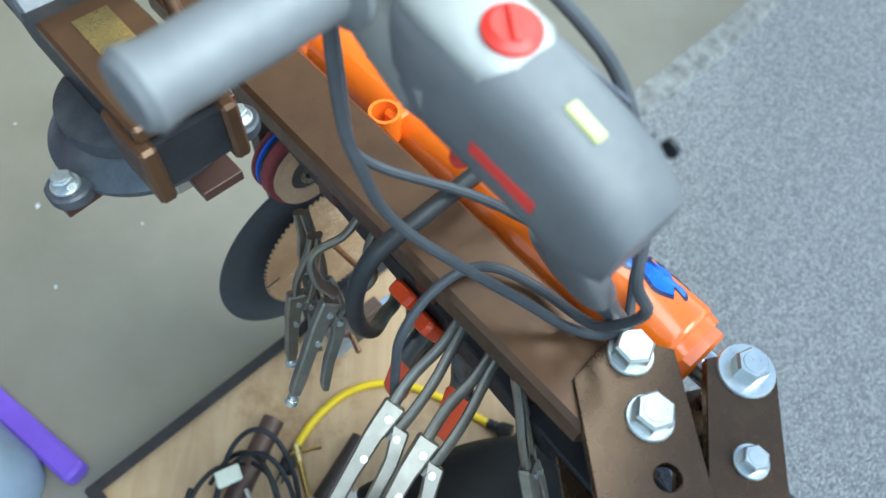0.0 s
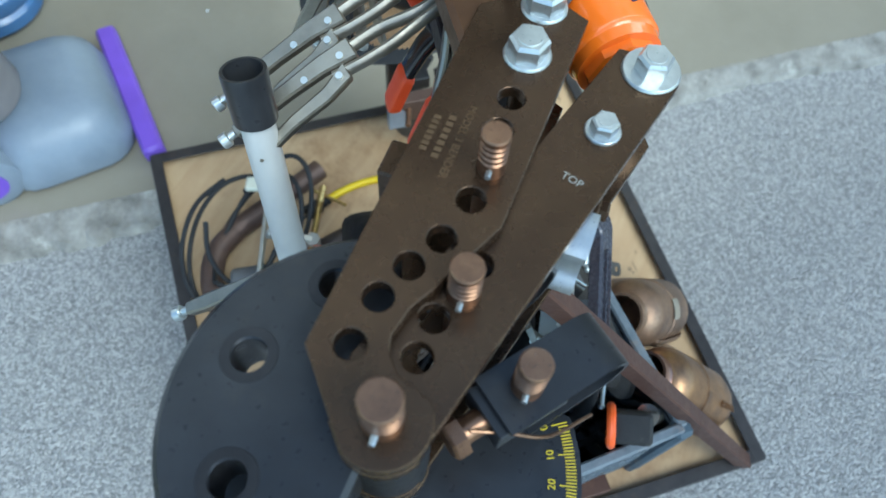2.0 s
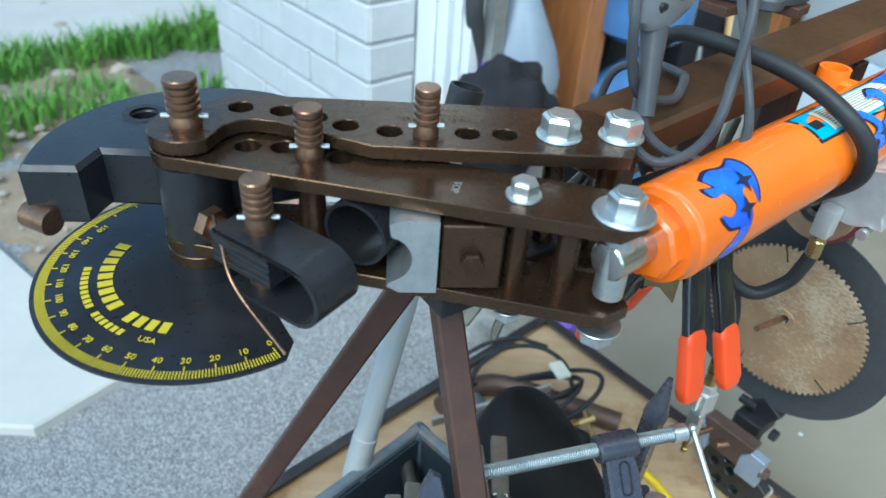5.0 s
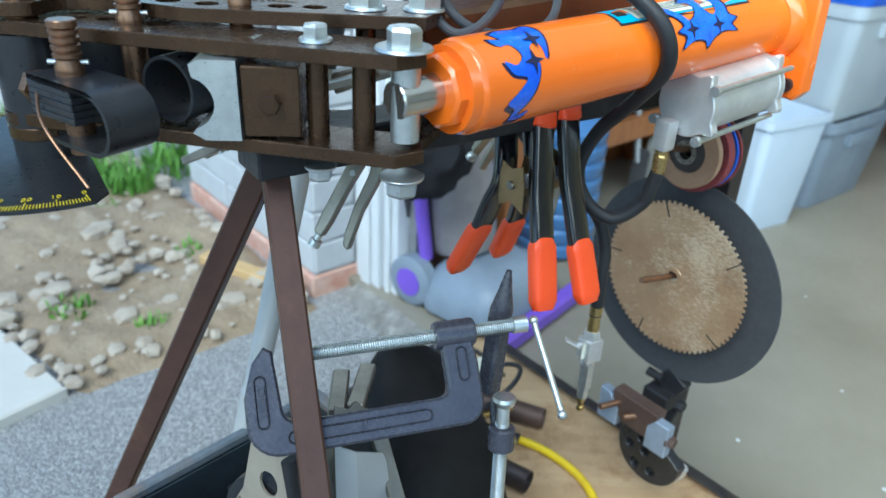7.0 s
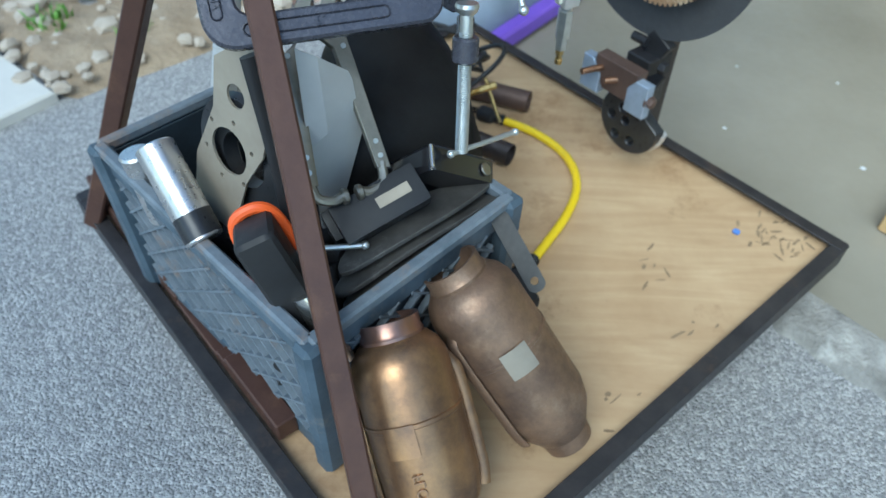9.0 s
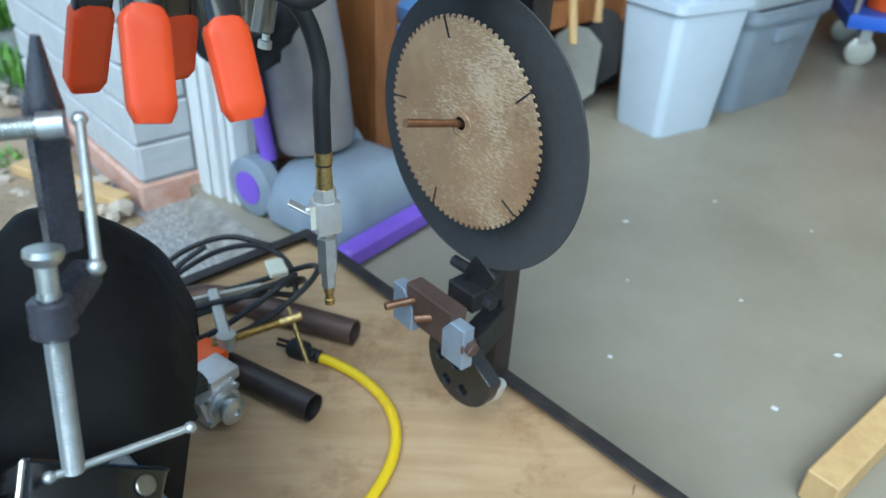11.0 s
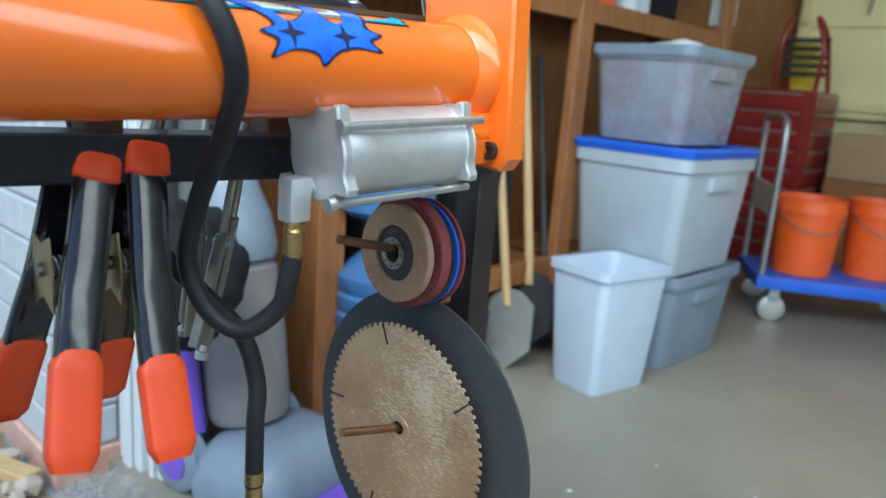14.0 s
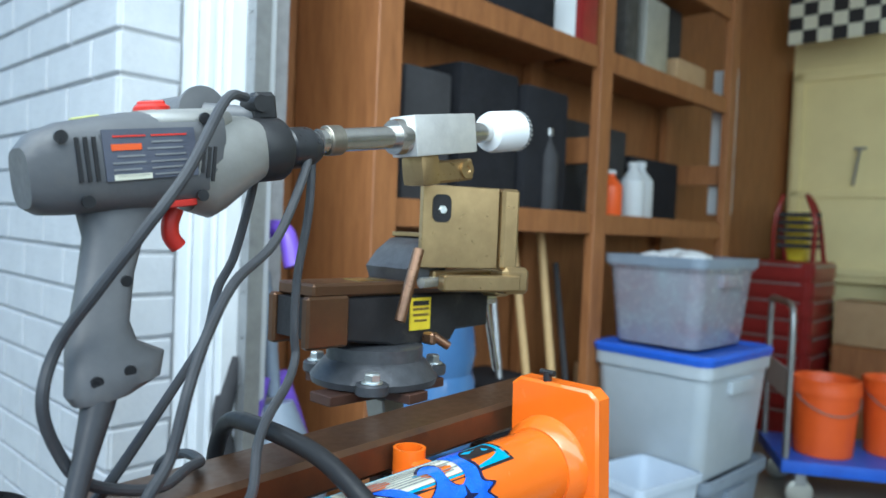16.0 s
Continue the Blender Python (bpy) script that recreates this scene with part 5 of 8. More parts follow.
box(bm, dp(0.171, 0, 0.0435), (0.022, 0.005, 0.006), NM @ Matrix.Rotation(0.6, 3, "Z"), 0.001)
part("speed_selector", bm, REDPLASTIC, drill, "red gear selector knob")
bm = B()
loft(bm, [(0.105, 0.02, 0.02, 0.0372), (0.12, 0.027, 0.015, 0.0392), (0.178, 0.026, 0.015, 0.0392), (0.188, 0.018, 0.02, 0.038)], sq=2.6)
part("gear_cap", bm, DRILLLIGHT, drill, "light grey top cap")
bm = B()
box(bm, dp(0.228, -0.004, 0.0335), (0.022, 0.008, 0.003), NM @ Matrix.Rotation(-0.12, 3, "Y"), 0.001)
part("level_vial", bm, VIAL, shell, "yellow-green level vial")
bm = B()
box(bm, dp(0.212, -0.0309, -0.008), (0.045, 0.0012, 0.008), NM)
part("red_stripe", bm, REDPLASTIC, shell, smooth=0)
g0 = dp(0.208, 0, -0.04)
GE = V3((0.165, 0.639, 1.097))   # end of the grip
GD = (GE - g0) / 0.135
bm = B()
rows = []
for h, w, f0, b0 in ((0.0, 0.029, 0.034, 0.036), (0.02, 0.026, 0.02, 0.028), (0.05, 0.0245, 0.014, 0.028), (0.085, 0.024, 0.014, 0.03), (0.1, 0.025, 0.022, 0.03), (0.112, 0.026, 0.046, 0.028), (0.128, 0.026, 0.044, 0.026), (0.135, 0.021, 0.022, 0.02)):
    ringv = []
    for k in range(20):
        a = 2 * math.pi * k / 20
        c, q = math.cos(a), math.sin(a)
        c, q = math.copysign(abs(c) ** 0.75, c), math.copysign(abs(q) ** 0.75, q)
        ringv.append(bm.verts.new(g0 + GD * h + NS * w * 0.62 * q + ND * (f0 if c > 0 else b0) * c))
    rows.append(ringv)
skin(bm, rows)
part("grip", bm, DRILLGREY, drill)
bm = B()
tg = dp(0.163, 0, -0.062)
hose(bm, [tg + UP * 0.016, tg + UP * 0.004 - ND * 0.004, tg - UP * 0.008 - ND * 0.003, tg - UP * 0.018 + ND * 0.004], 0.0075, 12, 4)
part("trigger", bm, REDPLASTIC, drill, "red trigger")
bm = B()
box(bm, dp(0.165, 0.02, -0.041), (0.026, 0.012, 0.006), NM, 0.001)
part("direction_switch", bm, REDPLASTIC, drill)
for h, f_ in ((0.118, 0.014), (0.12, -0.01), (0.055, 0.004)):
    bm = B()
    o = g0 + GD * h + NS * 0.0155 + ND * f_
    cyl(bm, o - NS * 0.004, o + NS * 0.0012, 0.0045, seg=14)
    part("grip_screw", bm, BLACK, drill)
e0 = g0 + GD * 0.13
bm = B()
lathe(bm, e0, V3((0.163, 0.597, 1.031)), [(0, 0.0125), (0.01, 0.012), (0.05, 0.0085), (0.085, 0.0072)], 20)
part("strain_relief", bm, CORD, drill)
# three strands from the cord guard up to the chuck, and a tail over the beam down to the plug
for pts in ([(0.160, 0.597, 1.031), (0.156, 0.594, 1.016), (0.160, 0.588, 1.004), (0.176, 0.582, 0.996), (0.195, 0.578, 1.004), (0.210, 0.577, 1.022), (0.218, 0.579, 1.045), (0.227, 0.599, 1.066), (0.234, 0.617, 1.111), (0.239, 0.650, 1.145), (0.250, 0.700, 1.183), (0.276, 0.755, 1.218), (0.296, 0.800, 1.285), (0.300, 0.812, 1.325)],
            [(0.160, 0.597, 1.033), (0.167, 0.597, 1.016), (0.184, 0.595, 1.002), (0.203, 0.595, 0.996), (0.235, 0.598, 0.993), (0.262, 0.620, 1.002), (0.275, 0.660, 1.016), (0.274, 0.693, 1.045), (0.278, 0.727, 1.062), (0.288, 0.787, 1.079), (0.292, 0.812, 1.100), (0.290, 0.813, 1.124), (0.291, 0.814, 1.180), (0.300, 0.816, 1.249), (0.301, 0.817, 1.325)],
            [(0.242, 0.769, 1.349), (0.232, 0.729, 1.339), (0.219, 0.657, 1.271), (0.195, 0.629, 1.223), (0.169, 0.617, 1.181), (0.142, 0.618, 1.140), (0.139, 0.602, 1.103), (0.147, 0.610, 1.066), (0.163, 0.626, 1.037), (0.202, 0.658, 1.022), (0.219, 0.691, 1.028), (0.222, 0.719, 1.024), (0.200, 0.752, 1.020), (0.172, 0.776, 1.000), (0.162, 0.782, 0.950), (0.155, 0.785, 0.900), (0.150, 0.787, 0.880)],
            [(0.160, 0.597, 1.031), (0.160, 0.612, 1.019), (0.166, 0.640, 1.023), (0.177, 0.675, 1.045), (0.199, 0.750, 1.095), (0.211, 0.783, 1.126), (0.217, 0.798, 1.168), (0.230, 0.808, 1.201), (0.246, 0.810, 1.273), (0.250, 0.800, 1.310)]):
    bm = B()
    hose(bm, [V3(q) for q in pts], 0.0045, 10, 8)
    part("power_cord", bm, CORD, drill)
bm = B()
box(bm, (0.148, 0.788, 0.868), (0.02, 0.018, 0.03), None, 0.004, 2)
for o in (-0.005, 0.005):
    box(bm, (0.148 + o, 0.788, 0.844), (0.0015, 0.006, 0.018))
part("plug", bm, RUBBER, drill)

drill.matrix_basis = Matrix.Translation((-0.008, 0.003, -0.006)) @ drill.matrix_basis

# ---- cutting discs hung on the post ----
bm = B()
HUB = V3((0.526, 0.894, 0.577))
cyl(bm, V3((0.463, 0.845, 0.594)), V3((0.6, 0.955, 0.555)), 0.0048, seg=14)
rod1 = solid("disc_hook", bm, PIN, "rusty steel rod welded to the post", "hook")
bm = B()
nt_ = 80
outl = []
for k in range(nt_):
    a = 2 * math.pi * k / nt_
    for da, r in ((0.0, 0.1205), (0.009, 0.125), (0.038, 0.1243), (0.047, 0.1205)):
        outl.append((r * math.cos(a + da), r * math.sin(a + da)))
plate(bm, outl, -0.0012, 0.0012, [(0, 0.004, 0.0085)], m=basis(HUB - UP * 0.004, -NN, UP) @ Matrix.Rotation(math.pi, 4, "Y"))
blade = solid("circular_saw_blade", bm, BLADE, "worn tan circular saw blade hung on a rod", "saw blade")
for k in range(5):
    a = radians(72 * k + 74)
    bm = B()
    m_ = basis(HUB - UP * 0.004 - D * 0.0018, -NN, UP)
    c, s_ = math.cos(a), math.sin(a)
    box(bm, m_ @ V3((0.111 * c, 0.111 * s_, 0)), (0.024, 0.0016, 0.0012), m_.to_3x3() @ Matrix.Rotation(a - 0.15, 3, "Z"))
    part("expansion_slot", bm, INK, blade, smooth=0)
bm = B()
lathe(bm, HUB - UP * 0.004 - D * 0.0016, HUB - UP * 0.004 - D, [(0, 0.012), (0, 0.02), (0.0006, 0.0195), (0.0006, 0.012)], 36, closed=True)
part("arbor_ring", bm, BLADE, blade)
bm = B()
AB = V3((0.552, 0.914, 0.552)) - NN * 0.012
lathe(bm, AB - D * 0.0016, AB + D, [(0, 0.0127), (0, 0.174), (0.0032, 0.174), (0.0032, 0.0127)], 96, closed=True)
cutoff = solid("abrasive_cutoff_disc", bm, ABRASIVE, "large dark grey abrasive cut-off disc", "cutting disc")
bm = B()
lathe(bm, AB - D * 0.0022, AB + D, [(0, 0.0127), (0, 0.0185), (0.0004, 0.0185), (0.0004, 0.0127)], 32, closed=True)
part("arbor_bush", bm, NICKEL, cutoff)
FC = V3((0.507, 0.898, 0.778))
bm = B()
cyl(bm, V3((0.451, 0.853, 0.8)), V3((0.6, 0.972, 0.755)), 0.0048, seg=14)
solid("disc_hook", bm, PIN, "rusty steel rod welded to the post", "hook")


def flap_mesh(r0, r1, material):
    """One slanted abrasive flap, lying along x."""
    me = bpy.data.meshes.new("flap")
    bm = B()
    box(bm, ((r0 + r1) / 2, 0, 0), (r1 - r0, 0.0048, 0.0011), Matrix.Rotation(0.38, 3, "X") @ Matrix.Rotation(0.08, 3, "Y"))
    bm.to_mesh(me)
    bm.free()
    me.materials.append(material)
    return me


def flap_disc(c, r0, r1, depth, material, label):
    d = thing("flap_disc", c, label, "sanding disc", "flap discs on the post")
    bm = B()
    lathe(bm, c + D * 0.003, c + D, [(0, 0.011), (-0.001, 0.02), (0.003, r0 * 0.96), (0.003, r1 - 0.002), (depth, r1), (depth + 0.002, r1 - 0.006), (depth + 0.003, 0.011)], 56, closed=True)
    part("backing", bm, FIBRE, d)
    bm = B()
    lathe(bm, c + D * 0.0035, c + D, [(0, r0), (0, r1 - 0.0005), (depth - 0.002, r1 + 0.0006), (depth, r0)], 56, closed=True)
    part("flap_ring", bm, material, d)
    me = flap_mesh(r0, r1, material)
    for k in range(84):
        f = new("flap", me)
        f.parent = d
        f.matrix_basis = basis((0, 0, 0), -NN, UP) @ Matrix.Rotation(2 * math.pi * k / 84, 4, "Z") @ Matrix.Translation((0, 0, 0.0022))
    bm = B()
    lathe(bm, c - D * 0.0005, c + D, [(0, 0.0105), (0, 0.0175), (0.002, 0.0175), (0.002, 0.0105)], 28, closed=True)
    ring_ = part("arbor_ring", bm, NICKEL, d)
    for k in range(8):
        a = 2 * math.pi * k / 8
        o = c - D * 0.0005 + (NN * math.cos(a) + UP * math.sin(a)) * 0.0142
        bm = B()
        cyl(bm, o, o - D * 0.0004, 0.0013, seg=8)
        part("rivet", bm, INK, ring_)
    return d


flap_disc(FC, 0.0305, 0.053, 0.008, FLAP, "tan flap disc on a rusty rod")
flap_disc(FC + D * 0.012, 0.033, 0.0605, 0.014, FLAPRED, "dark red flap disc behind a tan one")
for k, (m_, r_) in enumerate(((BLACK, 0.057), (BLUEPLASTIC, 0.058), (FLAPRED, 0.06))):
    bm = B()
    o = FC + D * (0.034 + 0.007 * k) - UP * 0.003
    lathe(bm, o, o + D, [(0, 0.011), (0, r_), (0.0035, r_), (0.0035, 0.011)], 48, closed=True)
    solid("grinding_disc", bm, m_, "thin grinding disc behind the flap discs", "grinding disc", "thin discs on the post")

# ---- roller die and vee block bolted to the post foot ----
rd = thing("bending_former", (0.53, 0.86, 0.2), "black drilled former with bronze vee block on the post", "former")
FM = basis((0.55, 0.88, 0.232), NN, UP)
bm = B()
out = arc(0, 0, 0.063, 115, 365, 32)
plate(bm, [(x, y) for x, y in out], -0.011, 0.011, [(-0.016, 0.02, 0.0085), (-0.038, -0.004, 0.0085), (-0.006, -0.002, 0.0085), (-0.022, -0.038, 0.0085), (0.012, -0.036, 0.0085)], bevel=0.0015, m=FM)
part("former_disc", bm, BLACK, rd)
bm = B()
hose(bm, [FM @ V3((0.057 * math.cos(radians(a)), 0.057 * math.sin(radians(a)), -0.014)) for a in range(290, 366, 13)], 0.01, 12, 3)
part("groove_lip", bm, CAST, rd)
FT = Matrix((NN, D, UP)).transposed()
vb = V3((0.507, 0.865, 0.329))
bm = B()
plate(bm, [(-0.045, 0.026), (0.045, 0.026), (0.04, -0.03), (-0.022, -0.03), (-0.045, 0.0)], -0.013, 0.013, bevel=0.001, m=basis(vb, NN, UP))
part("vee_block", bm, PIPE, rd, "brown steel vee block")
for sgn in (-1, 1):
    bm = B()
    o = vb + NN * 0.05 * sgn - UP * 0.014 - D * 0.006
    plate(bm, [(-0.02, -0.03), (0.02, -0.03), (0.02, 0.03), (0.0 * sgn + (0.006 if sgn < 0 else -0.006), 0.03), (-0.02, 0.012)] if sgn > 0 else [(-0.02, -0.03), (0.02, -0.03), (0.02, 0.005), (0.0, 0.03), (-0.02, 0.03)], -0.009, 0.009, bevel=0.001, m=basis(o, NN, UP))
    part("jaw_block", bm, ZINCBLUE, rd, "blue zinc jaw block")
bolt(rd, vb + NN * 0.067 - UP * 0.012 - D * 0.004, NN, 0.017, 0.009, 0.013, PIPE)
for o, l in ((V3((0, 0, 0.006)) - NN * 0.03, 0.05), (NN * 0.004 - UP * 0.002, 0.03)):
    bm = B()
    cyl(bm, vb + o - D * 0.01, vb + o - D * l - NN * 0.012, 0.0055, seg=14, ch=0.0006)
    part("pin", bm, PIN, rd)
bm = B()
box(bm, (0.562, 0.91, 0.335), (0.05, 0.06, 0.03), FT, 0.002)
box(bm, (0.57, 0.905, 0.365), (0.045, 0.02, 0.045), FT @ Matrix.Rotation(0.5, 3, "Y"), 0.002)
cyl(bm, V3((0.55, 0.9, 0.372)) - NN * 0.03, V3((0.55, 0.9, 0.372)), 0.008, seg=14)
hexhead(bm, V3((0.56, 0.885, 0.345)) + NN * 0.02, NN, 0.018, 0.012)
part("mounting_block", bm, BLACKPAINT, rd)
bm = B()
beam(bm, (0.556, 0.888, 0.25), (0.6, 0.955, 0.255), 0.03, 0.05, bevel=0.002)
part("mounting_arm", bm, BLACKPAINT, rd)


# ---- spring clamps on the lower beam ----
def strip(pts, w0, t0, wide, per=6, swell=None):
    """A rounded flat bar swept along points: w0 along the wide direction, t0 thick."""
    bm = B()
    path = smooth_path(pts, per)
    n = len(path)
    rings = []
    for i, p in enumerate(path):
        z = (path[min(i + 1, n - 1)] - path[max(i - 1, 0)]).normalized()
        x = (V3(wide) - z * V3(wide).dot(z)).normalized()
        y = z.cross(x)
        q = swell(i / (n - 1)) if swell else 1.0
        row = []
        for k in range(16):
            a = 2 * math.pi * (k + 0.5) / 16
            c, d = math.cos(a), math.sin(a)
            row.append(bm.verts.new(p + x * math.copysign(abs(c) ** 0.45, c) * w0 / 2 * q + y * math.copysign(abs(d) ** 0.45, d) * t0 / 2 * q))
        rings.append(row)
    return skin(bm, rings)


def spring_clamp(arms, wide, pivot, label):
    """Two dipped arms, each (jaw, bend, sleeve top, tip), with bronze cheeks at the pivot."""
    t = thing("spring_clamp", pivot, label, "spring clamp", "spring clamps on the beam")
    cap = lambda u: min(1.0, 0.72 + 2.2 * min(u, 1 - u))
    for jaw, bend, mid, tip in arms:
        jaw, bend, mid, tip = V3(jaw), V3(bend), V3(mid), V3(tip)
        q = jaw.lerp(bend, 0.32)
        part("handle", strip([jaw.lerp(bend, 0.1), q, bend, bend.lerp(mid, 0.55), mid, mid.lerp(tip, 0.4)], 0.0305, 0.0135, wide), GLOSSBLACK, t, "black dipped handle")
        part("grip_sleeve", strip([mid, mid.lerp(tip, 0.5), tip], 0.035, 0.0185, wide, 8, cap), ORANGEGRIP, t, "orange-red dipped grip")
        part("jaw_pad", strip([jaw, jaw.lerp(bend, 0.2), q], 0.0345, 0.0185, wide, 8, cap), ORANGEGRIP, t, "orange-red jaw pad")
    w = V3(wide).normalized()
    x = (V3(arms[1][1]) - V3(arms[0][1]))
    x = (x - w * x.dot(w)).normalized()
    c = V3(pivot)
    for sy in (-1, 1):
        bm = B()
        plate(bm, [(-0.02, -0.03), (0.0, -0.02), (0.02, -0.03), (0.021, 0.0), (0.016, 0.026), (0.0, 0.02), (-0.016, 0.026), (-0.021, 0.0)], -0.0008, 0.0008, m=basis(c + w * sy * 0.0172, x, w.cross(x) * (1 if w.cross(x).z > 0 else -1)))
        part("side_plate", bm, BRONZE, t, "dull bronze side plate")
    bm = B()
    cyl(bm, c - w * 0.0215, c + w * 0.0215, 0.0055, seg=16, ch=0.001)
    part("rivet", bm, NICKEL, t)
    bm = B()
    hose(bm, [c + w * (0.011 * math.cos(0)) * (k / 20 - 0.5) * 2 + (x * math.cos(k * 1.57) + w.cross(x) * math.sin(k * 1.57)) * 0.0085 for k in range(21)], 0.0014, 8, 2)
    part("spring", bm, STEELGREY, t)
    return t


spring_clamp((((0.271, 0.717, 0.893), (0.273, 0.676, 0.808), (0.277, 0.646, 0.756), (0.283, 0.612, 0.679)), ((0.233, 0.762, 0.885), (0.234, 0.712, 0.806), (0.213, 0.713, 0.741), (0.182, 0.732, 0.66))), D, (0.254, 0.694, 0.803), "orange and black spring clamp gripping the lower beam")
spring_clamp((((0.3, 0.735, 0.899), (0.311, 0.705, 0.808), (0.325, 0.675, 0.742), (0.342, 0.649, 0.67)), ((0.264, 0.781, 0.89), (0.272, 0.742, 0.806), (0.26, 0.776, 0.72), (0.242, 0.794, 0.654))), D, (0.292, 0.723, 0.803), "orange and black spring clamp beside its twin on the lower beam")


# ---- locking pliers on the beam ----
def pliers(m, big=False, label="nickel plated locking pliers clamped to the beam"):
    """Jaws at the origin, handles towards -z."""
    t = thing("locking_pliers", Matrix(), label, "pliers", "locking pliers on the beam")
    bm = B()
    if big:
        hose(bm, [V3((0.02, 0, 0.02)), V3((0.028, 0, -0.005)), V3((0.05, 0, -0.03)), V3((0.034, 0, -0.06)), V3((0.008, 0, -0.075))], 0.0075, 10, 5, 0.6)
    else:
        hose(bm, [V3((0.003, 0, 0.012)), V3((0.004, 0, -0.02)), V3((0.01, 0, -0.055)), V3((0.01, 0, -0.08)), V3((0.008, 0, -0.105))], 0.0066, 10, 5, 0.7)
    part("upper_jaw", bm, NICKEL, t)
    bm = B()
    hose(bm, [V3((-0.004, 0, 0.012)), V3((-0.006, 0, -0.02)), V3((-0.028 if big else -0.009, 0, -0.05)), V3((-0.016 if big else -0.009, 0, -0.08)), V3((-0.006, 0, -0.115))], 0.0062, 10, 5, 0.7)
    part("lower_jaw", bm, NICKEL, t)
    bm = B()
    rings = []
    for k, (z, w, x) in enumerate(((-0.085, 0.011, 0.008), (-0.12, 0.009, 0.009), (-0.16, 0.0075, 0.006), (-0.2, 0.0075, 0.002), (-0.222, 0.006, 0.0))):
        rings.append([bm.verts.new((x + a_ * w, b_ * 0.0065, z)) for a_, b_ in ((-1, -1), (1, -1), (1, 1), (-1, 1))])
    skin(bm, rings)
    bmesh.ops.bevel(bm, geom=list(bm.edges), offset=0.002, segments=1, affect="EDGES")
    part("fixed_handle", bm, NICKEL, t)
    bm = B()
    cyl(bm, (0.001, 0, -0.215), (-0.001, 0, -0.232), 0.0042, seg=12)
    cyl(bm, (-0.001, 0, -0.229), (-0.0015, 0, -0.238), 0.0075, seg=16, ch=0.001)
    part("adjusting_screw", bm, ZINC, t)
    bm = B()
    rings = []
    for z, w, x in ((-0.1, 0.009, -0.008), (-0.13, 0.007, -0.018), (-0.17, 0.006, -0.023), (-0.205, 0.0055, -0.032), (-0.215, 0.004, -0.036)):
        rings.append([bm.verts.new((x + a_ * w, b_ * 0.0055, z)) for a_, b_ in ((-1, -1), (1, -1), (1, 1), (-1, 1))])
    skin(bm, rings)
    bmesh.ops.bevel(bm, geom=list(bm.edges), offset=0.0018, segments=1, affect="EDGES")
    part("lever_handle", bm, NICKEL, t)
    for x, z in ((0.006, -0.1), (-0.01, -0.11), (0.004, -0.14)):
        bm = B()
        cyl(bm, (x, -0.0082, z), (x, 0.0082, z), 0.0035, seg=12)
        part("rivet", bm, ZINC, t)
    t.matrix_basis = m
    return t


def aim(p0, p1, spin=0.0):
    """A pose at p0 whose -z runs to p1."""
    return Matrix.Translation(p0) @ frame_to(p1, p0).to_4x4() @ Matrix.Rotation(spin, 4, "Z")


pliers(aim((0.19, 0.728, 0.95), (0.014, 0.872, 0.865), 0.3), label="long nickel locking pliers sticking out from the beam")
pliers(aim((0.16, 0.7, 0.945), (-0.028, 0.845, 0.866), 0.3), label="long nickel locking pliers sticking out from the beam")
pliers(aim((0.3, 0.81, 0.94), (0.201, 0.908, 0.755), 1.1), True, "nickel locking clamp with wide jaws on the beam")
pliers(aim((0.322, 0.872, 0.895), (0.284, 0.925, 0.68), 1.3))
pliers(aim((0.14, 0.676, 0.935), (0.02, 0.638, 0.745), 0.9), label="nickel locking pliers hanging under the beam")
pliers(aim((-0.05, 0.64, 0.865), (-0.125, 0.767, 0.8), 0.2), label="nickel locking pliers gripping the rear block")
pliers(aim((0.352, 0.885, 0.895), (0.318, 0.875, 0.69), -0.4), label="tan nickel locking pliers hanging under the beam")

# ---- leaning pole with a black cap ----
pole = thing("capped_pole", (-0.195, 0.65, -0.03), "grey-white pole with a black end cap", "pole")
p0, p1 = V3((-0.2, 0.644, -0.035)), V3((0.007, 0.81, 0.93))
bm = B()
lathe(bm, p0, p1, [(0, 0.0165), (0.42, 0.0165), (0.421, 0.0185), (0.5, 0.0185), (0.501, 0.0165), ((p1 - p0).length - 0.02, 0.0165)], 28)
part("tube", bm, PVC, pole)
bm = B()
pd_ = (p1 - p0).normalized()
lathe(bm, p1 - pd_ * 0.03, p1 + pd_ * 0.02, [(0, 0.0172), (0, 0.0205), (0.048, 0.0212), (0.052, 0.0205), (0.052, 0.0175), (0.015, 0.0165), (0.014, 0.0)], 32, caps=False)
part("end_cap", bm, BLACK, pole, "glossy black end cap")

# ---- large C-clamp on the leg ----
CX = V3((0.957, 0.29, 0.02)).normalized()
CY = V3((-0.19, 0.6, 0.77))
CY = (CY - CX * CY.dot(CX)).normalized()


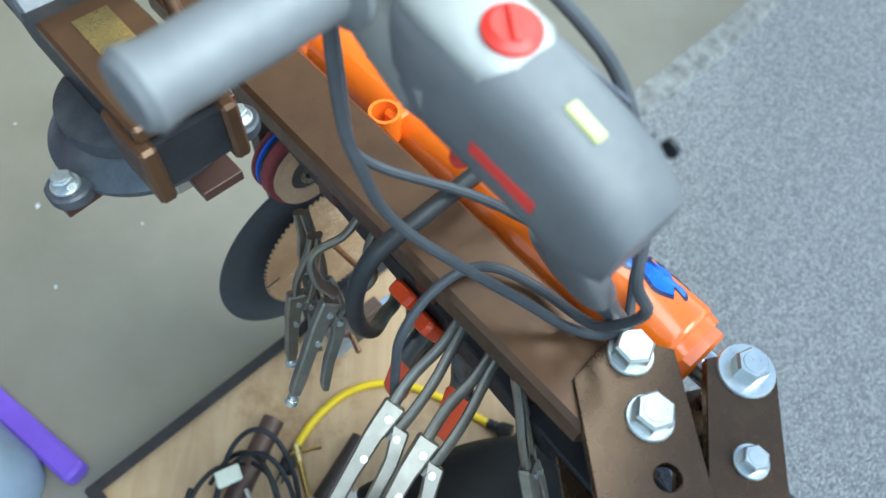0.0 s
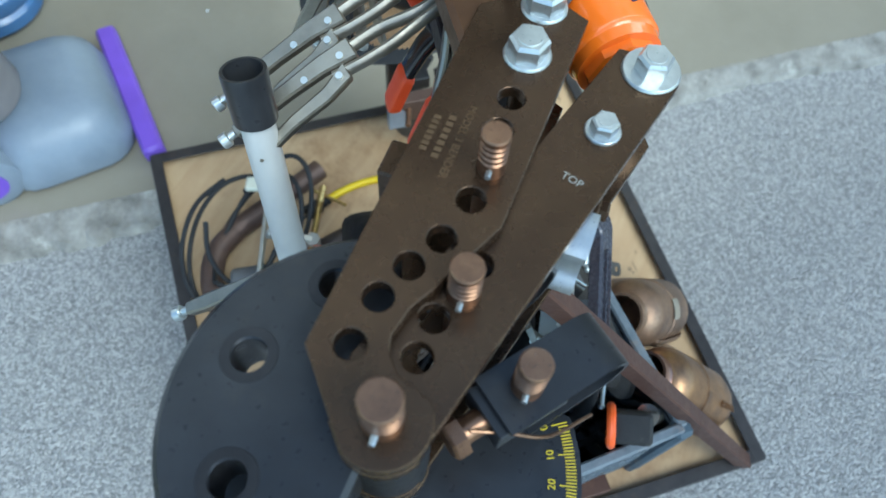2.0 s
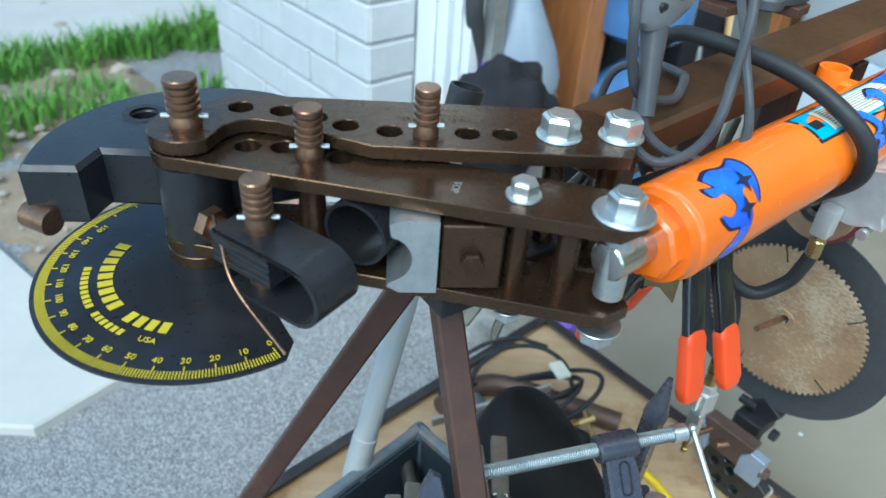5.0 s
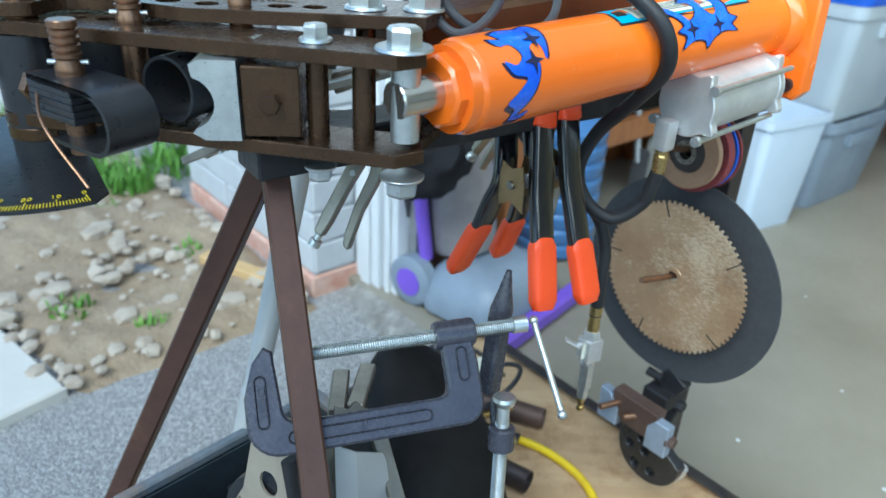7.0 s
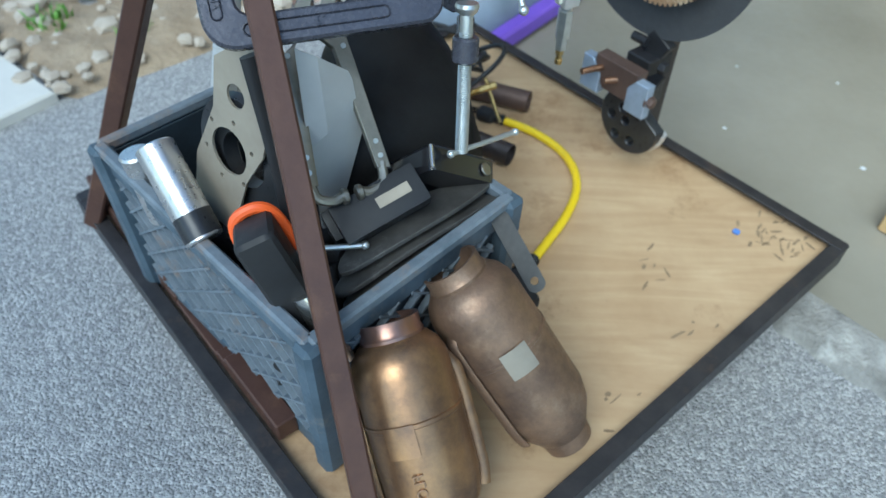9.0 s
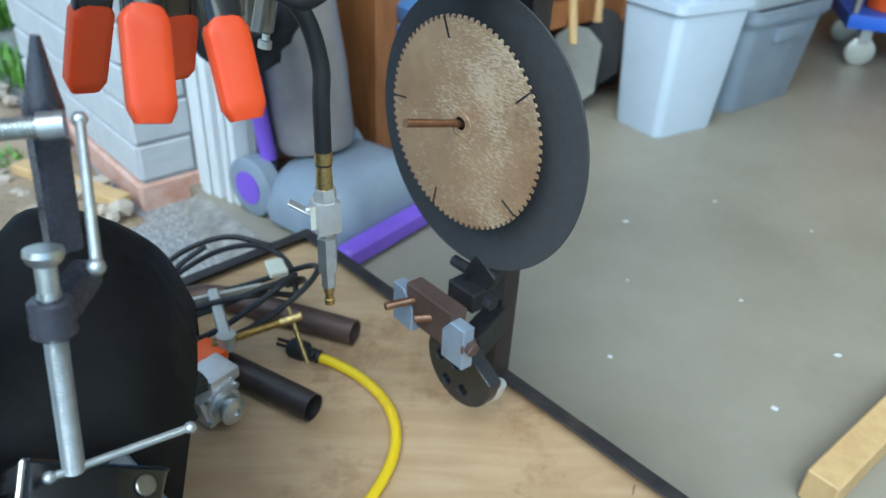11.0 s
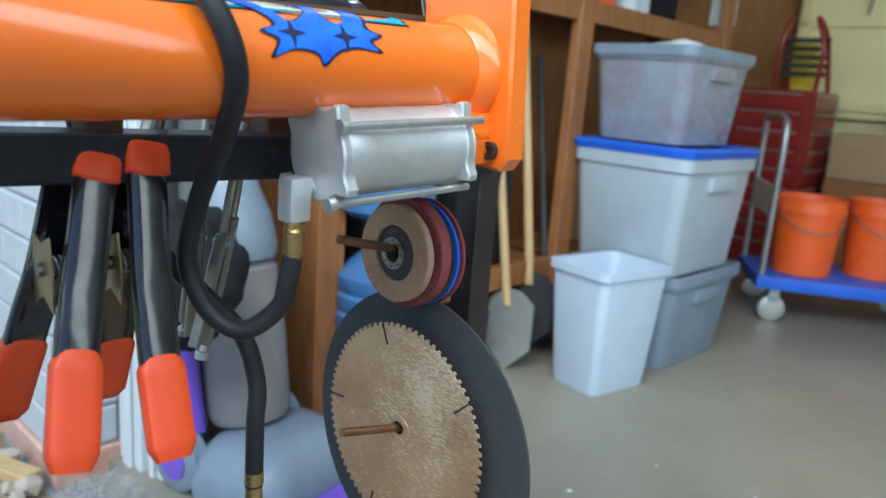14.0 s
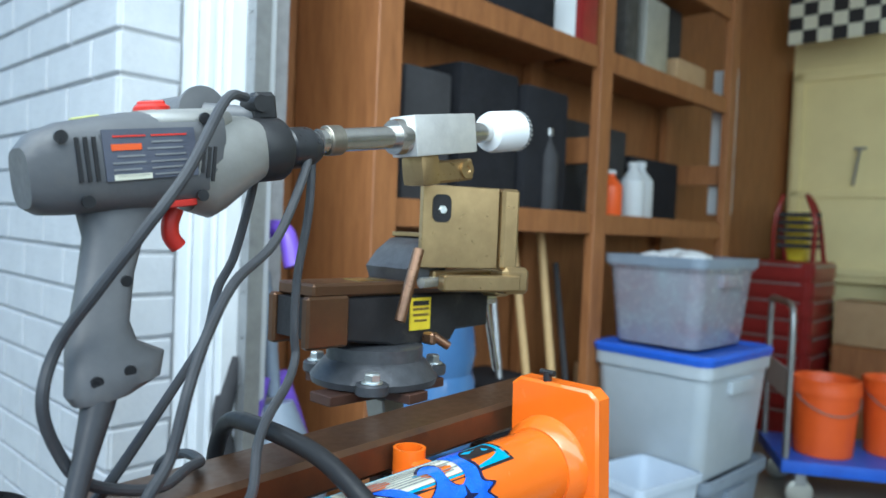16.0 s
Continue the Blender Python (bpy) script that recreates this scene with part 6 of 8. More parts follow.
def c_clamp(o, X, Y, L=0.23, H=0.103, writing=True):
    t = thing("c_clamp", o, "dark enamelled six inch C-clamp round the leg", "clamp")
    m = basis(o, X, Y)
    w = 0.03
    out = [(0.03, 0.0), (L - 0.022, 0.0)] + arc(L - 0.022, 0.022, 0.022, -80, 0, 5) + [(L, H * 0.6), (L - 0.006, H), (L - 0.034, H), (L - 0.034, 0.045)] + arc(L - 0.044, w + 0.01, 0.01, 0, -90, 4) + [(0.05, w)] + arc(0.046, w + 0.012, 0.012, 270, 180, 4) + [(0.03, H * 0.95), (0.022, H), (0.01, H * 0.86), (0.0, H * 0.55)] + arc(0.03, 0.03, 0.03, 180, 260, 5)
    bm = B()
    plate(bm, out, -0.009, 0.009, bevel=0.0025, m=m)
    fr = part("frame", bm, CLAMP, t)
    for cx, cy, a, b in ((L * 0.46, 0.0155, 0.14, 0.013), (0.0155, H * 0.5, 0.012, 0.05), (L - 0.0165, H * 0.58, 0.012, 0.035)):
        for sg in (1,):
            bm = B()
            ro = rect(a, b, min(a, b) * 0.45)
            ri = rect(a - 0.004, b - 0.004, min(a, b) * 0.32)
            va = [bm.verts.new(m @ V3((cx + x, cy + y, 0.0093))) for x, y in ro]
            vb_ = [bm.verts.new(m @ V3((cx + x, cy + y, 0.0118))) for x, y in rect(a - 0.0016, b - 0.0016, min(a, b) * 0.4)]
            vc = [bm.verts.new(m @ V3((cx + x, cy + y, 0.0093))) for x, y in ri]
            n_ = len(va)
            for i in range(n_):
                j = (i + 1) % n_
                bm.faces.new((va[i], va[j], vb_[j], vb_[i]))
                bm.faces.new((vb_[i], vb_[j], vc[j], vc[i]))
            part("web_rib", bm, CLAMP, fr)
    if writing:
        words("6\"", 0.012, m @ Matrix.Translation((L * 0.47, 0.0155, 0.0095)), CLAMP, fr, "lettering", 0.0016)
        words("CHINA", 0.0095, m @ Matrix.Translation((0.0155, H * 0.5, 0.0095)) @ Matrix.Rotation(-math.pi / 2, 4, "Z"), CLAMP, fr, "lettering", 0.0016)
    sy = H - 0.012
    bm = B()
    lathe(bm, m @ V3((L - 0.04, sy, 0)), m @ V3((L, sy, 0)), [(0, 0.013), (0.002, 0.0145), (0.04, 0.0145), (0.042, 0.013)], 24)
    part("screw_boss", bm, CLAMP, t)
    bm = B()
    prof, x = [], 0.0
    while x < L - 0.005:
        prof += [(x, 0.0062), (x + 0.001, 0.0075), (x + 0.002, 0.0062)]
        x += 0.0024
    lathe(bm, m @ V3((0.055, sy, 0)), m @ V3((L, sy, 0)), prof, 18)
    cyl(bm, m @ V3((L + 0.045, sy, 0)), m @ V3((L + 0.06, sy, 0)), 0.009, seg=18)
    part("screw", bm, ZINC, t, "zinc plated screw")
    bm = B()
    lathe(bm, m @ V3((0.048, sy, 0)), m @ V3((0.1, sy, 0)), [(0, 0.011), (0.004, 0.0115), (0.01, 0.008), (0.018, 0.0078)], 20)
    part("swivel_pad", bm, ZINC, t)
    return t, m, sy


cl, CM, csy = c_clamp(V3((-0.012, 0.413, 0.643)) + CX * 0.004 - CY * 0.018, CX, CY)
bm = B()
h0, h1 = V3((0.263, 0.545, 0.708)), V3((0.291, 0.468, 0.648))
cyl(bm, h0, h1, 0.0032, seg=12)
for q in (h0, h1):
    r_ = bmesh.ops.create_icosphere(bm, subdivisions=2, radius=0.0052)
    bmesh.ops.translate(bm, verts=r_["verts"], vec=q)
part("tommy_bar", bm, ZINC, cl)

# ---- milk crate full of scrap on the deck ----
crate = thing("plastic_crate", (0.03, 0.52, 0.13), "slate blue slatted plastic crate full of scrap metal", "crate")
K0, K1, K3 = V3((0.085, 0.25, 0)), V3((-0.236, 0.56, 0)), V3((0.3, 0.481, 0))
K2 = K1 + K3 - K0
KC = (K0 + K2) / 2
KZ0, KZ1 = 0.13, 0.4


def kp(a, b, z):
    """Inside the crate: a from the front corner along the long side, b along the short side, 0 to 1."""
    q = K0.lerp(K1, a) + (K3 - K0) * b
    k = 0.97 + 0.03 * (z - KZ0) / (KZ1 - KZ0)
    q = KC + (q - KC) * k
    return V3((q.x, q.y, z))


for (a0, b0), (a1, b1) in (((0, 0), (1, 0)), ((0, 0), (0, 1)), ((1, 0), (1, 1)), ((0, 1), (1, 1))):
    bm = B()
    beam(bm, kp(a0, b0, KZ1 - 0.008), kp(a1, b1, KZ1 - 0.008), 0.016, 0.016, bevel=0.003)
    side = part("side_rim", bm, CRATEDUST, crate)
    # backing panel coloured dark to paint in the shade behind the slats
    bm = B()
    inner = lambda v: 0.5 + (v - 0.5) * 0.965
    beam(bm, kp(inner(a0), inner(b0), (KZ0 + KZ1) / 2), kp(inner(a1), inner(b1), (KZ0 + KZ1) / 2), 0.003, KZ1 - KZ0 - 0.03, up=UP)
    part("side_panel", bm, CRATESHADE, side)
    bm = B()
    beam(bm, kp(a0, b0, KZ1 - 0.031), kp(a1, b1, KZ1 - 0.031), 0.005, 0.03)
    part("upper_band", bm, CRATE, side)
    bm = B()
    beam(bm, kp(a0, b0, KZ0 + 0.018), kp(a1, b1, KZ0 + 0.018), 0.006, 0.036, bevel=0.002)
    part("lower_band", bm, CRATE, side)
    p_ = lambda x, z: kp(a0 + (a1 - a0) * x / L_, b0 + (b1 - b0) * x / L_, z)
    L_ = (kp(a1, b1, 0.3) - kp(a0, b0, 0.3)).length
    x0, x1, z0, z1 = 0.022, L_ - 0.022, KZ0 + 0.034, KZ1 - 0.044
    for sg in (-1, 1):
        x = x0 - (z1 - z0) * 1.2
        while x < x1:
            # clip a slanted line to the open field of the wall
            f = lambda h: (x + 1.2 * h) if sg > 0 else (x + 1.2 * (z1 - z0 - h))
            lo = [h for h in (i_ * (z1 - z0) / 60 for i_ in range(61)) if x0 <= f(h) <= x1]
            if len(lo) > 6:
                bm = B()
                beam(bm, p_(f(lo[0]), z0 + lo[0]), p_(f(lo[-1]), z0 + lo[-1]), 0.009, 0.0034, up=UP)
                part("slat", bm, CRATEDUST, side)
            x += 0.05
for a, b in ((0, 0), (1, 0), (1, 1), (0, 1)):
    bm = B()
    beam(bm, kp(a, b, KZ0), kp(a, b, KZ1 - 0.005), 0.03, 0.03, up=K1 - K0, bevel=0.006)
    part("corner_post", bm, CRATE, crate)
bm = B()
plate(bm, [tuple(kp(a, b, 0)[:2]) for a, b in ((0, 0), (1, 0), (1, 1), (0, 1))], KZ0 - 0.002, KZ0 + 0.006)
part("bottom", bm, CRATE, crate)
bm = B()
rng = random.Random(12)
for k in range(190):
    o = kp(rng.uniform(0.06, 0.94), rng.uniform(0.08, 0.92), rng.uniform(0.15, 0.33))
    d_ = V3((rng.uniform(-1, 1), rng.uniform(-1, 1), rng.uniform(-0.6, 0.6))).normalized()
    if k % 3:
        cyl(bm, o - d_ * rng.uniform(0.02, 0.06), o + d_ * rng.uniform(0.02, 0.06), rng.uniform(0.004, 0.016), seg=12)
    else:
        box(bm, o, (rng.uniform(0.02, 0.08), rng.uniform(0.02, 0.06), rng.uniform(0.004, 0.03)), frame_to((0, 0, 0), d_), 0.002)
tagged(solid("scrap_heap", bm, DUSTBLACK, "dark jumbled scrap metal at the bottom of the crate", "scrap"), kind="stuff")

can = thing("metal_can", (-0.08, 0.43, 0.42), "brushed silver canister leaning in the crate", "canister")
c0_, c1_ = V3((-0.118, 0.47, 0.468)), V3((-0.035, 0.37, 0.36))
bm = B()
lathe(bm, c0_, c1_, [(0, 0.021), (0.002, 0.023), (0.122, 0.023), (0.124, 0.021)], 36)
part("shell", bm, SILVERPAINT, can)
bm = B()
d_ = (c1_ - c0_).normalized()
lathe(bm, c0_ + d_ * 0.09, c1_, [(0, 0.0234), (0.03, 0.0234)], 36)
part("black_band", bm, BLACK, can)
bm = B()
lathe(bm, V3((-0.165, 0.51, 0.425)), V3((-0.15, 0.5, 0.33)), [(0, 0.019), (0.003, 0.021), (0.006, 0.02), (0.1, 0.02)], 28)
solid("tin_can", bm, SILVERPAINT, "small round tin with a shiny lid in the crate", "tin")

gk = thing("gasket_plate", (-0.03, 0.47, 0.45), "thin grey metal gasket plate standing in the crate", "gasket")
bm = B()
out = [(-0.04, -0.12), (0.03, -0.11), (0.035, -0.02), (0.05, 0.03), (0.045, 0.1), (0.025, 0.15), (-0.005, 0.16), (-0.02, 0.13), (-0.045, 0.1), (-0.035, 0.04), (-0.05, -0.04)]
hl = [(0.0, 0.0, 0.029), (-0.005, 0.075, 0.014)] + [(0.04 * math.cos(a), 0.041 * math.sin(a), 0.003) for a in (0.6, 1.6, 2.6, 3.6, 4.6, 5.6)]
plate(bm, [(x, y) for x, y in out], -0.0015, 0.0015, hl, m=basis((-0.025, 0.455, 0.475), V3((0.72, -0.6, -0.25)), V3((0.25, 0.05, 1))))
part("sheet", bm, TAG, gk)
bm = B()
m_ = basis((0.0, 0.47, 0.46), V3((0.72, -0.6, -0.25)), V3((0.1, 0.1, 1)))
lathe(bm, m_ @ V3((0, 0, 0.02)), m_ @ V3((0, 0, -0.03)), [(0, 0.035), (0, 0.075), (0.012, 0.078), (0.02, 0.07), (0.02, 0.035)], 40, closed=True)
solid("black_flange", bm, BLACK, "black round stamped flange in the crate", "flange")
bm = B()
hose(bm, [V3((0.03, 0.42, 0.62)), V3((0.045, 0.4, 0.5)), V3((0.05, 0.39, 0.38)), V3((0.03, 0.4, 0.32))], 0.012, 14, 6, 0.5)
solid("rubber_moulding", bm, RUBBER, "black rubber moulding standing in the crate", "moulding")

dev = thing("tool_case", (0.05, 0.3, 0.38), "black plastic tool case with an orange rim", "tool case")
o = V3((0.045, 0.325, 0.42))
tm = frame_to((0, 0, 0), (-0.35, 0.1, 0.9)) @ Matrix.Rotation(0.6, 3, "Z")
bm = B()
box(bm, o, (0.055, 0.045, 0.12), tm, 0.012, 3)
part("case", bm, DUSTBLACK, dev)
bm = B()
pts = [o + tm @ V3((-0.028, y, z)) for y, z in ((-0.024, -0.06), (-0.026, 0.0), (-0.024, 0.045), (-0.012, 0.063), (0.012, 0.063), (0.024, 0.045), (0.026, 0.0))]
hose(bm, pts, 0.0065, 10, 5)
part("rim", bm, BUCKET, dev, "orange rim")
bm = B()
lathe(bm, V3((0.075, 0.305, 0.408)), V3((0.1, 0.285, 0.36)), [(0, 0.012), (0, 0.0165), (0.045, 0.0165), (0.05, 0.013), (0.09, 0.013)], 24)
solid("socket", bm, CHROME, "chrome socket lying in the crate", "socket")

bm = B()
S = [[V3((0.065, 0.453, 0.609)), V3((0.086, 0.454, 0.600)), V3((0.108, 0.504, 0.553))], [V3((0.066, 0.448, 0.486)), V3((0.086, 0.465, 0.497)), V3((0.127, 0.505, 0.500))], [V3((0.069, 0.448, 0.363)), V3((0.072, 0.457, 0.357)), V3((0.090, 0.482, 0.374))]]
for i in range(2):
    for j in range(2):
        vs = [bm.verts.new(q) for q in (S[i][j], S[i][j + 1], S[i + 1][j + 1], S[i + 1][j])]
        bm.faces.new(vs)
bmesh.ops.remove_doubles(bm, verts=bm.verts, dist=1e-5)
bmesh.ops.solidify(bm, geom=bm.faces, thickness=0.0015)
solid("bent_sheet", bm, PVC, "bent galvanised sheet standing in the crate", "sheet", smooth=15)

# big black folded housing: lofted from the left flank over the top to the right end
ribs = [[(0.045, 0.52, 0.28), (0.05, 0.53, 0.38), (0.045, 0.62, 0.43), (0.045, 0.72, 0.45), (0.045, 0.8, 0.3)],
        [(0.08, 0.5, 0.3), (0.1, 0.505, 0.432), (0.092, 0.63, 0.487), (0.085, 0.752, 0.518), (0.075, 0.815, 0.3)],
        [(0.15, 0.51, 0.3), (0.17, 0.527, 0.432), (0.165, 0.66, 0.495), (0.13, 0.79, 0.502), (0.115, 0.845, 0.3)],
        [(0.225, 0.54, 0.3), (0.243, 0.57, 0.412), (0.228, 0.69, 0.46), (0.178, 0.84, 0.43), (0.175, 0.862, 0.3)],
        [(0.25, 0.56, 0.24), (0.27, 0.595, 0.36), (0.252, 0.7, 0.37), (0.206, 0.85, 0.345), (0.2, 0.862, 0.28)]]
across = [smooth_path([r[k] for r in ribs], 5) for k in range(5)]
rows = [smooth_path([a[i] for a in across], 6) for i in range(len(across[0]))]
bm = B()
grid = [[bm.verts.new(q) for q in r] for r in rows]
for ra_, rb_ in zip(grid, grid[1:]):
    for k in range(len(ra_) - 1):
        bm.faces.new((ra_[k], ra_[k + 1], rb_[k + 1], rb_[k]))
bmesh.ops.solidify(bm, geom=bm.faces, thickness=0.004)
housing = solid("black_housing", bm, DUSTBLACK, "large dusty black curved metal housing in the crate", "housing", smooth=50)
bm = B()
cyl(bm, (0.222, 0.575, 0.402), (0.224, 0.569, 0.404), 0.009, seg=18, ch=0.001)
part("rivet", bm, BLACKPAINT, housing)

pan = thing("black_tray", (0.21, 0.5, 0.42), "glossy black metal tray with worn bright edges", "tray")
m_ = basis((0.211, 0.503, 0.406), V3((0.08, 0.048, -0.062)), V3((-0.074, 0.019, -0.051)))
bm = B()
rings = []
for w_, d_, h in ((0.108, 0.088, -0.015), (0.113, 0.093, 0.012), (0.117, 0.097, 0.0135), (0.115, 0.095, 0.015), (0.107, 0.087, 0.013), (0.102, 0.082, -0.012)):
    rings.append([bm.verts.new(m_ @ V3((x, y, h))) for x, y in rect(w_, d_, 0.007, 3)])
skin(bm, rings)
part("shell", bm, GLOSSBLACK, pan)
bm = B()
beam(bm, m_ @ V3((-0.0545, -0.0445, -0.014)), m_ @ V3((-0.056, -0.046, 0.0145)), 0.005, 0.005, bevel=0.0016)
part("worn_corner", bm, CHROME, pan)
bm = B()
cyl(bm, m_ @ V3((0.036, -0.046, 0.0)), m_ @ V3((0.036, -0.049, 0.0)), 0.0085, seg=20, ch=0.001)
part("screw_head", bm, NICKEL, pan)
br = thing("black_bracket", (0.15, 0.43, 0.4), "black moulded bracket with a silver label", "bracket")
m_ = basis((0.145, 0.425, 0.425), V3((0.8, 0.45, 0.25)), V3((-0.4, 0.7, 0.5)))
bm = B()
box(bm, m_ @ V3((0, 0, 0)), (0.11, 0.05, 0.03), m_.to_3x3(), 0.006, 2)
box(bm, m_ @ V3((-0.04, 0.01, -0.03)), (0.05, 0.04, 0.04), m_.to_3x3(), 0.006, 2)
part("moulding", bm, RUBBER, br)
bm = B()
box(bm, m_ @ V3((0.018, 0.0, 0.0155)), (0.042, 0.013, 0.001), m_.to_3x3())
part("silver_label", bm, TAG, br)
for k, (lift, mt, r0) in enumerate(((0.0, GREYSHEET, 0.122), (0.014, GREYSHEET, 0.13), (0.027, GREYSHEET, 0.118))):
    bm = B()
    m_ = basis(V3((0.197 - 0.006 * k, 0.412 + 0.012 * k, 0.372 + lift)), V3((0.74, 0.67, 0.05)), V3((-0.35, 0.75, -0.38 + 0.1 * k)))
    out = [(r0 * math.cos(a) * (1 + 0.03 * math.sin(3 * a + k)), 0.03 * math.sin(a) * (1 + 0.1 * math.cos(2 * a + k))) for a in [2 * math.pi * i / 36 for i in range(36)]]
    plate(bm, out, -0.003, 0.003, bevel=0.001, m=m_)
    for w in bm.verts:
        l = m_.inverted() @ w.co
        w.co = m_ @ (l + V3((0, 0, -0.9 * l.x * l.x)))
    solid("sheet_cover", bm, mt, "dirty grey bent sheet metal cover on the crate", "cover", "sheet covers in the crate")
bm = B()
plate(bm, rect(0.024, 0.115, 0.01), -0.0015, 0.0015, [(0, -0.043, 0.0055)], m=basis((0.312, 0.435, 0.345), V3((0.75, 0.35, 0.3)), V3((-0.25, 0.75, 0.9))))
solid("steel_tab", bm, GREYSHEET, "flat galvanised steel tab with a hole", "bracket")

# upright clamp screw with tommy bar
fs = thing("bar_clamp_screw", (0.237, 0.48, 0.46), "zinc plated clamp screw standing in the crate", "clamp")
t0, t1 = V3((0.237, 0.512, 0.632)), V3((0.237, 0.474, 0.468))
bm = B()
L_ = (t1 - t0).length
prof = [(0, 0.0), (0, 0.012), (0.004, 0.013), (0.009, 0.011), (0.012, 0.007), (0.03, 0.007)]
x = 0.03
while x < L_:
    prof += [(x, 0.0066), (x + 0.001, 0.0078), (x + 0.002, 0.0066)]
    x += 0.0024
lathe(bm, t0, t1, prof, 18)
part("screw", bm, ZINC, fs)
bm = B()
d_ = (t1 - t0).normalized()
cyl(bm, t0 + d_ * 0.035, t0 + d_ * 0.062, 0.0145, seg=24, ch=0.002)
box(bm, t0 + d_ * 0.05 + V3((0.0, 0.03, 0)), (0.02, 0.06, 0.022), None, 0.003)
beam(bm, (0.224, 0.56, 0.6), (0.23, 0.566, 0.7), 0.02, 0.022, bevel=0.003)
lathe(bm, V3((0.23, 0.566, 0.698)), V3((0.236, 0.57, 0.76)), [(0, 0.013), (0.008, 0.013), (0.03, 0.008), (0.055, 0.003)], 12)
part("threaded_collar", bm, CLAMP, fs)
bm = B()
cyl(bm, t1 + V3((-0.012, -0.01, 0.004)), V3((0.303, 0.528, 0.458)), 0.0032, seg=12)
for q in (V3((0.303, 0.528, 0.458)), t1 + V3((-0.012, -0.01, 0.004))):
    r_ = bmesh.ops.create_icosphere(bm, subdivisions=2, radius=0.005)
    bmesh.ops.translate(bm, verts=r_["verts"], vec=q)
part("tommy_bar", bm, ZINC, fs)


def jaw_clamp(top, low, side, gap, tail, label):
    """A locking clamp standing on its jaws: flat arms down, handles up."""
    t = thing("locking_clamp", low, label, "clamp", "locking clamps in the crate")
    z = (V3(top) - V3(low)).normalized()
    x = V3(side)
    x = (x - z * x.dot(z)).normalized()
    m = Matrix((x, z.cross(x), z)).transposed().to_4x4()
    m.translation = V3(low)
    L = (V3(top) - V3(low)).length
    for sg in (-1, 1):
        bm = B()
        g = sg * gap / 2
        outl = [(g * 1.1 - 0.008, 0.004), (g * 1.1 + 0.008, 0.0), (g * 0.75 + 0.009, L * 0.9), (g * 0.3, L * 1.05), (g * 0.3 - sg * 0.014, L), (g * 0.75 - 0.009, L * 0.85)]
        plate(bm, outl, -0.005, 0.005, bevel=0.001, m=m @ basis((0, 0, 0), (1, 0, 0), (0, 0, 1)))
        a_ = part("jaw_arm", bm, NICKEL, t)
        bm = B()
        hose(bm, [m @ V3((g * 1.1, 0, 0.01)), m @ V3((g * 1.0, 0, -0.012)), m @ V3((g * 0.6, 0, -0.02)), m @ V3((g * 0.3, 0, -0.018))], 0.006, 10, 5)
        part("jaw_hook", bm, NICKEL, t)
        bm = B()
        cyl(bm, m @ V3((g * 0.32, 0, -0.018)), m @ V3((g * 0.12, 0, -0.018)), 0.0095, seg=18, ch=0.002)
        part("swivel_pad", bm, NICKEL, t)
        for h in (0.1, 0.2, 0.85):
            bm = B()
            p_ = V3((g * (1.1 - 0.35 * h), 0, L * h))
            cyl(bm, m @ (p_ + V3((0, -0.0068, 0))), m @ (p_ + V3((0, 0.0068, 0))), 0.003, seg=12)
            part("rivet", bm, ZINC, a_)
    for sg, nm in ((-1, "fixed_handle"), (1, "lever_handle")):
        bm = B()
        beam(bm, m @ V3((sg * gap * 0.14, 0, L)), V3(tail) + x * sg * gap * 0.22, 0.012, 0.02, up=x, bevel=0.002)
        part(nm, bm, NICKEL, t)
    return t


jaw_clamp((0.066, 0.526, 0.59), (0.11, 0.43, 0.46), (0.9, 0.3, -0.3), 0.08, (0.064, 0.62, 0.575), "nickel locking clamp standing on its jaws in the crate")
jaw_clamp((-0.03, 0.53, 0.49), (0.01, 0.48, 0.39), D, 0.07, (-0.035, 0.6, 0.5), "nickel locking clamp leaning back in the crate")
bm = B()
cyl(bm, (0.06, 0.37, 0.405), (0.13, 0.385, 0.4), 0.0035, seg=12)
for q in ((0.06, 0.37, 0.405), (0.13, 0.385, 0.4)):
    r_ = bmesh.ops.create_icosphere(bm, subdivisions=2, radius=0.0055)
    bmesh.ops.translate(bm, verts=r_["verts"], vec=q)
solid("steel_bar", bm, ZINC, "short zinc plated tommy bar in the crate", "bar")


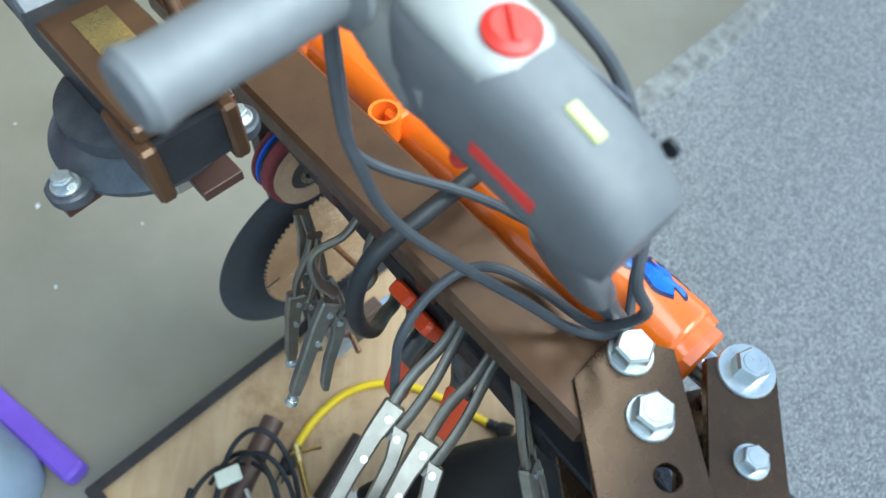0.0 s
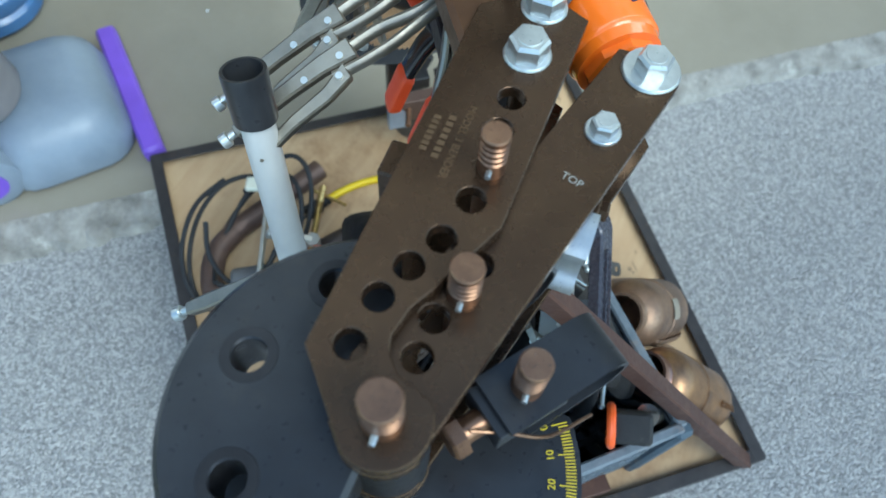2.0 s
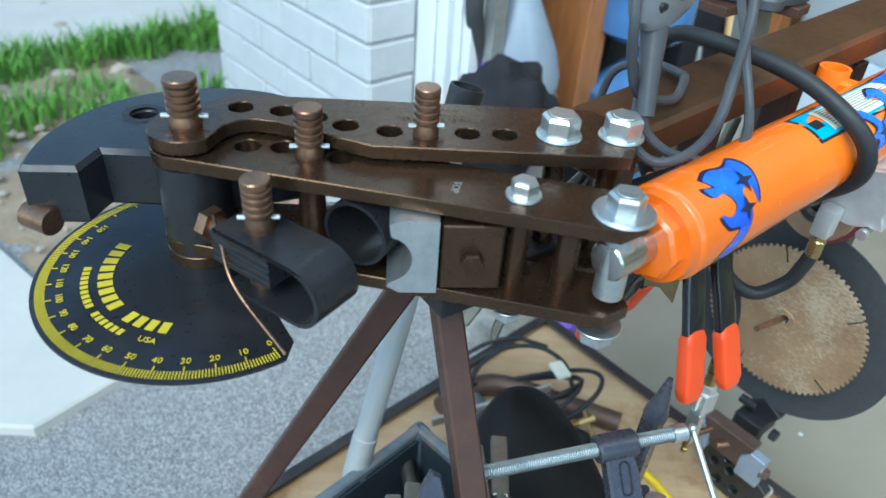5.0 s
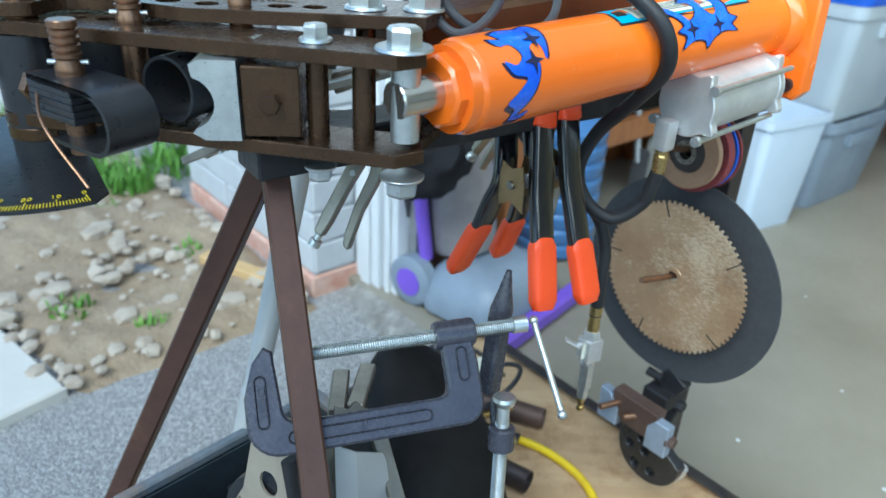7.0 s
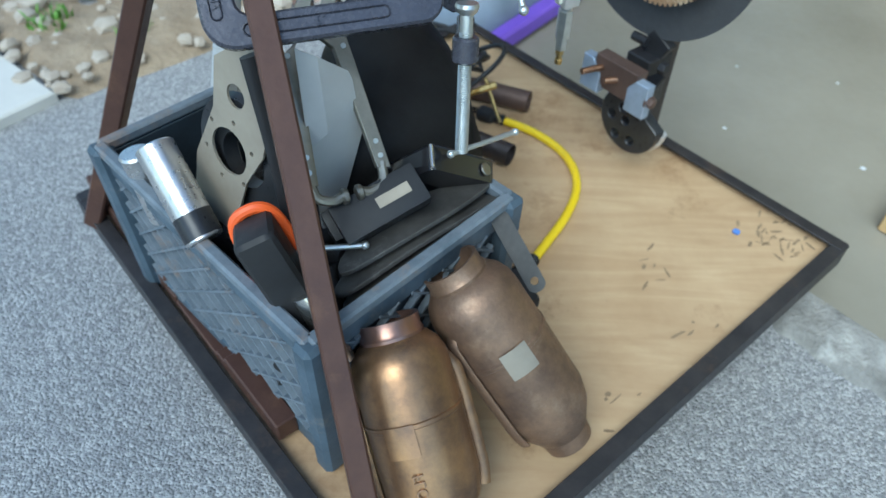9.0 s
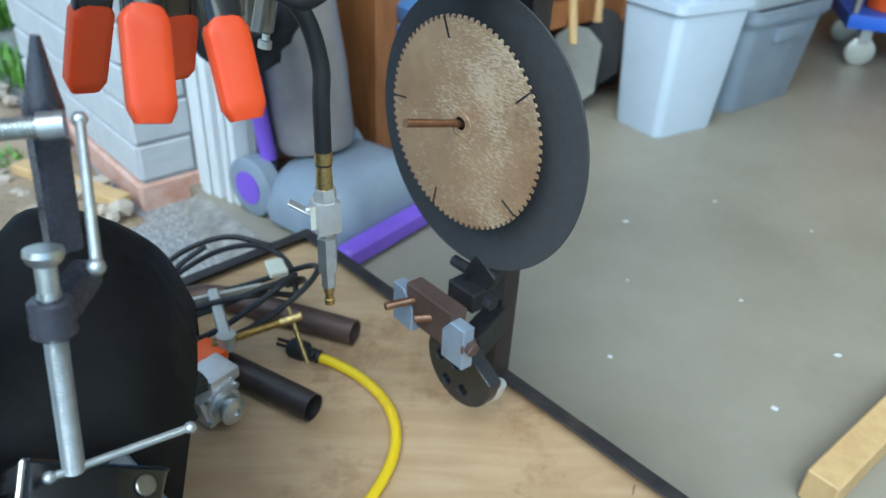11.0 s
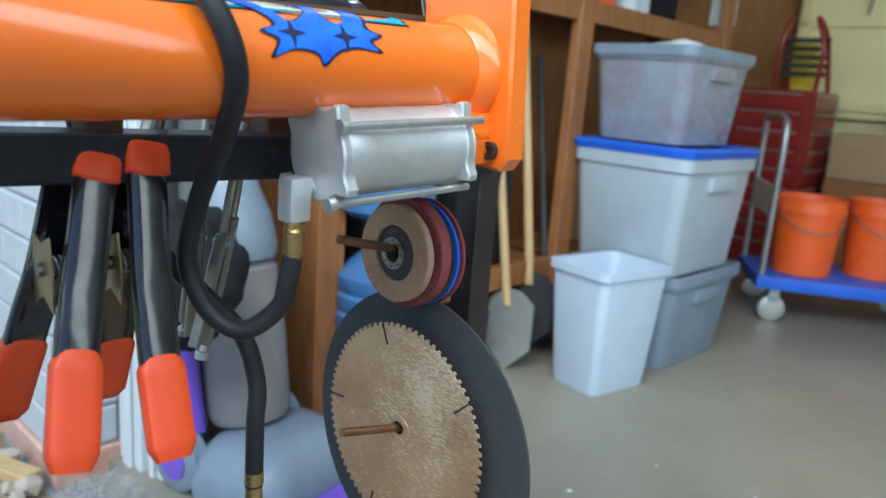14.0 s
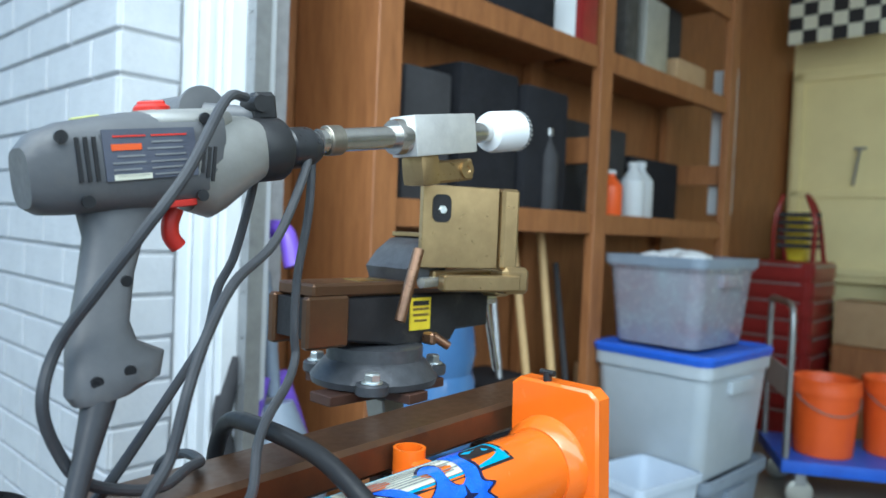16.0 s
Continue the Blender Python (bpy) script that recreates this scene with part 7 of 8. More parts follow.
# ---- two exhaust converters leaning on the crate ----
def converter(p_top, p_bot, r, material, neck_mat, label, tag, flat):
    t = thing("catalytic_converter", p_bot, label, "converter", "exhaust converters on the deck")
    L = (V3(p_bot) - V3(p_top)).length
    bm = B()
    sc = lathe(bm, p_top, p_bot, [(0.085, r * 0.5), (0.03, r * 0.56), (0.02, r * 0.6), (0.024, r * 0.72), (0.034, r * 0.88), (0.046, r * 0.97), (0.058, r), (L * 0.4, r), (L * 0.405, r * 1.03), (L * 0.42, r * 1.03), (L * 0.425, r), (L - 0.075, r), (L - 0.05, r * 0.9), (L - 0.02, r * 0.6)], 56)
    part("shell", bm, material, t)
    bm = B()
    lathe(bm, p_top, p_bot, [(0, r * 0.56), (0, r * 0.63), (0.014, r * 0.62), (0.018, r * 0.66), (0.026, r * 0.64), (0.026, r * 0.56)], 48, closed=True)
    part("inlet_neck", bm, neck_mat, t, "copper and blue heat tinted neck")
    bm = B()
    lathe(bm, p_bot, p_top, [(0, r * 0.46), (0, r * 0.54), (0.03, r * 0.6), (0.03, r * 0.46)], 40, closed=True)
    part("outlet_neck", bm, neck_mat, t)
    ax = (V3(p_bot) - V3(p_top)).normalized()
    sd = V3(flat) - ax * V3(flat).dot(ax)
    sd.normalize()
    for sg in (1, -1):
        bm = B()
        q = [V3(p_top) + ax * h + sd * sg * (w + 0.004) for h, w in ((0.04, r * 0.6), (0.068, r * 0.9), (0.09, r), (L - 0.08, r), (L - 0.05, r * 0.92))]
        hose(bm, q, 0.0085, 8, 4, 0.4)
        part("seam_flange", bm, material, t)
    if tag:
        bm = B()
        u = sd.cross(ax)
        o = V3(p_top) + ax * (0.125)
        n2 = (V3(tag) - ax * V3(tag).dot(ax)).normalized()
        s2_ = n2.cross(ax)
        g = []
        for i in range(5):
            a = -0.3 + 0.15 * i
            g.append([bm.verts.new(o + ax * z + (n2 * math.cos(a) + s2_ * math.sin(a)) * (r + 0.0025)) for z in (-0.018, 0.018)])
        for i in range(4):
            bm.faces.new((g[i][0], g[i + 1][0], g[i + 1][1], g[i][1]))
        part("data_tag", bm, CATBODY if material is CATBODY else TAG, t)
    return t


cv = converter((0.158, 0.318, 0.352), (0.235, 0.15, 0.158), 0.057, CATBODY, CATNECK, "heat tinted copper-brown exhaust converter leaning on the crate", (-0.2, -1, 0.5), (0.9, 0.35, 0.1))
a0_, a1_ = V3((0.158, 0.318, 0.352)), V3((0.235, 0.15, 0.158))
ax_ = (a1_ - a0_).normalized()
nn_ = V3((0.1, -0.75, 0.7))
nn_ = (nn_ - ax_ * nn_.dot(ax_)).normalized()
words("FLOW", 0.017, basis(a0_ + ax_ * 0.185 + nn_ * 0.0572 - ax_.cross(nn_) * -0.012, ax_, -ax_.cross(nn_) * -1), CATBODY, cv, "lettering", 0.0012)
converter((0.226, 0.385, 0.372), (0.388, 0.285, 0.155), 0.058, CATDULL, CATDULL, "dull brown exhaust converter lying against the crate", (0.2, -0.8, 0.6), (-0.6, -0.75, 0.0))

# ---- on the deck: cord, pipes, grinder, cable ----
yc = thing("extension_cord", (0.4, 0.8, 0.13), "yellow extension cord with black plug ends", "cord")
bm = B()
CZ = 0.1345
hose(bm, [V3((x, y, CZ)) for x, y in ((0.32, 1.005), (0.36, 0.985), (0.402, 0.953), (0.44, 0.905), (0.458, 0.85), (0.455, 0.79), (0.43, 0.725), (0.395, 0.665), (0.362, 0.612))], 0.0078, 14, 8)
part("cable", bm, YELLOWCORD, yc)
bm = B()
lathe(bm, V3((0.335, 0.998, 0.136)), V3((0.27, 1.025, 0.14)), [(0, 0.009), (0.004, 0.011), (0.01, 0.009), (0.014, 0.011), (0.02, 0.0095), (0.026, 0.016), (0.05, 0.0165), (0.056, 0.013)], 20)
for dy in (-0.006, 0.006):
    box(bm, (0.272, 1.024 + dy, 0.142), (0.022, 0.0018, 0.006), Matrix.Rotation(-0.35, 3, "Z"))
part("plug", bm, RUBBER, yc)
bm = B()
lathe(bm, V3((0.368, 0.622, 0.136)), V3((0.335, 0.565, 0.145)), [(0, 0.009), (0.004, 0.0115), (0.01, 0.009), (0.014, 0.0115), (0.02, 0.01), (0.03, 0.016), (0.05, 0.018)], 20)
box(bm, V3((0.33, 0.535, 0.15)), (0.05, 0.07, 0.026), Matrix.Rotation(0.5, 3, "Z"), 0.008, 2)
part("triple_socket", bm, RUBBER, yc)


def scrap_pipe(p0, p1, r, wall, material, label):
    bm = B()
    pipe(bm, p0, p1, r, wall, 36)
    return solid("steel_pipe", bm, material, label, "pipe", "pipe offcuts on the deck")


scrap_pipe((0.385, 1.045, 0.1495), (0.17, 1.13, 0.1495), 0.0215, 0.002, PIPE, "brown scaled steel pipe offcut lying on the deck")
scrap_pipe((0.34, 0.872, 0.149), (0.19, 0.965, 0.149), 0.021, 0.002, DARKPIPE, "dark mill-scale pipe offcut lying on the deck")
bm = B()
hose(bm, [V3((0.18, 1.125, 0.15)), V3((0.12, 1.13, 0.152)), V3((0.06, 1.1, 0.155)), V3((0.02, 1.05, 0.16))], 0.022, 24, 6)
solid("steel_pipe", bm, PIPE, "bent brown steel pipe lying on the deck", "pipe", "pipe offcuts on the deck")

gr = thing("angle_grinder", (0.2, 0.89, 0.13), "grey and orange angle grinder lying on the deck", "grinder")
gd = V3((0.8, -0.6, 0)).normalized()
go = V3((0.19, 0.88, 0.165))
gm = Matrix((gd, V3((0.6, 0.8, 0)), UP)).transposed()
bm = B()
box(bm, go, (0.07, 0.062, 0.056), gm @ Matrix.Rotation(0.2, 3, "X"), 0.01, 2)
box(bm, go + V3((0.012, 0.01, 0.03)), (0.05, 0.05, 0.02), gm, 0.006, 2)
part("gear_head", bm, CAST, gr)
bm = B()
part("gear_nose", cyl(bm, go + gd * 0.034, go + gd * 0.037, 0.026, seg=24), CAST, gr)
for dx, dz in ((-0.024, 0.02), (0.024, 0.02), (-0.024, -0.018), (0.024, -0.018)):
    bm = B()
    o = go + gd * 0.034 + V3((0.6, 0.8, 0)) * dx + UP * dz
    cyl(bm, o, o + gd * 0.006, 0.0042, seg=12)
    part("head_screw", bm, ZINC, gr)
bm = B()
box(bm, go + V3((-0.02, 0.05, 0.02)), (0.05, 0.07, 0.022), gm, 0.01, 2)
part("orange_housing", bm, BUCKET, gr, "orange housing panel")
bm = B()
lathe(bm, go + V3((-0.03, 0.04, 0.0)), go + V3((-0.11, 0.17, 0.01)), [(0, 0.03), (0.02, 0.032), (0.12, 0.028), (0.16, 0.025), (0.165, 0.02)], 28)
part("motor_body", bm, DRILLGREY, gr)
bm = B()
lathe(bm, go + gd * 0.03, go + gd * 0.1, [(0, 0.02), (0.012, 0.02), (0.014, 0.014), (0.02, 0.014), (0.022, 0.019), (0.03, 0.019), (0.03, 0.01)], 28)
part("spindle", bm, ZINC, gr)
bm = B()
lathe(bm, go + gd * 0.056, go + gd * 0.1, [(0, 0.006), (0, 0.019), (0.003, 0.02), (0.007, 0.012), (0.007, 0.006)], 32, closed=True)
part("lock_flange", bm, ZINC, gr)
fd = thing("flap_disc", V3((0.155, 0.83, 0.2)), "worn tan flap disc leaning on the grinder", "sanding disc")
fo, fdv = V3((0.155, 0.83, 0.195)), V3((0.55, -0.8, 0.25)).normalized()
bm = B()
lathe(bm, fo, fo - fdv, [(0, 0.012), (0.0, 0.042), (0.006, 0.05), (0.01, 0.012)], 40, closed=True)
part("backing", bm, FIBRE, fd)
bm = B()
fmx = basis(fo, UP.cross(fdv), UP)
for k in range(60):
    a = 2 * math.pi * k / 60
    q = fmx.to_3x3() @ Matrix.Rotation(a, 3, "Z")
    box(bm, fo + q @ V3((0.044, 0, 0.002)), (0.026, 0.0062, 0.0016), q @ Matrix.Rotation(0.3, 3, "X"))
tagged(part("flaps", bm, GREYSHEET, fd), kind="stuff")

cb = thing("cable_coil", (0.2, 1.1, 0.15), "loosely coiled black power cable on the deck", "cable")
rng = random.Random(21)
for k in range(4):
    bm = B()
    cx, cy = 0.17 + rng.uniform(-0.03, 0.05), 1.07 + rng.uniform(-0.02, 0.03)
    ra, rb = rng.uniform(0.11, 0.15), rng.uniform(0.07, 0.1)
    pts = [V3((cx + ra * math.cos(a + k), cy + rb * math.sin(a + k), 0.19 + 0.05 * math.sin(a * 1.5 + k) + 0.008 * k)) for a in [i * 0.55 for i in range(12)]]
    hose(bm, pts, 0.0048, 10, 6)
    part("cable_loop", bm, RUBBER, cb)
bm = B()
box(bm, (0.255, 1.1, 0.235), (0.03, 0.045, 0.012), Matrix.Rotation(0.4, 3, "Z"), 0.003)
part("paper_tag", bm, PAPER, cb)
fcl = thing("bar_clamp", (0.22, 0.98, 0.2), "old grey bar clamp with a brass screw", "clamp")
bm = B()
beam(bm, (0.0, 0.96, 0.215), (0.235, 1.07, 0.215), 0.007, 0.02, bevel=0.001)
part("bar", bm, TIN, fcl)
bm = B()
beam(bm, (0.17, 1.03, 0.235), (0.205, 0.955, 0.2), 0.016, 0.022, bevel=0.003)
cyl(bm, (0.205, 0.955, 0.188), (0.205, 0.955, 0.212), 0.014, seg=20)
part("sliding_arm", bm, TIN, fcl)
bm = B()
prof, x = [], 0.0
while x < 0.1:
    prof += [(x, 0.0055), (x + 0.0015, 0.0072), (x + 0.003, 0.0055)]
    x += 0.0036
prof += [(0.102, 0.007), (0.135, 0.007)]
lathe(bm, V3((0.185, 0.95, 0.195)), V3((0.3, 0.985, 0.222)), prof, 16)
part("brass_screw", bm, BRASS, fcl, "brass clamp screw")
bm = B()
cyl(bm, (0.29, 0.995, 0.235), (0.322, 0.95, 0.165), 0.0035, seg=12)
part("tommy_bar", bm, BRASS, fcl)
bm = B()
cyl(bm, (0.722, 0.704, 0.1285), (0.722, 0.704, 0.1305), 0.0065, seg=20)
solid("blue_disc", bm, BLUEPALE, "small pale blue disc on the deck", "disc")
bm = B()
beam(bm, (1.095, 0.835, 0.031), (1.42, 1.09, 0.031), 0.05, 0.06, bevel=0.003)
solid("timber_offcut", bm, PALEWOOD, "pale pine timber offcut on the garage floor", "timber")

bm = B()
rng = random.Random(55)
for k in range(50):
    a_ = rng.random()
    if k < 34:
        x, y = 0.80 + 0.035 * rng.gauss(0, 1), 0.69 + 0.03 * rng.gauss(0, 1)
    else:
        x, y = rng.choice(((0.56, 0.62), (0.47, 0.36), (0.6, 0.5)))
        x, y = x + 0.02 * rng.gauss(0, 1), y + 0.02 * rng.gauss(0, 1)
    w, l = rng.uniform(0.0012, 0.004), rng.uniform(0.003, 0.016)
    t_ = rng.gauss(0.7, 0.5)
    c_, s_ = math.cos(t_), math.sin(t_)
    o_ = [(l * math.cos(q) * rng.uniform(0.6, 1.1), w * math.sin(q) * rng.uniform(0.6, 1.1)) for q in (0, 0.8, 1.6, 2.4, 3.2, 4.0, 4.8, 5.5)]
    plate(bm, [(x + p * c_ - q * s_, y + p * s_ + q * c_) for p, q in o_], 0.1268, 0.1274)
tagged(solid("oil_smudges", bm, SMUDGE, "dark oily smudges on the plywood deck", "stain", smooth=0), kind="stuff")

# ---- inside the garage ----
shelf = thing("shelf_unit", gp(-0.15, 1.6, 0), "tall brown wooden garage shelf unit", "shelf unit")
SF, SB = 0.02, -0.34
bm = B()
gbox(bm, SB, SF - 0.03, 0.46, 0.5, 0.0, 2.5)
part("end_panel", bm, CEDAR, shelf)
for v in (0.5, 1.62, 2.85):
    bm = B()
    gbox(bm, SF - 0.03, SF + 0.01, v - 0.045, v + 0.045, 0.0, 2.55, 0.003)
    part("post", bm, CEDAR, shelf)
for z in (0.35, 1.3, 1.93, 2.4):
    for v0, v1 in ((0.5, 1.57), (1.67, 2.8)):
        bm = B()
        gbox(bm, SB, SF - 0.032, v0, v1, z - 0.02, z, 0.001)
        part("shelf_board", bm, CEDAR, shelf)
        bm = B()
        gbox(bm, SF - 0.03, SF, v0, v1, z - 0.075, z + 0.005, 0.002)
        part("shelf_rail", bm, CEDAR, shelf)
for v in (1.62, 2.85):
    bm = B()
    gbox(bm, SB, SB + 0.04, v - 0.045, v + 0.045, 0, 2.5)
    gbox(bm, SB, SF - 0.03, v - 0.02, v + 0.02, 1.5, 1.6)
    part("back_post", bm, CEDAR, shelf)


def jar(u, v, z, h, r, material, label, cat="bottle", name="bottle", cap=None):
    t = thing(name, gp(u, v, z), label, cat, "bottles on the shelves")
    bm = B()
    lathe(bm, gp(u, v, z), gp(u, v, z + 1), [(0, r * 0.96), (0.004, r), (h * 0.66, r), (h * 0.8, r * 0.55), (h * 0.86, r * 0.36), (h * 0.92, r * 0.36)], 24)
    part("body", bm, material, t)
    bm = B()
    lathe(bm, gp(u, v, z + h * 0.92), gp(u, v, z + h * 2), [(0, r * 0.44), (h * 0.08, r * 0.42)], 20)
    part("cap", bm, cap or material, t)


def crate_box(u, v, z, du, dv, dz, material, label, name, cat, turn=0.0):
    bm = B()
    box(bm, gp(u, v, z + dz / 2), (du, dv, dz), GT @ Matrix.Rotation(turn, 3, "Z"), min(du, dv, dz) * 0.08, 2)
    return solid(name, bm, material, label, cat)


jar(-0.06, 2.02, 1.3, 0.24, 0.055, WHITEPAINT, "white plastic bottle on the shelf")
jar(-0.12, 2.2, 1.3, 0.26, 0.06, WHITEPAINT, "white plastic jug on the shelf")
jar(-0.05, 1.82, 1.3, 0.19, 0.05, BUCKET, "orange bottle on the shelf", cap=WHITEPAINT)
jar(-0.08, 1.72, 1.3, 0.22, 0.04, GREYSHEET, "grey bottle on the shelf", cap=INK)
jar(-0.04, 1.35, 1.3, 0.3, 0.04, DARKGREY, "tall dark canister on the shelf", cap=STEELGREY)
jar(-0.1, 1.48, 1.3, 0.2, 0.035, WATERBLUE, "blue can on the shelf", cap=WHITEPAINT)
crate_box(-0.16, 0.72, 1.3, 0.25, 0.2, 0.4, DARKGREY, "dark speaker box on the shelf", "speaker_box", "box")
crate_box(-0.18, 1.03, 1.3, 0.26, 0.3, 0.46, DARKCLOTH, "large black case on the shelf", "equipment_case", "case")
crate_box(-0.14, 0.75, 1.93, 0.2, 0.24, 0.06, BLUEPLASTIC, "blue folder lying on the top shelf", "folder", "folder")
crate_box(-0.14, 1.05, 1.93, 0.28, 0.5, 0.14, DARKCLOTH, "dark folded cover on the top shelf", "folded_cover", "cover")
crate_box(-0.1, 1.4, 1.94, 0.2, 0.06, 0.3, WHITEPAINT, "white binder leaning on the top shelf", "binder", "binder", 0.6)
crate_box(-0.08, 1.5, 1.93, 0.2, 0.1, 0.34, REDSTEEL, "red box on the top shelf", "red_box", "box")
crate_box(-0.1, 1.85, 1.93, 0.2, 0.1, 0.34, GREYSHEET, "grey box file on the top shelf", "box_file", "box")
crate_box(-0.1, 2.05, 1.93, 0.22, 0.2, 0.3, TIN, "printed carton on the top shelf", "carton", "box")
crate_box(-0.1, 2.4, 1.93, 0.22, 0.3, 0.1, CARDBOARD, "flat carton on the top shelf", "carton", "box")
# next four: dark blocks added to stand in for shade inside the shelves
crate_box(-0.16, 1.33, 1.3, 0.26, 0.26, 0.44, DARKCLOTH, "tall black block added as shade in the shelf bay", "bag", "bag")
crate_box(-0.26, 1.95, 1.3, 0.12, 0.5, 0.4, DARKGREY, "dark block added behind the bottles as shelf shade", "carton", "box")
crate_box(-0.26, 2.5, 1.3, 0.12, 0.5, 0.3, DARKCLOTH, "black block added as shade at the back of the shelf", "case", "case")
crate_box(-0.24, 2.2, 1.93, 0.14, 0.9, 0.42, DARKGREY, "dark block added as shade at the back of the top shelf", "storage_box", "box")
crate_box(-0.16, 0.8, 0.35, 0.26, 0.3, 0.5, DARKGREY, "dark storage box on the low shelf", "storage_box", "box")
crate_box(-0.16, 1.2, 0.35, 0.26, 0.3, 0.35, DARKCLOTH, "black bag on the low shelf", "bag", "bag")
crate_box(-0.14, 2.2, 0.35, 0.26, 0.5, 0.3, CARDBOARD, "carton on the low shelf", "carton", "box")


def tote(u, v, z, du, dv, dz, material, lid, label, turn):
    t = thing("storage_tote", gp(u, v, z), label, "tote", "stacked storage totes")
    m = Matrix.Translation(gp(u, v, z)) @ (GT @ Matrix.Rotation(turn, 3, "Z")).to_4x4()
    bm = B()
    rings = []
    for h, k in ((0, 0.84), (0.01, 0.86), (dz * 0.86, 0.97), (dz * 0.865, 1.01), (dz, 1.02), (dz, 0.98), (dz * 0.9, 0.95), (0.02, 0.82)):
        rings.append([bm.verts.new(m @ V3((x, y, h))) for x, y in rect(du * k, dv * k, 0.05, 5)])
    skin(bm, rings)
    part("tub", bm, material, t)
    if lid:
        bm = B()
        rings = []
        for h, k in ((dz - 0.012, 1.03), (dz + 0.012, 1.05), (dz + 0.022, 1.02), (dz + 0.022, 0.9), (dz + 0.014, 0.86)):
            rings.append([bm.verts.new(m @ V3((x, y, h))) for x, y in rect(du * k, dv * k, 0.05, 5)])
        skin(bm, rings)
        part("lid", bm, lid, t, "bright blue lid")
    else:
        bm = B()
        rings = []
        for h, k in ((dz * 0.9, 1.015), (dz * 0.9, 1.05), (dz + 0.004, 1.055), (dz + 0.004, 1.0)):
            rings.append([bm.verts.new(m @ V3((x, y, h))) for x, y in rect(du * k, dv * k, 0.05, 5)])
        skin(bm, rings, False, False)
        part("rim", bm, VACGREY, t, "grey moulded rim")
    for sx in (-1, 1):
        bm = B()
        box(bm, m @ V3((sx * du * 0.485, 0, dz * 0.76)), (0.03, dv * 0.34, 0.05), m.to_3x3(), 0.008, 2)
        part("handle", bm, material, t)
    return t, m


tote(0.27, 1.93, 0.0, 0.44, 0.52, 0.36, VACGREY, None, "dark grey tote under a larger one", -0.05)
tote(0.273, 1.88, 0.365, 0.47, 0.55, 0.43, TOTE, BLUEPLASTIC, "large grey plastic tote with a bright blue lid", -0.05)
tt, tm_ = tote(0.24, 1.9, 0.82, 0.4, 0.48, 0.33, CLEARTOTE, None, "clear plastic tote full of clothes on the blue lid", -0.05)
bm = B()
rng = random.Random(31)
for k in range(9):
    r_ = bmesh.ops.create_icosphere(bm, subdivisions=2, radius=rng.uniform(0.05, 0.08))
    o = tm_ @ V3((rng.uniform(-0.11, 0.11), rng.uniform(-0.15, 0.15), 0.3 + rng.uniform(0, 0.03)))
    for w in r_["verts"]:
        w.co = V3((w.co.x, w.co.y, w.co.z * 0.5)) * (1 + 0.3 * noise.noise(w.co * 20 + V3((k, 0, 0)))) + o
solid("folded_clothes", bm, WHITEPAINT, "crumpled pale cloth heaped in the clear tote", "cloth")

wb = thing("waste_bin", gp(0.45, 1.32, 0), "pale blue-white plastic waste bin on the floor", "bin")
bm = B()
m = Matrix.Translation((1.315, 2.43, 0.0)) @ Matrix.Rotation(0.53, 4, "Z")
rings = []
for h, k in ((0, 0.8), (0.008, 0.82), (0.405, 1.0), (0.407, 1.04), (0.425, 1.05), (0.425, 1.0), (0.03, 0.79)):
    rings.append([bm.verts.new(m @ V3((x, y, h))) for x, y in rect(0.325 * k, 0.245 * k, 0.03, 5)])
skin(bm, rings)
part("tub", bm, BINWHITE, wb)
bm = B()
rings = []
for h, k in ((0.4, 1.02), (0.4, 1.065), (0.428, 1.07), (0.429, 1.03)):
    rings.append([bm.verts.new(m @ V3((x, y, h))) for x, y in rect(0.325 * k, 0.245 * k, 0.03, 5)])
skin(bm, rings, False, False)
part("rim", bm, BINWHITE, wb)

tr = thing("platform_truck", (2.75, 3.4, 0), "blue platform truck with a folding grey handle", "hand truck")
TM = Matrix.Translation((2.78, 3.31, 0)) @ Matrix.Rotation(-0.32, 4, "Z")
bm = B()
box(bm, TM @ V3((0, 0, 0.19)), (0.85, 0.52, 0.06), TM.to_3x3(), 0.012, 2)
part("deck", bm, BLUEPLASTIC, tr)
bm = B()
hose(bm, [TM @ V3(q) for q in ((-0.4, -0.22, 0.2), (-0.4, -0.22, 0.5), (-0.4, -0.22, 0.86), (-0.4, -0.16, 0.93), (-0.4, 0.0, 0.935), (-0.4, 0.16, 0.93), (-0.4, 0.22, 0.86), (-0.4, 0.22, 0.2))], 0.015, 14, 5)
part("handle", bm, STEELGREY, tr)
bm = B()
box(bm, TM @ V3((-0.4, 0.0, 0.56)), (0.008, 0.42, 0.14), TM.to_3x3(), 0.002)
part("name_board", bm, WHITEPAINT, tr)
for x in (-0.33, 0.33):
    for y in (-0.2, 0.2):
        bm = B()
        o = TM @ V3((x, y, 0.06))
        yv = TM.to_3x3() @ V3((0, 1, 0))
        lathe(bm, o - yv * 0.018, o + yv * 0.018, [(0, 0.02), (0, 0.05), (0.004, 0.06), (0.032, 0.06), (0.036, 0.05), (0.036, 0.02)], 28)
        w = part("wheel", bm, TIN, tr)
        bm = B()
        box(bm, TM @ V3((x, y, 0.13)), (0.05, 0.05, 0.07), TM.to_3x3(), 0.004)
        part("fork", bm, STEELGREY, tr)


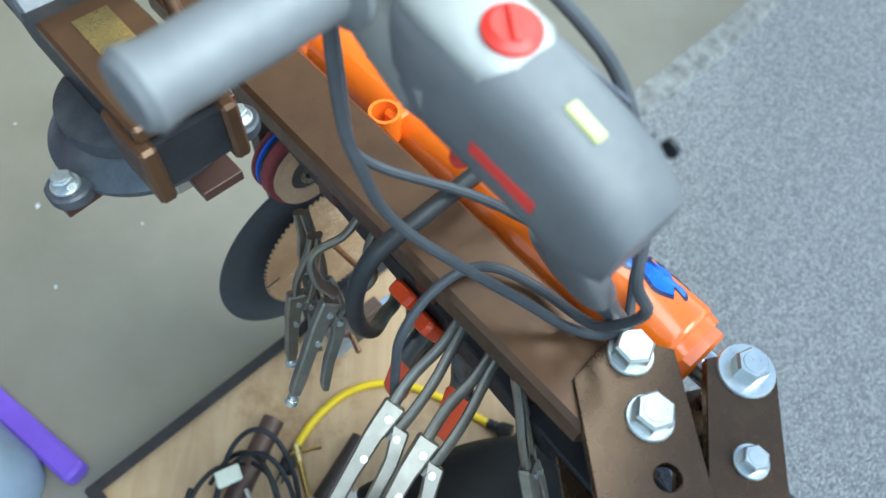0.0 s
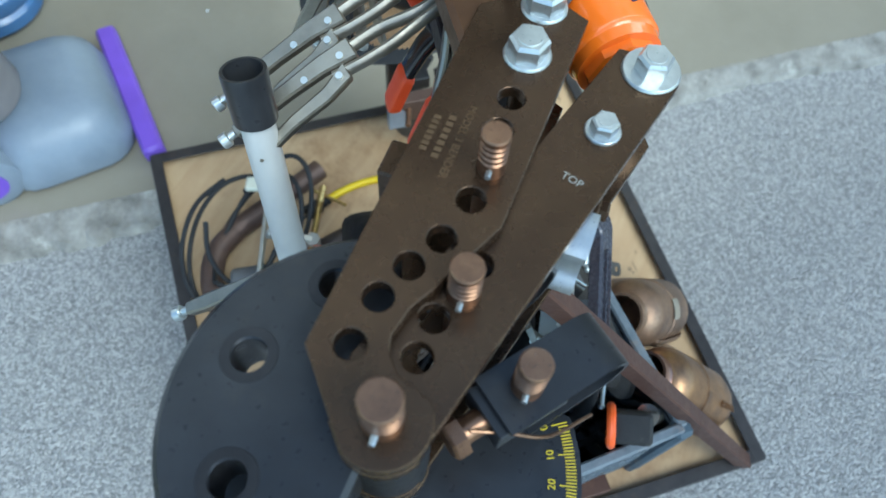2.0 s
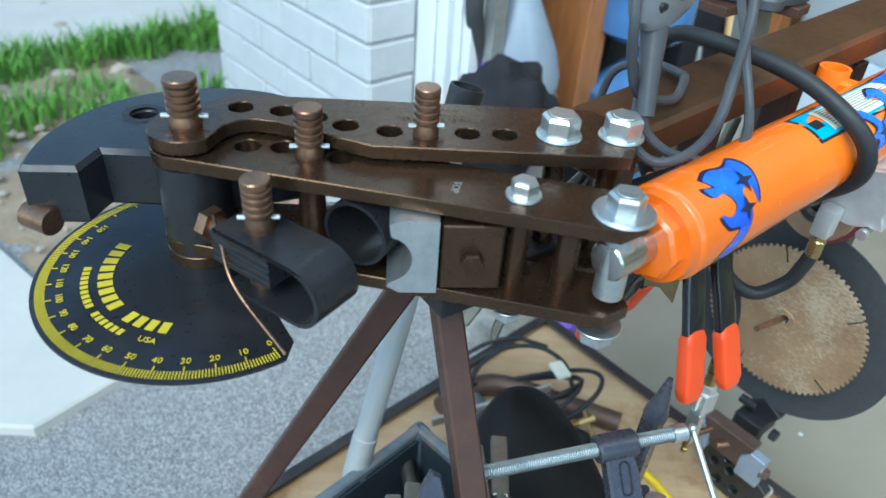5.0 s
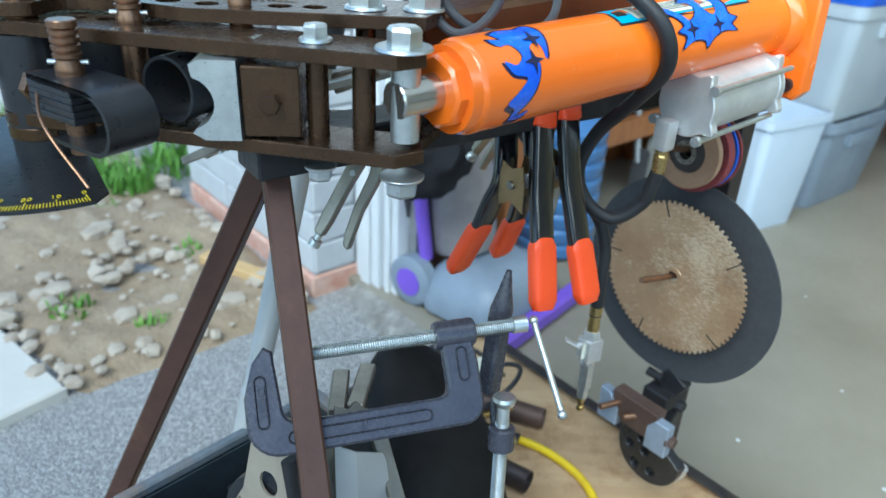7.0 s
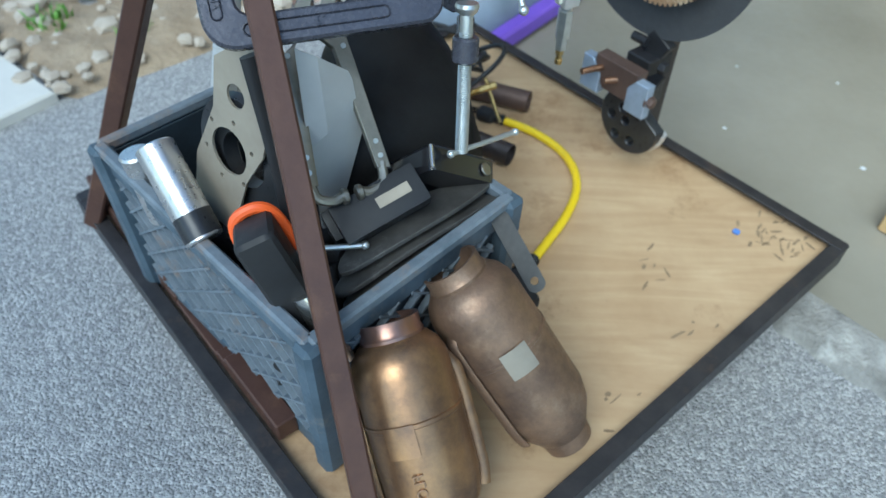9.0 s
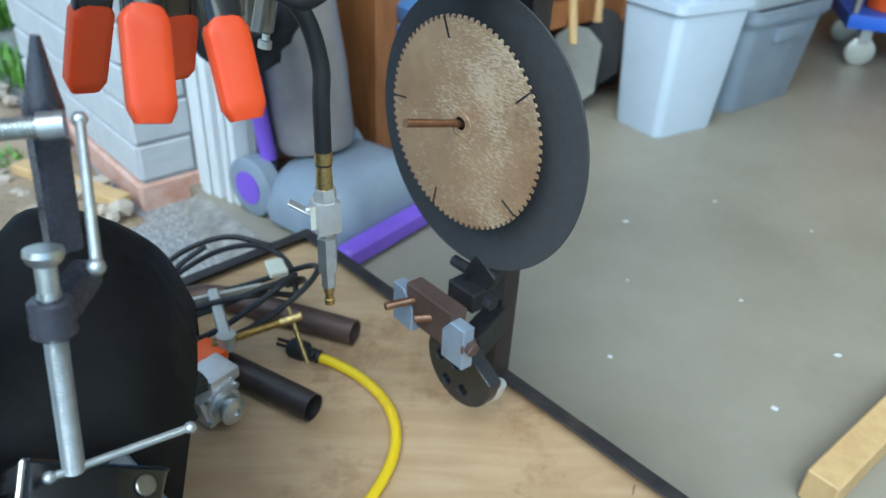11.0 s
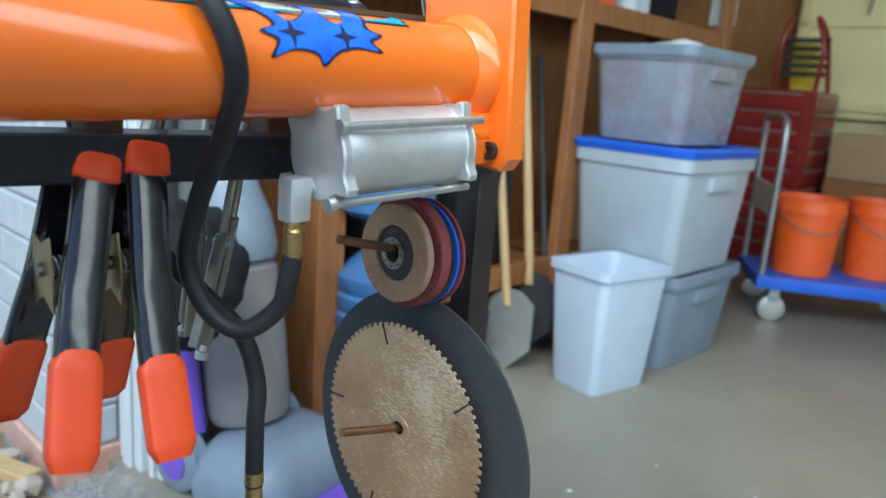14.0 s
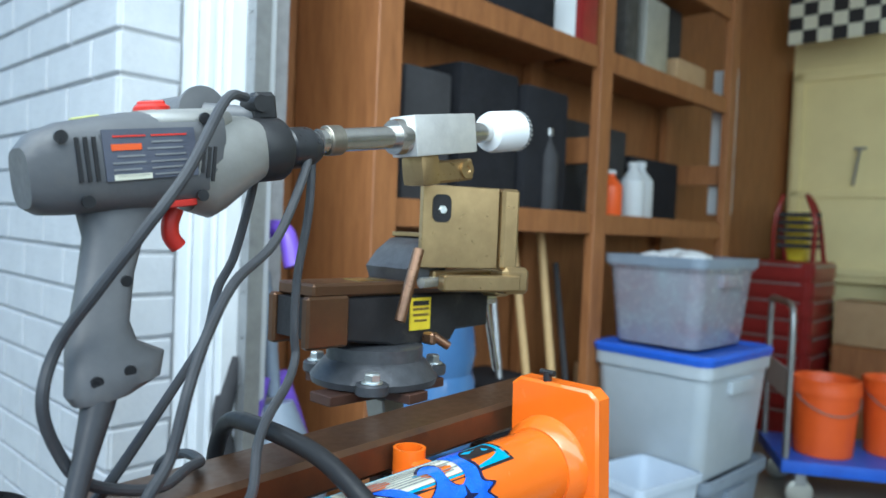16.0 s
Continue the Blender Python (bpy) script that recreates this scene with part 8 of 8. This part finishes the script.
def bucket(o, label):
    t = thing("bucket", o, label, "bucket", "orange buckets on the truck")
    bm = B()
    lathe(bm, o, o + UP, [(0, 0.125), (0.005, 0.13), (0.29, 0.148), (0.292, 0.156), (0.32, 0.157), (0.34, 0.152), (0.36, 0.154), (0.365, 0.148), (0.36, 0.144), (0.02, 0.12)], 40)
    part("tub", bm, BUCKET, t)
    bm = B()
    hose(bm, [o + V3((0.155 * math.cos(a), 0.155 * math.sin(a), 0.31 - 0.1 * math.sin((a - 3.0) / 3.1 * math.pi))) for a in [3.0 + 3.1 * k / 8 for k in range(9)]], 0.003, 8, 3)
    part("bail", bm, STEELGREY, t)


bucket(TM @ V3((-0.2, -0.06, 0.22)), "orange plastic bucket on the platform truck")
bucket(TM @ V3((0.15, 0.04, 0.22)), "orange plastic bucket on the platform truck")

chest = thing("tool_chest", (3.3, 5.2, 0), "tall red steel tool chest with many drawers", "tool chest")
CMx = Matrix.Translation(gp(-0.12, 4.25, 0)) @ GT.to_4x4()
bm = B()
box(bm, CMx @ V3((0, 0, 0.55)), (0.46, 0.5, 1.1), CMx.to_3x3(), 0.006)
part("cabinet", bm, REDSTEEL, chest)
for k in range(9):
    for sx, sy in ((1, 0), (0, -1)):
        bm = B()
        z = 0.12 + 0.115 * k
        if sx:
            box(bm, CMx @ V3((0.238, 0, z)), (0.016, 0.46, 0.1), CMx.to_3x3(), 0.003)
        else:
            box(bm, CMx @ V3((0, -0.258, z)), (0.42, 0.016, 0.1), CMx.to_3x3(), 0.003)
        d_ = part("drawer", bm, REDSTEEL, chest)
        bm = B()
        if sx:
            box(bm, CMx @ V3((0.25, 0, z + 0.035)), (0.01, 0.4, 0.012), CMx.to_3x3(), 0.002)
        else:
            box(bm, CMx @ V3((0, -0.27, z + 0.035)), (0.36, 0.01, 0.012), CMx.to_3x3(), 0.002)
        part("pull", bm, STEELGREY, d_)
ch = thing("folding_chair", gp(-0.02, 4.05, 1.1), "red tubular chair stored on the tool chest", "chair")
bm = B()
for o in (-0.12, 0.12):
    hose(bm, [CMx @ V3((0.1 + o, -0.2, 1.1)), CMx @ V3((0.12 + o, -0.25, 1.35)), CMx @ V3((0.1 + o * 0.6, -0.2, 1.52)), CMx @ V3((0.08 + o, -0.05, 1.4)), CMx @ V3((0.1 + o, 0.05, 1.1))], 0.014, 12, 6)
part("tube_frame", bm, REDSTEEL, ch)
bm = B()
for k in range(5):
    box(bm, CMx @ V3((0.1, -0.1, 1.2 + 0.05 * k)), (0.26, 0.02, 0.03), CMx.to_3x3(), 0.003)
part("slats", bm, DARKGREY, ch)

cab = thing("yellow_cabinet", gp(0.6, 4.88, 0), "cream yellow tool cabinet with hanging tools", "cabinet")
bm = B()
gbox(bm, -0.33, 2.1, 4.85, 4.949, 0.95, 2.5, 0.006)
part("cabinet_body", bm, YELLOWWALL, cab)
for u0, u1 in ((-0.3, 0.45), (0.5, 1.25), (1.3, 2.05)):
    bm = B()
    for a, b, c, d_ in ((u0, u0 + 0.06, 1.0, 2.45), (u1 - 0.06, u1, 1.0, 2.45), (u0, u1, 1.0, 1.06), (u0, u1, 2.39, 2.45), (u0, u1, 1.55, 1.6)):
        gbox(bm, a, b, 4.82, 4.849, c, d_, 0.004)
    part("door_frame", bm, YELLOWWALL, cab)
rng = random.Random(41)
for k in range(10):
    u, z, l = 0.15 + 0.22 * k, rng.uniform(1.7, 2.2), rng.uniform(0.2, 0.45)
    bm = B()
    beam(bm, gp(u, 4.812, z), gp(u + rng.uniform(-0.05, 0.05), 4.812, z - l), 0.03, 0.012, bevel=0.003)
    beam(bm, gp(u - 0.04, 4.812, z), gp(u + 0.04, 4.812, z), 0.02, 0.016, bevel=0.003)
    solid("hand_tool", bm, rng.choice((DARKGREY, STEELGREY, PALEWOOD)), "hand tool hanging on the cream cabinet", "tool", "hanging tools")
for u, v, z, du, dv, dz, m_, nm, lb, ct in ((0.35, 4.45, 0.58, 0.35, 0.3, 0.28, CARDBOARD, "carton", "brown cardboard carton on a bench", "box"), (-0.1, 4.4, 1.1, 0.12, 0.12, 0.3, YELLOWINK, "yellow_jug", "yellow jug on the tool chest", "jug"), (0.7, 4.55, 0.93, 0.3, 0.3, 0.15, LAGOON, "teal_box", "teal box on a bench", "box"),
                                           (0.85, 4.55, 0.58, 0.6, 0.4, 0.35, REDSTEEL, "low_red_chest", "low red steel chest", "chest"), (1.45, 4.55, 0.58, 0.3, 0.3, 0.4, PALEWOOD, "wood_box", "pale wooden box on the bench", "box")):
    crate_box(u, v, z, du, dv, dz, m_, lb, nm, ct)
bm = B()
gbox(bm, 0.18, 2.0, 4.25, 4.8, 0.0, 0.58, 0.01)
solid("low_bench", bm, CEDAR, "low brown wooden bench", "bench")
bm = B()
gbox(bm, -0.1, 0.02, 2.9, 2.93, 1.35, 2.1, 0.004)
solid("white_board", bm, WHITEPAINT, "white board on the shelf end", "board")
flag = thing("checkered_flag", gp(0.1, 4.3, 2.6), "black and white checkered flag hung up high", "flag")
for i in range(9):
    for j in range(4):
        bm = B()
        gbox(bm, -0.2 + 0.09 * i, -0.11 + 0.09 * i, 4.3, 4.306, 2.54 + 0.09 * j, 2.63 + 0.09 * j)
        part("square", bm, INK if (i + j) % 2 else PAPER, flag, smooth=0)

# tools leaning by the shelf
for k, (p, q, r, m_, lb) in enumerate((((1.02, 2.5, 0.0), (0.86, 2.78, 1.5), 0.016, PALEWOOD, "pale wooden shovel handle leaning on the shelf"), ((1.12, 2.62, 0.02), (0.98, 2.9, 1.7), 0.017, PALEWOOD, "wooden broom handle leaning on the shelf"), ((1.2, 2.7, 0.0), (1.12, 2.95, 1.1), 0.014, DARKGREY, "dark tool handle leaning on the shelf"), ((0.9, 2.45, 0.0), (0.8, 2.72, 1.2), 0.013, STEELGREY, "grey tube leaning on the shelf"))):
    t = thing("long_handled_tool", p, lb, "garden tool", "tools leaning on the shelf")
    bm = B()
    cyl(bm, V3(p).lerp(V3(q), 0.15), q, r, r * 0.85, 16)
    part("handle", bm, m_, t)
    bm = B()
    d_ = (V3(p) - V3(q)).normalized()
    plate(bm, [(-0.03, 0.12), (0.03, 0.12), (0.085, 0.08), (0.09, -0.08), (0.0, -0.17), (-0.09, -0.08), (-0.085, 0.08)] if k < 2 else rect(0.06, 0.2, 0.02), -0.002, 0.002, m=basis(V3(p).lerp(V3(q), 0.09) + V3((0, 0, 0.03)), V3((0.8, -0.6, 0)), -d_))
    part("head", bm, DARKGREY if k else TIN, t)
bo = thing("water_bottle", (0.52, 2.1, 0), "large blue ribbed water bottle on the floor", "bottle")
bm = B()
prof = [(0, 0.11)]
for k in range(8):
    prof += [(0.02 + 0.055 * k, 0.135), (0.05 + 0.055 * k, 0.135), (0.06 + 0.055 * k, 0.125)]
lathe(bm, (0.54, 2.12, 0), (0.54, 2.12, 1), prof + [(0.5, 0.06), (0.53, 0.03), (0.57, 0.03)], 32)
part("shell", bm, WATERBLUE, bo)
bm = B()
lathe(bm, (0.54, 2.12, 0.6), (0.54, 2.12, 1), [(0, 0.11), (0.02, 0.135), (0.2, 0.135), (0.22, 0.125), (0.28, 0.135), (0.4, 0.12)], 32)
solid("water_bottle", bm, WATERBLUE, "blue water bottle stacked on another", "bottle")

vac = thing("upright_vacuum", (0.2, 1.75, 0), "grey and purple upright vacuum cleaner", "vacuum cleaner")
vm = Matrix.Translation((0.29, 1.745, 0)) @ Matrix.Rotation(0.9, 4, "Z")
R3 = vm.to_3x3()
bm = B()
rings = []
for h, k in ((0.015, 1.0), (0.05, 1.02), (0.1, 0.93), (0.135, 0.75), (0.15, 0.5)):
    rings.append([bm.verts.new(vm @ V3((x, y - 0.03, h))) for x, y in rect(0.36 * k, 0.3 * k, 0.08 * k, 5)])
skin(bm, rings)
part("floor_head", bm, VACGREY, vac)
bm = B()
box(bm, vm @ V3((0.0, -0.205, 0.03)), (0.42, 0.05, 0.05), R3, 0.02, 3)
part("front_bar", bm, PURPLE, vac, "purple front bumper")
for sx in (-1, 1):
    bm = B()
    o = vm @ V3((sx * 0.15, 0.14, 0.075))
    xv = R3 @ V3((1, 0, 0))
    lathe(bm, o - xv * 0.025, o + xv * 0.025, [(0, 0.03), (0, 0.065), (0.006, 0.075), (0.044, 0.075), (0.05, 0.065), (0.05, 0.03)], 28)
    w = part("wheel", bm, VACGREY, vac)
    bm = B()
    cyl(bm, o - xv * 0.028, o + xv * 0.028, 0.042, seg=24)
    part("wheel_cap", bm, PURPLE, w)
bm = B()
lathe(bm, vm @ V3((0, 0.08, 0.15)), vm @ V3((0, 0.16, 0.62)), [(0, 0.09), (0.02, 0.1), (0.2, 0.105), (0.36, 0.1), (0.38, 0.08)], 36)
part("dust_bin", bm, SMOKE, vac, "smoky clear dust bin")
bm = B()
lathe(bm, vm @ V3((0, 0.145, 0.53)), vm @ V3((0, 0.18, 0.8)), [(0, 0.1), (0.03, 0.105), (0.1, 0.095), (0.2, 0.06), (0.26, 0.04)], 32)
part("bin_top", bm, VACGREY, vac)
bm = B()
for sx in (-1, 1):
    hose(bm, [vm @ V3(q) for q in ((sx * 0.12, 0.12, 0.14), (sx * 0.13, 0.15, 0.4), (sx * 0.1, 0.18, 0.65), (sx * 0.03, 0.2, 0.85))], 0.02, 12, 6)
part("side_rail", bm, PURPLE, vac)
bm = B()
hose(bm, [vm @ V3(q) for q in ((0, 0.19, 0.8), (0.0, 0.22, 1.0), (0.0, 0.24, 1.1))], 0.018, 12, 6)
part("handle_tube", bm, VACGREY, vac)
bm = B()
hose(bm, [vm @ V3(q) for q in ((0, 0.24, 1.06), (0.0, 0.26, 1.14), (0.0, 0.24, 1.2), (0.0, 0.17, 1.2), (0.0, 0.14, 1.12))], 0.022, 14, 6)
part("handle_grip", bm, PURPLE, vac, "purple handle loop")
bm = B()
pts = [vm @ V3((-0.13 + 0.02 * math.cos(k), 0.2 + 0.0 * k, 0.25 + 0.055 * k)) for k in range(13)]
hose(bm, pts, 0.022, 14, 3)
part("hose", bm, DARKGREY, vac)
bm = B()
r_ = bmesh.ops.create_icosphere(bm, subdivisions=4, radius=1.0)
for w in r_["verts"]:
    k = 1 + 0.22 * noise.noise(w.co * 2.2) + 0.07 * noise.noise(w.co * 5)
    w.co = V3((w.co.x * 0.12, w.co.y * 0.09, w.co.z * 0.15)) * k + V3((0.12, 1.58, 0.55))
solid("black_bag", bm, DARKCLOTH, "black plastic bag hanging by the vacuum", "bag")

# timber strip on the dirt by the door post
bm = B()
beam(bm, gp(-0.15, -0.2, 0.005), gp(-0.5, -0.34, 0.01), 0.05, 0.03, bevel=0.003)
solid("timber_strip", bm, PALEWOOD, "pale timber strip lying on the dirt", "timber")

# ---- painted bricks of the house wall, last ----
rng = random.Random(2)
sizes = {}


def brick_mesh(l, d, h):
    key = (round(l, 3), round(d, 3), round(h, 3))
    if key not in sizes:
        bm = B()
        box(bm, (0, 0, 0), (l, d, h), None, 0.004)
        me = bpy.data.meshes.new("brick")
        bm.to_mesh(me)
        bm.free()
        me.materials.append(BRICKPAINT)
        sizes[key] = me
    return sizes[key]


CH = 0.1
inv = wall.matrix_basis.inverted()
for row in range(30):
    z = 0.04 + CH * row + CH / 2
    u = WALL_R - (0.0 if row % 2 else 0.0)
    first = True
    while u > WALL_L + 0.02:
        l = min(0.145 if (first and row % 2) else 0.29, u - WALL_L)
        ob = new("brick", brick_mesh(l - 0.009, 0.02, CH - 0.009))
        ob.parent, ob.matrix_parent_inverse = wall, inv
        ob.matrix_basis = Matrix.Translation(gp(u - l / 2, -0.142 + rng.uniform(-0.0012, 0.0012), z)) @ GT.to_4x4()
        u -= l
        first = False
    ob = new("brick", brick_mesh(0.02, 0.146 if row % 2 else 0.138, CH - 0.009))
    ob.parent, ob.matrix_parent_inverse = wall, inv
    ob.matrix_basis = Matrix.Translation(gp(WALL_R - 0.008, -0.075, z)) @ GT.to_4x4()
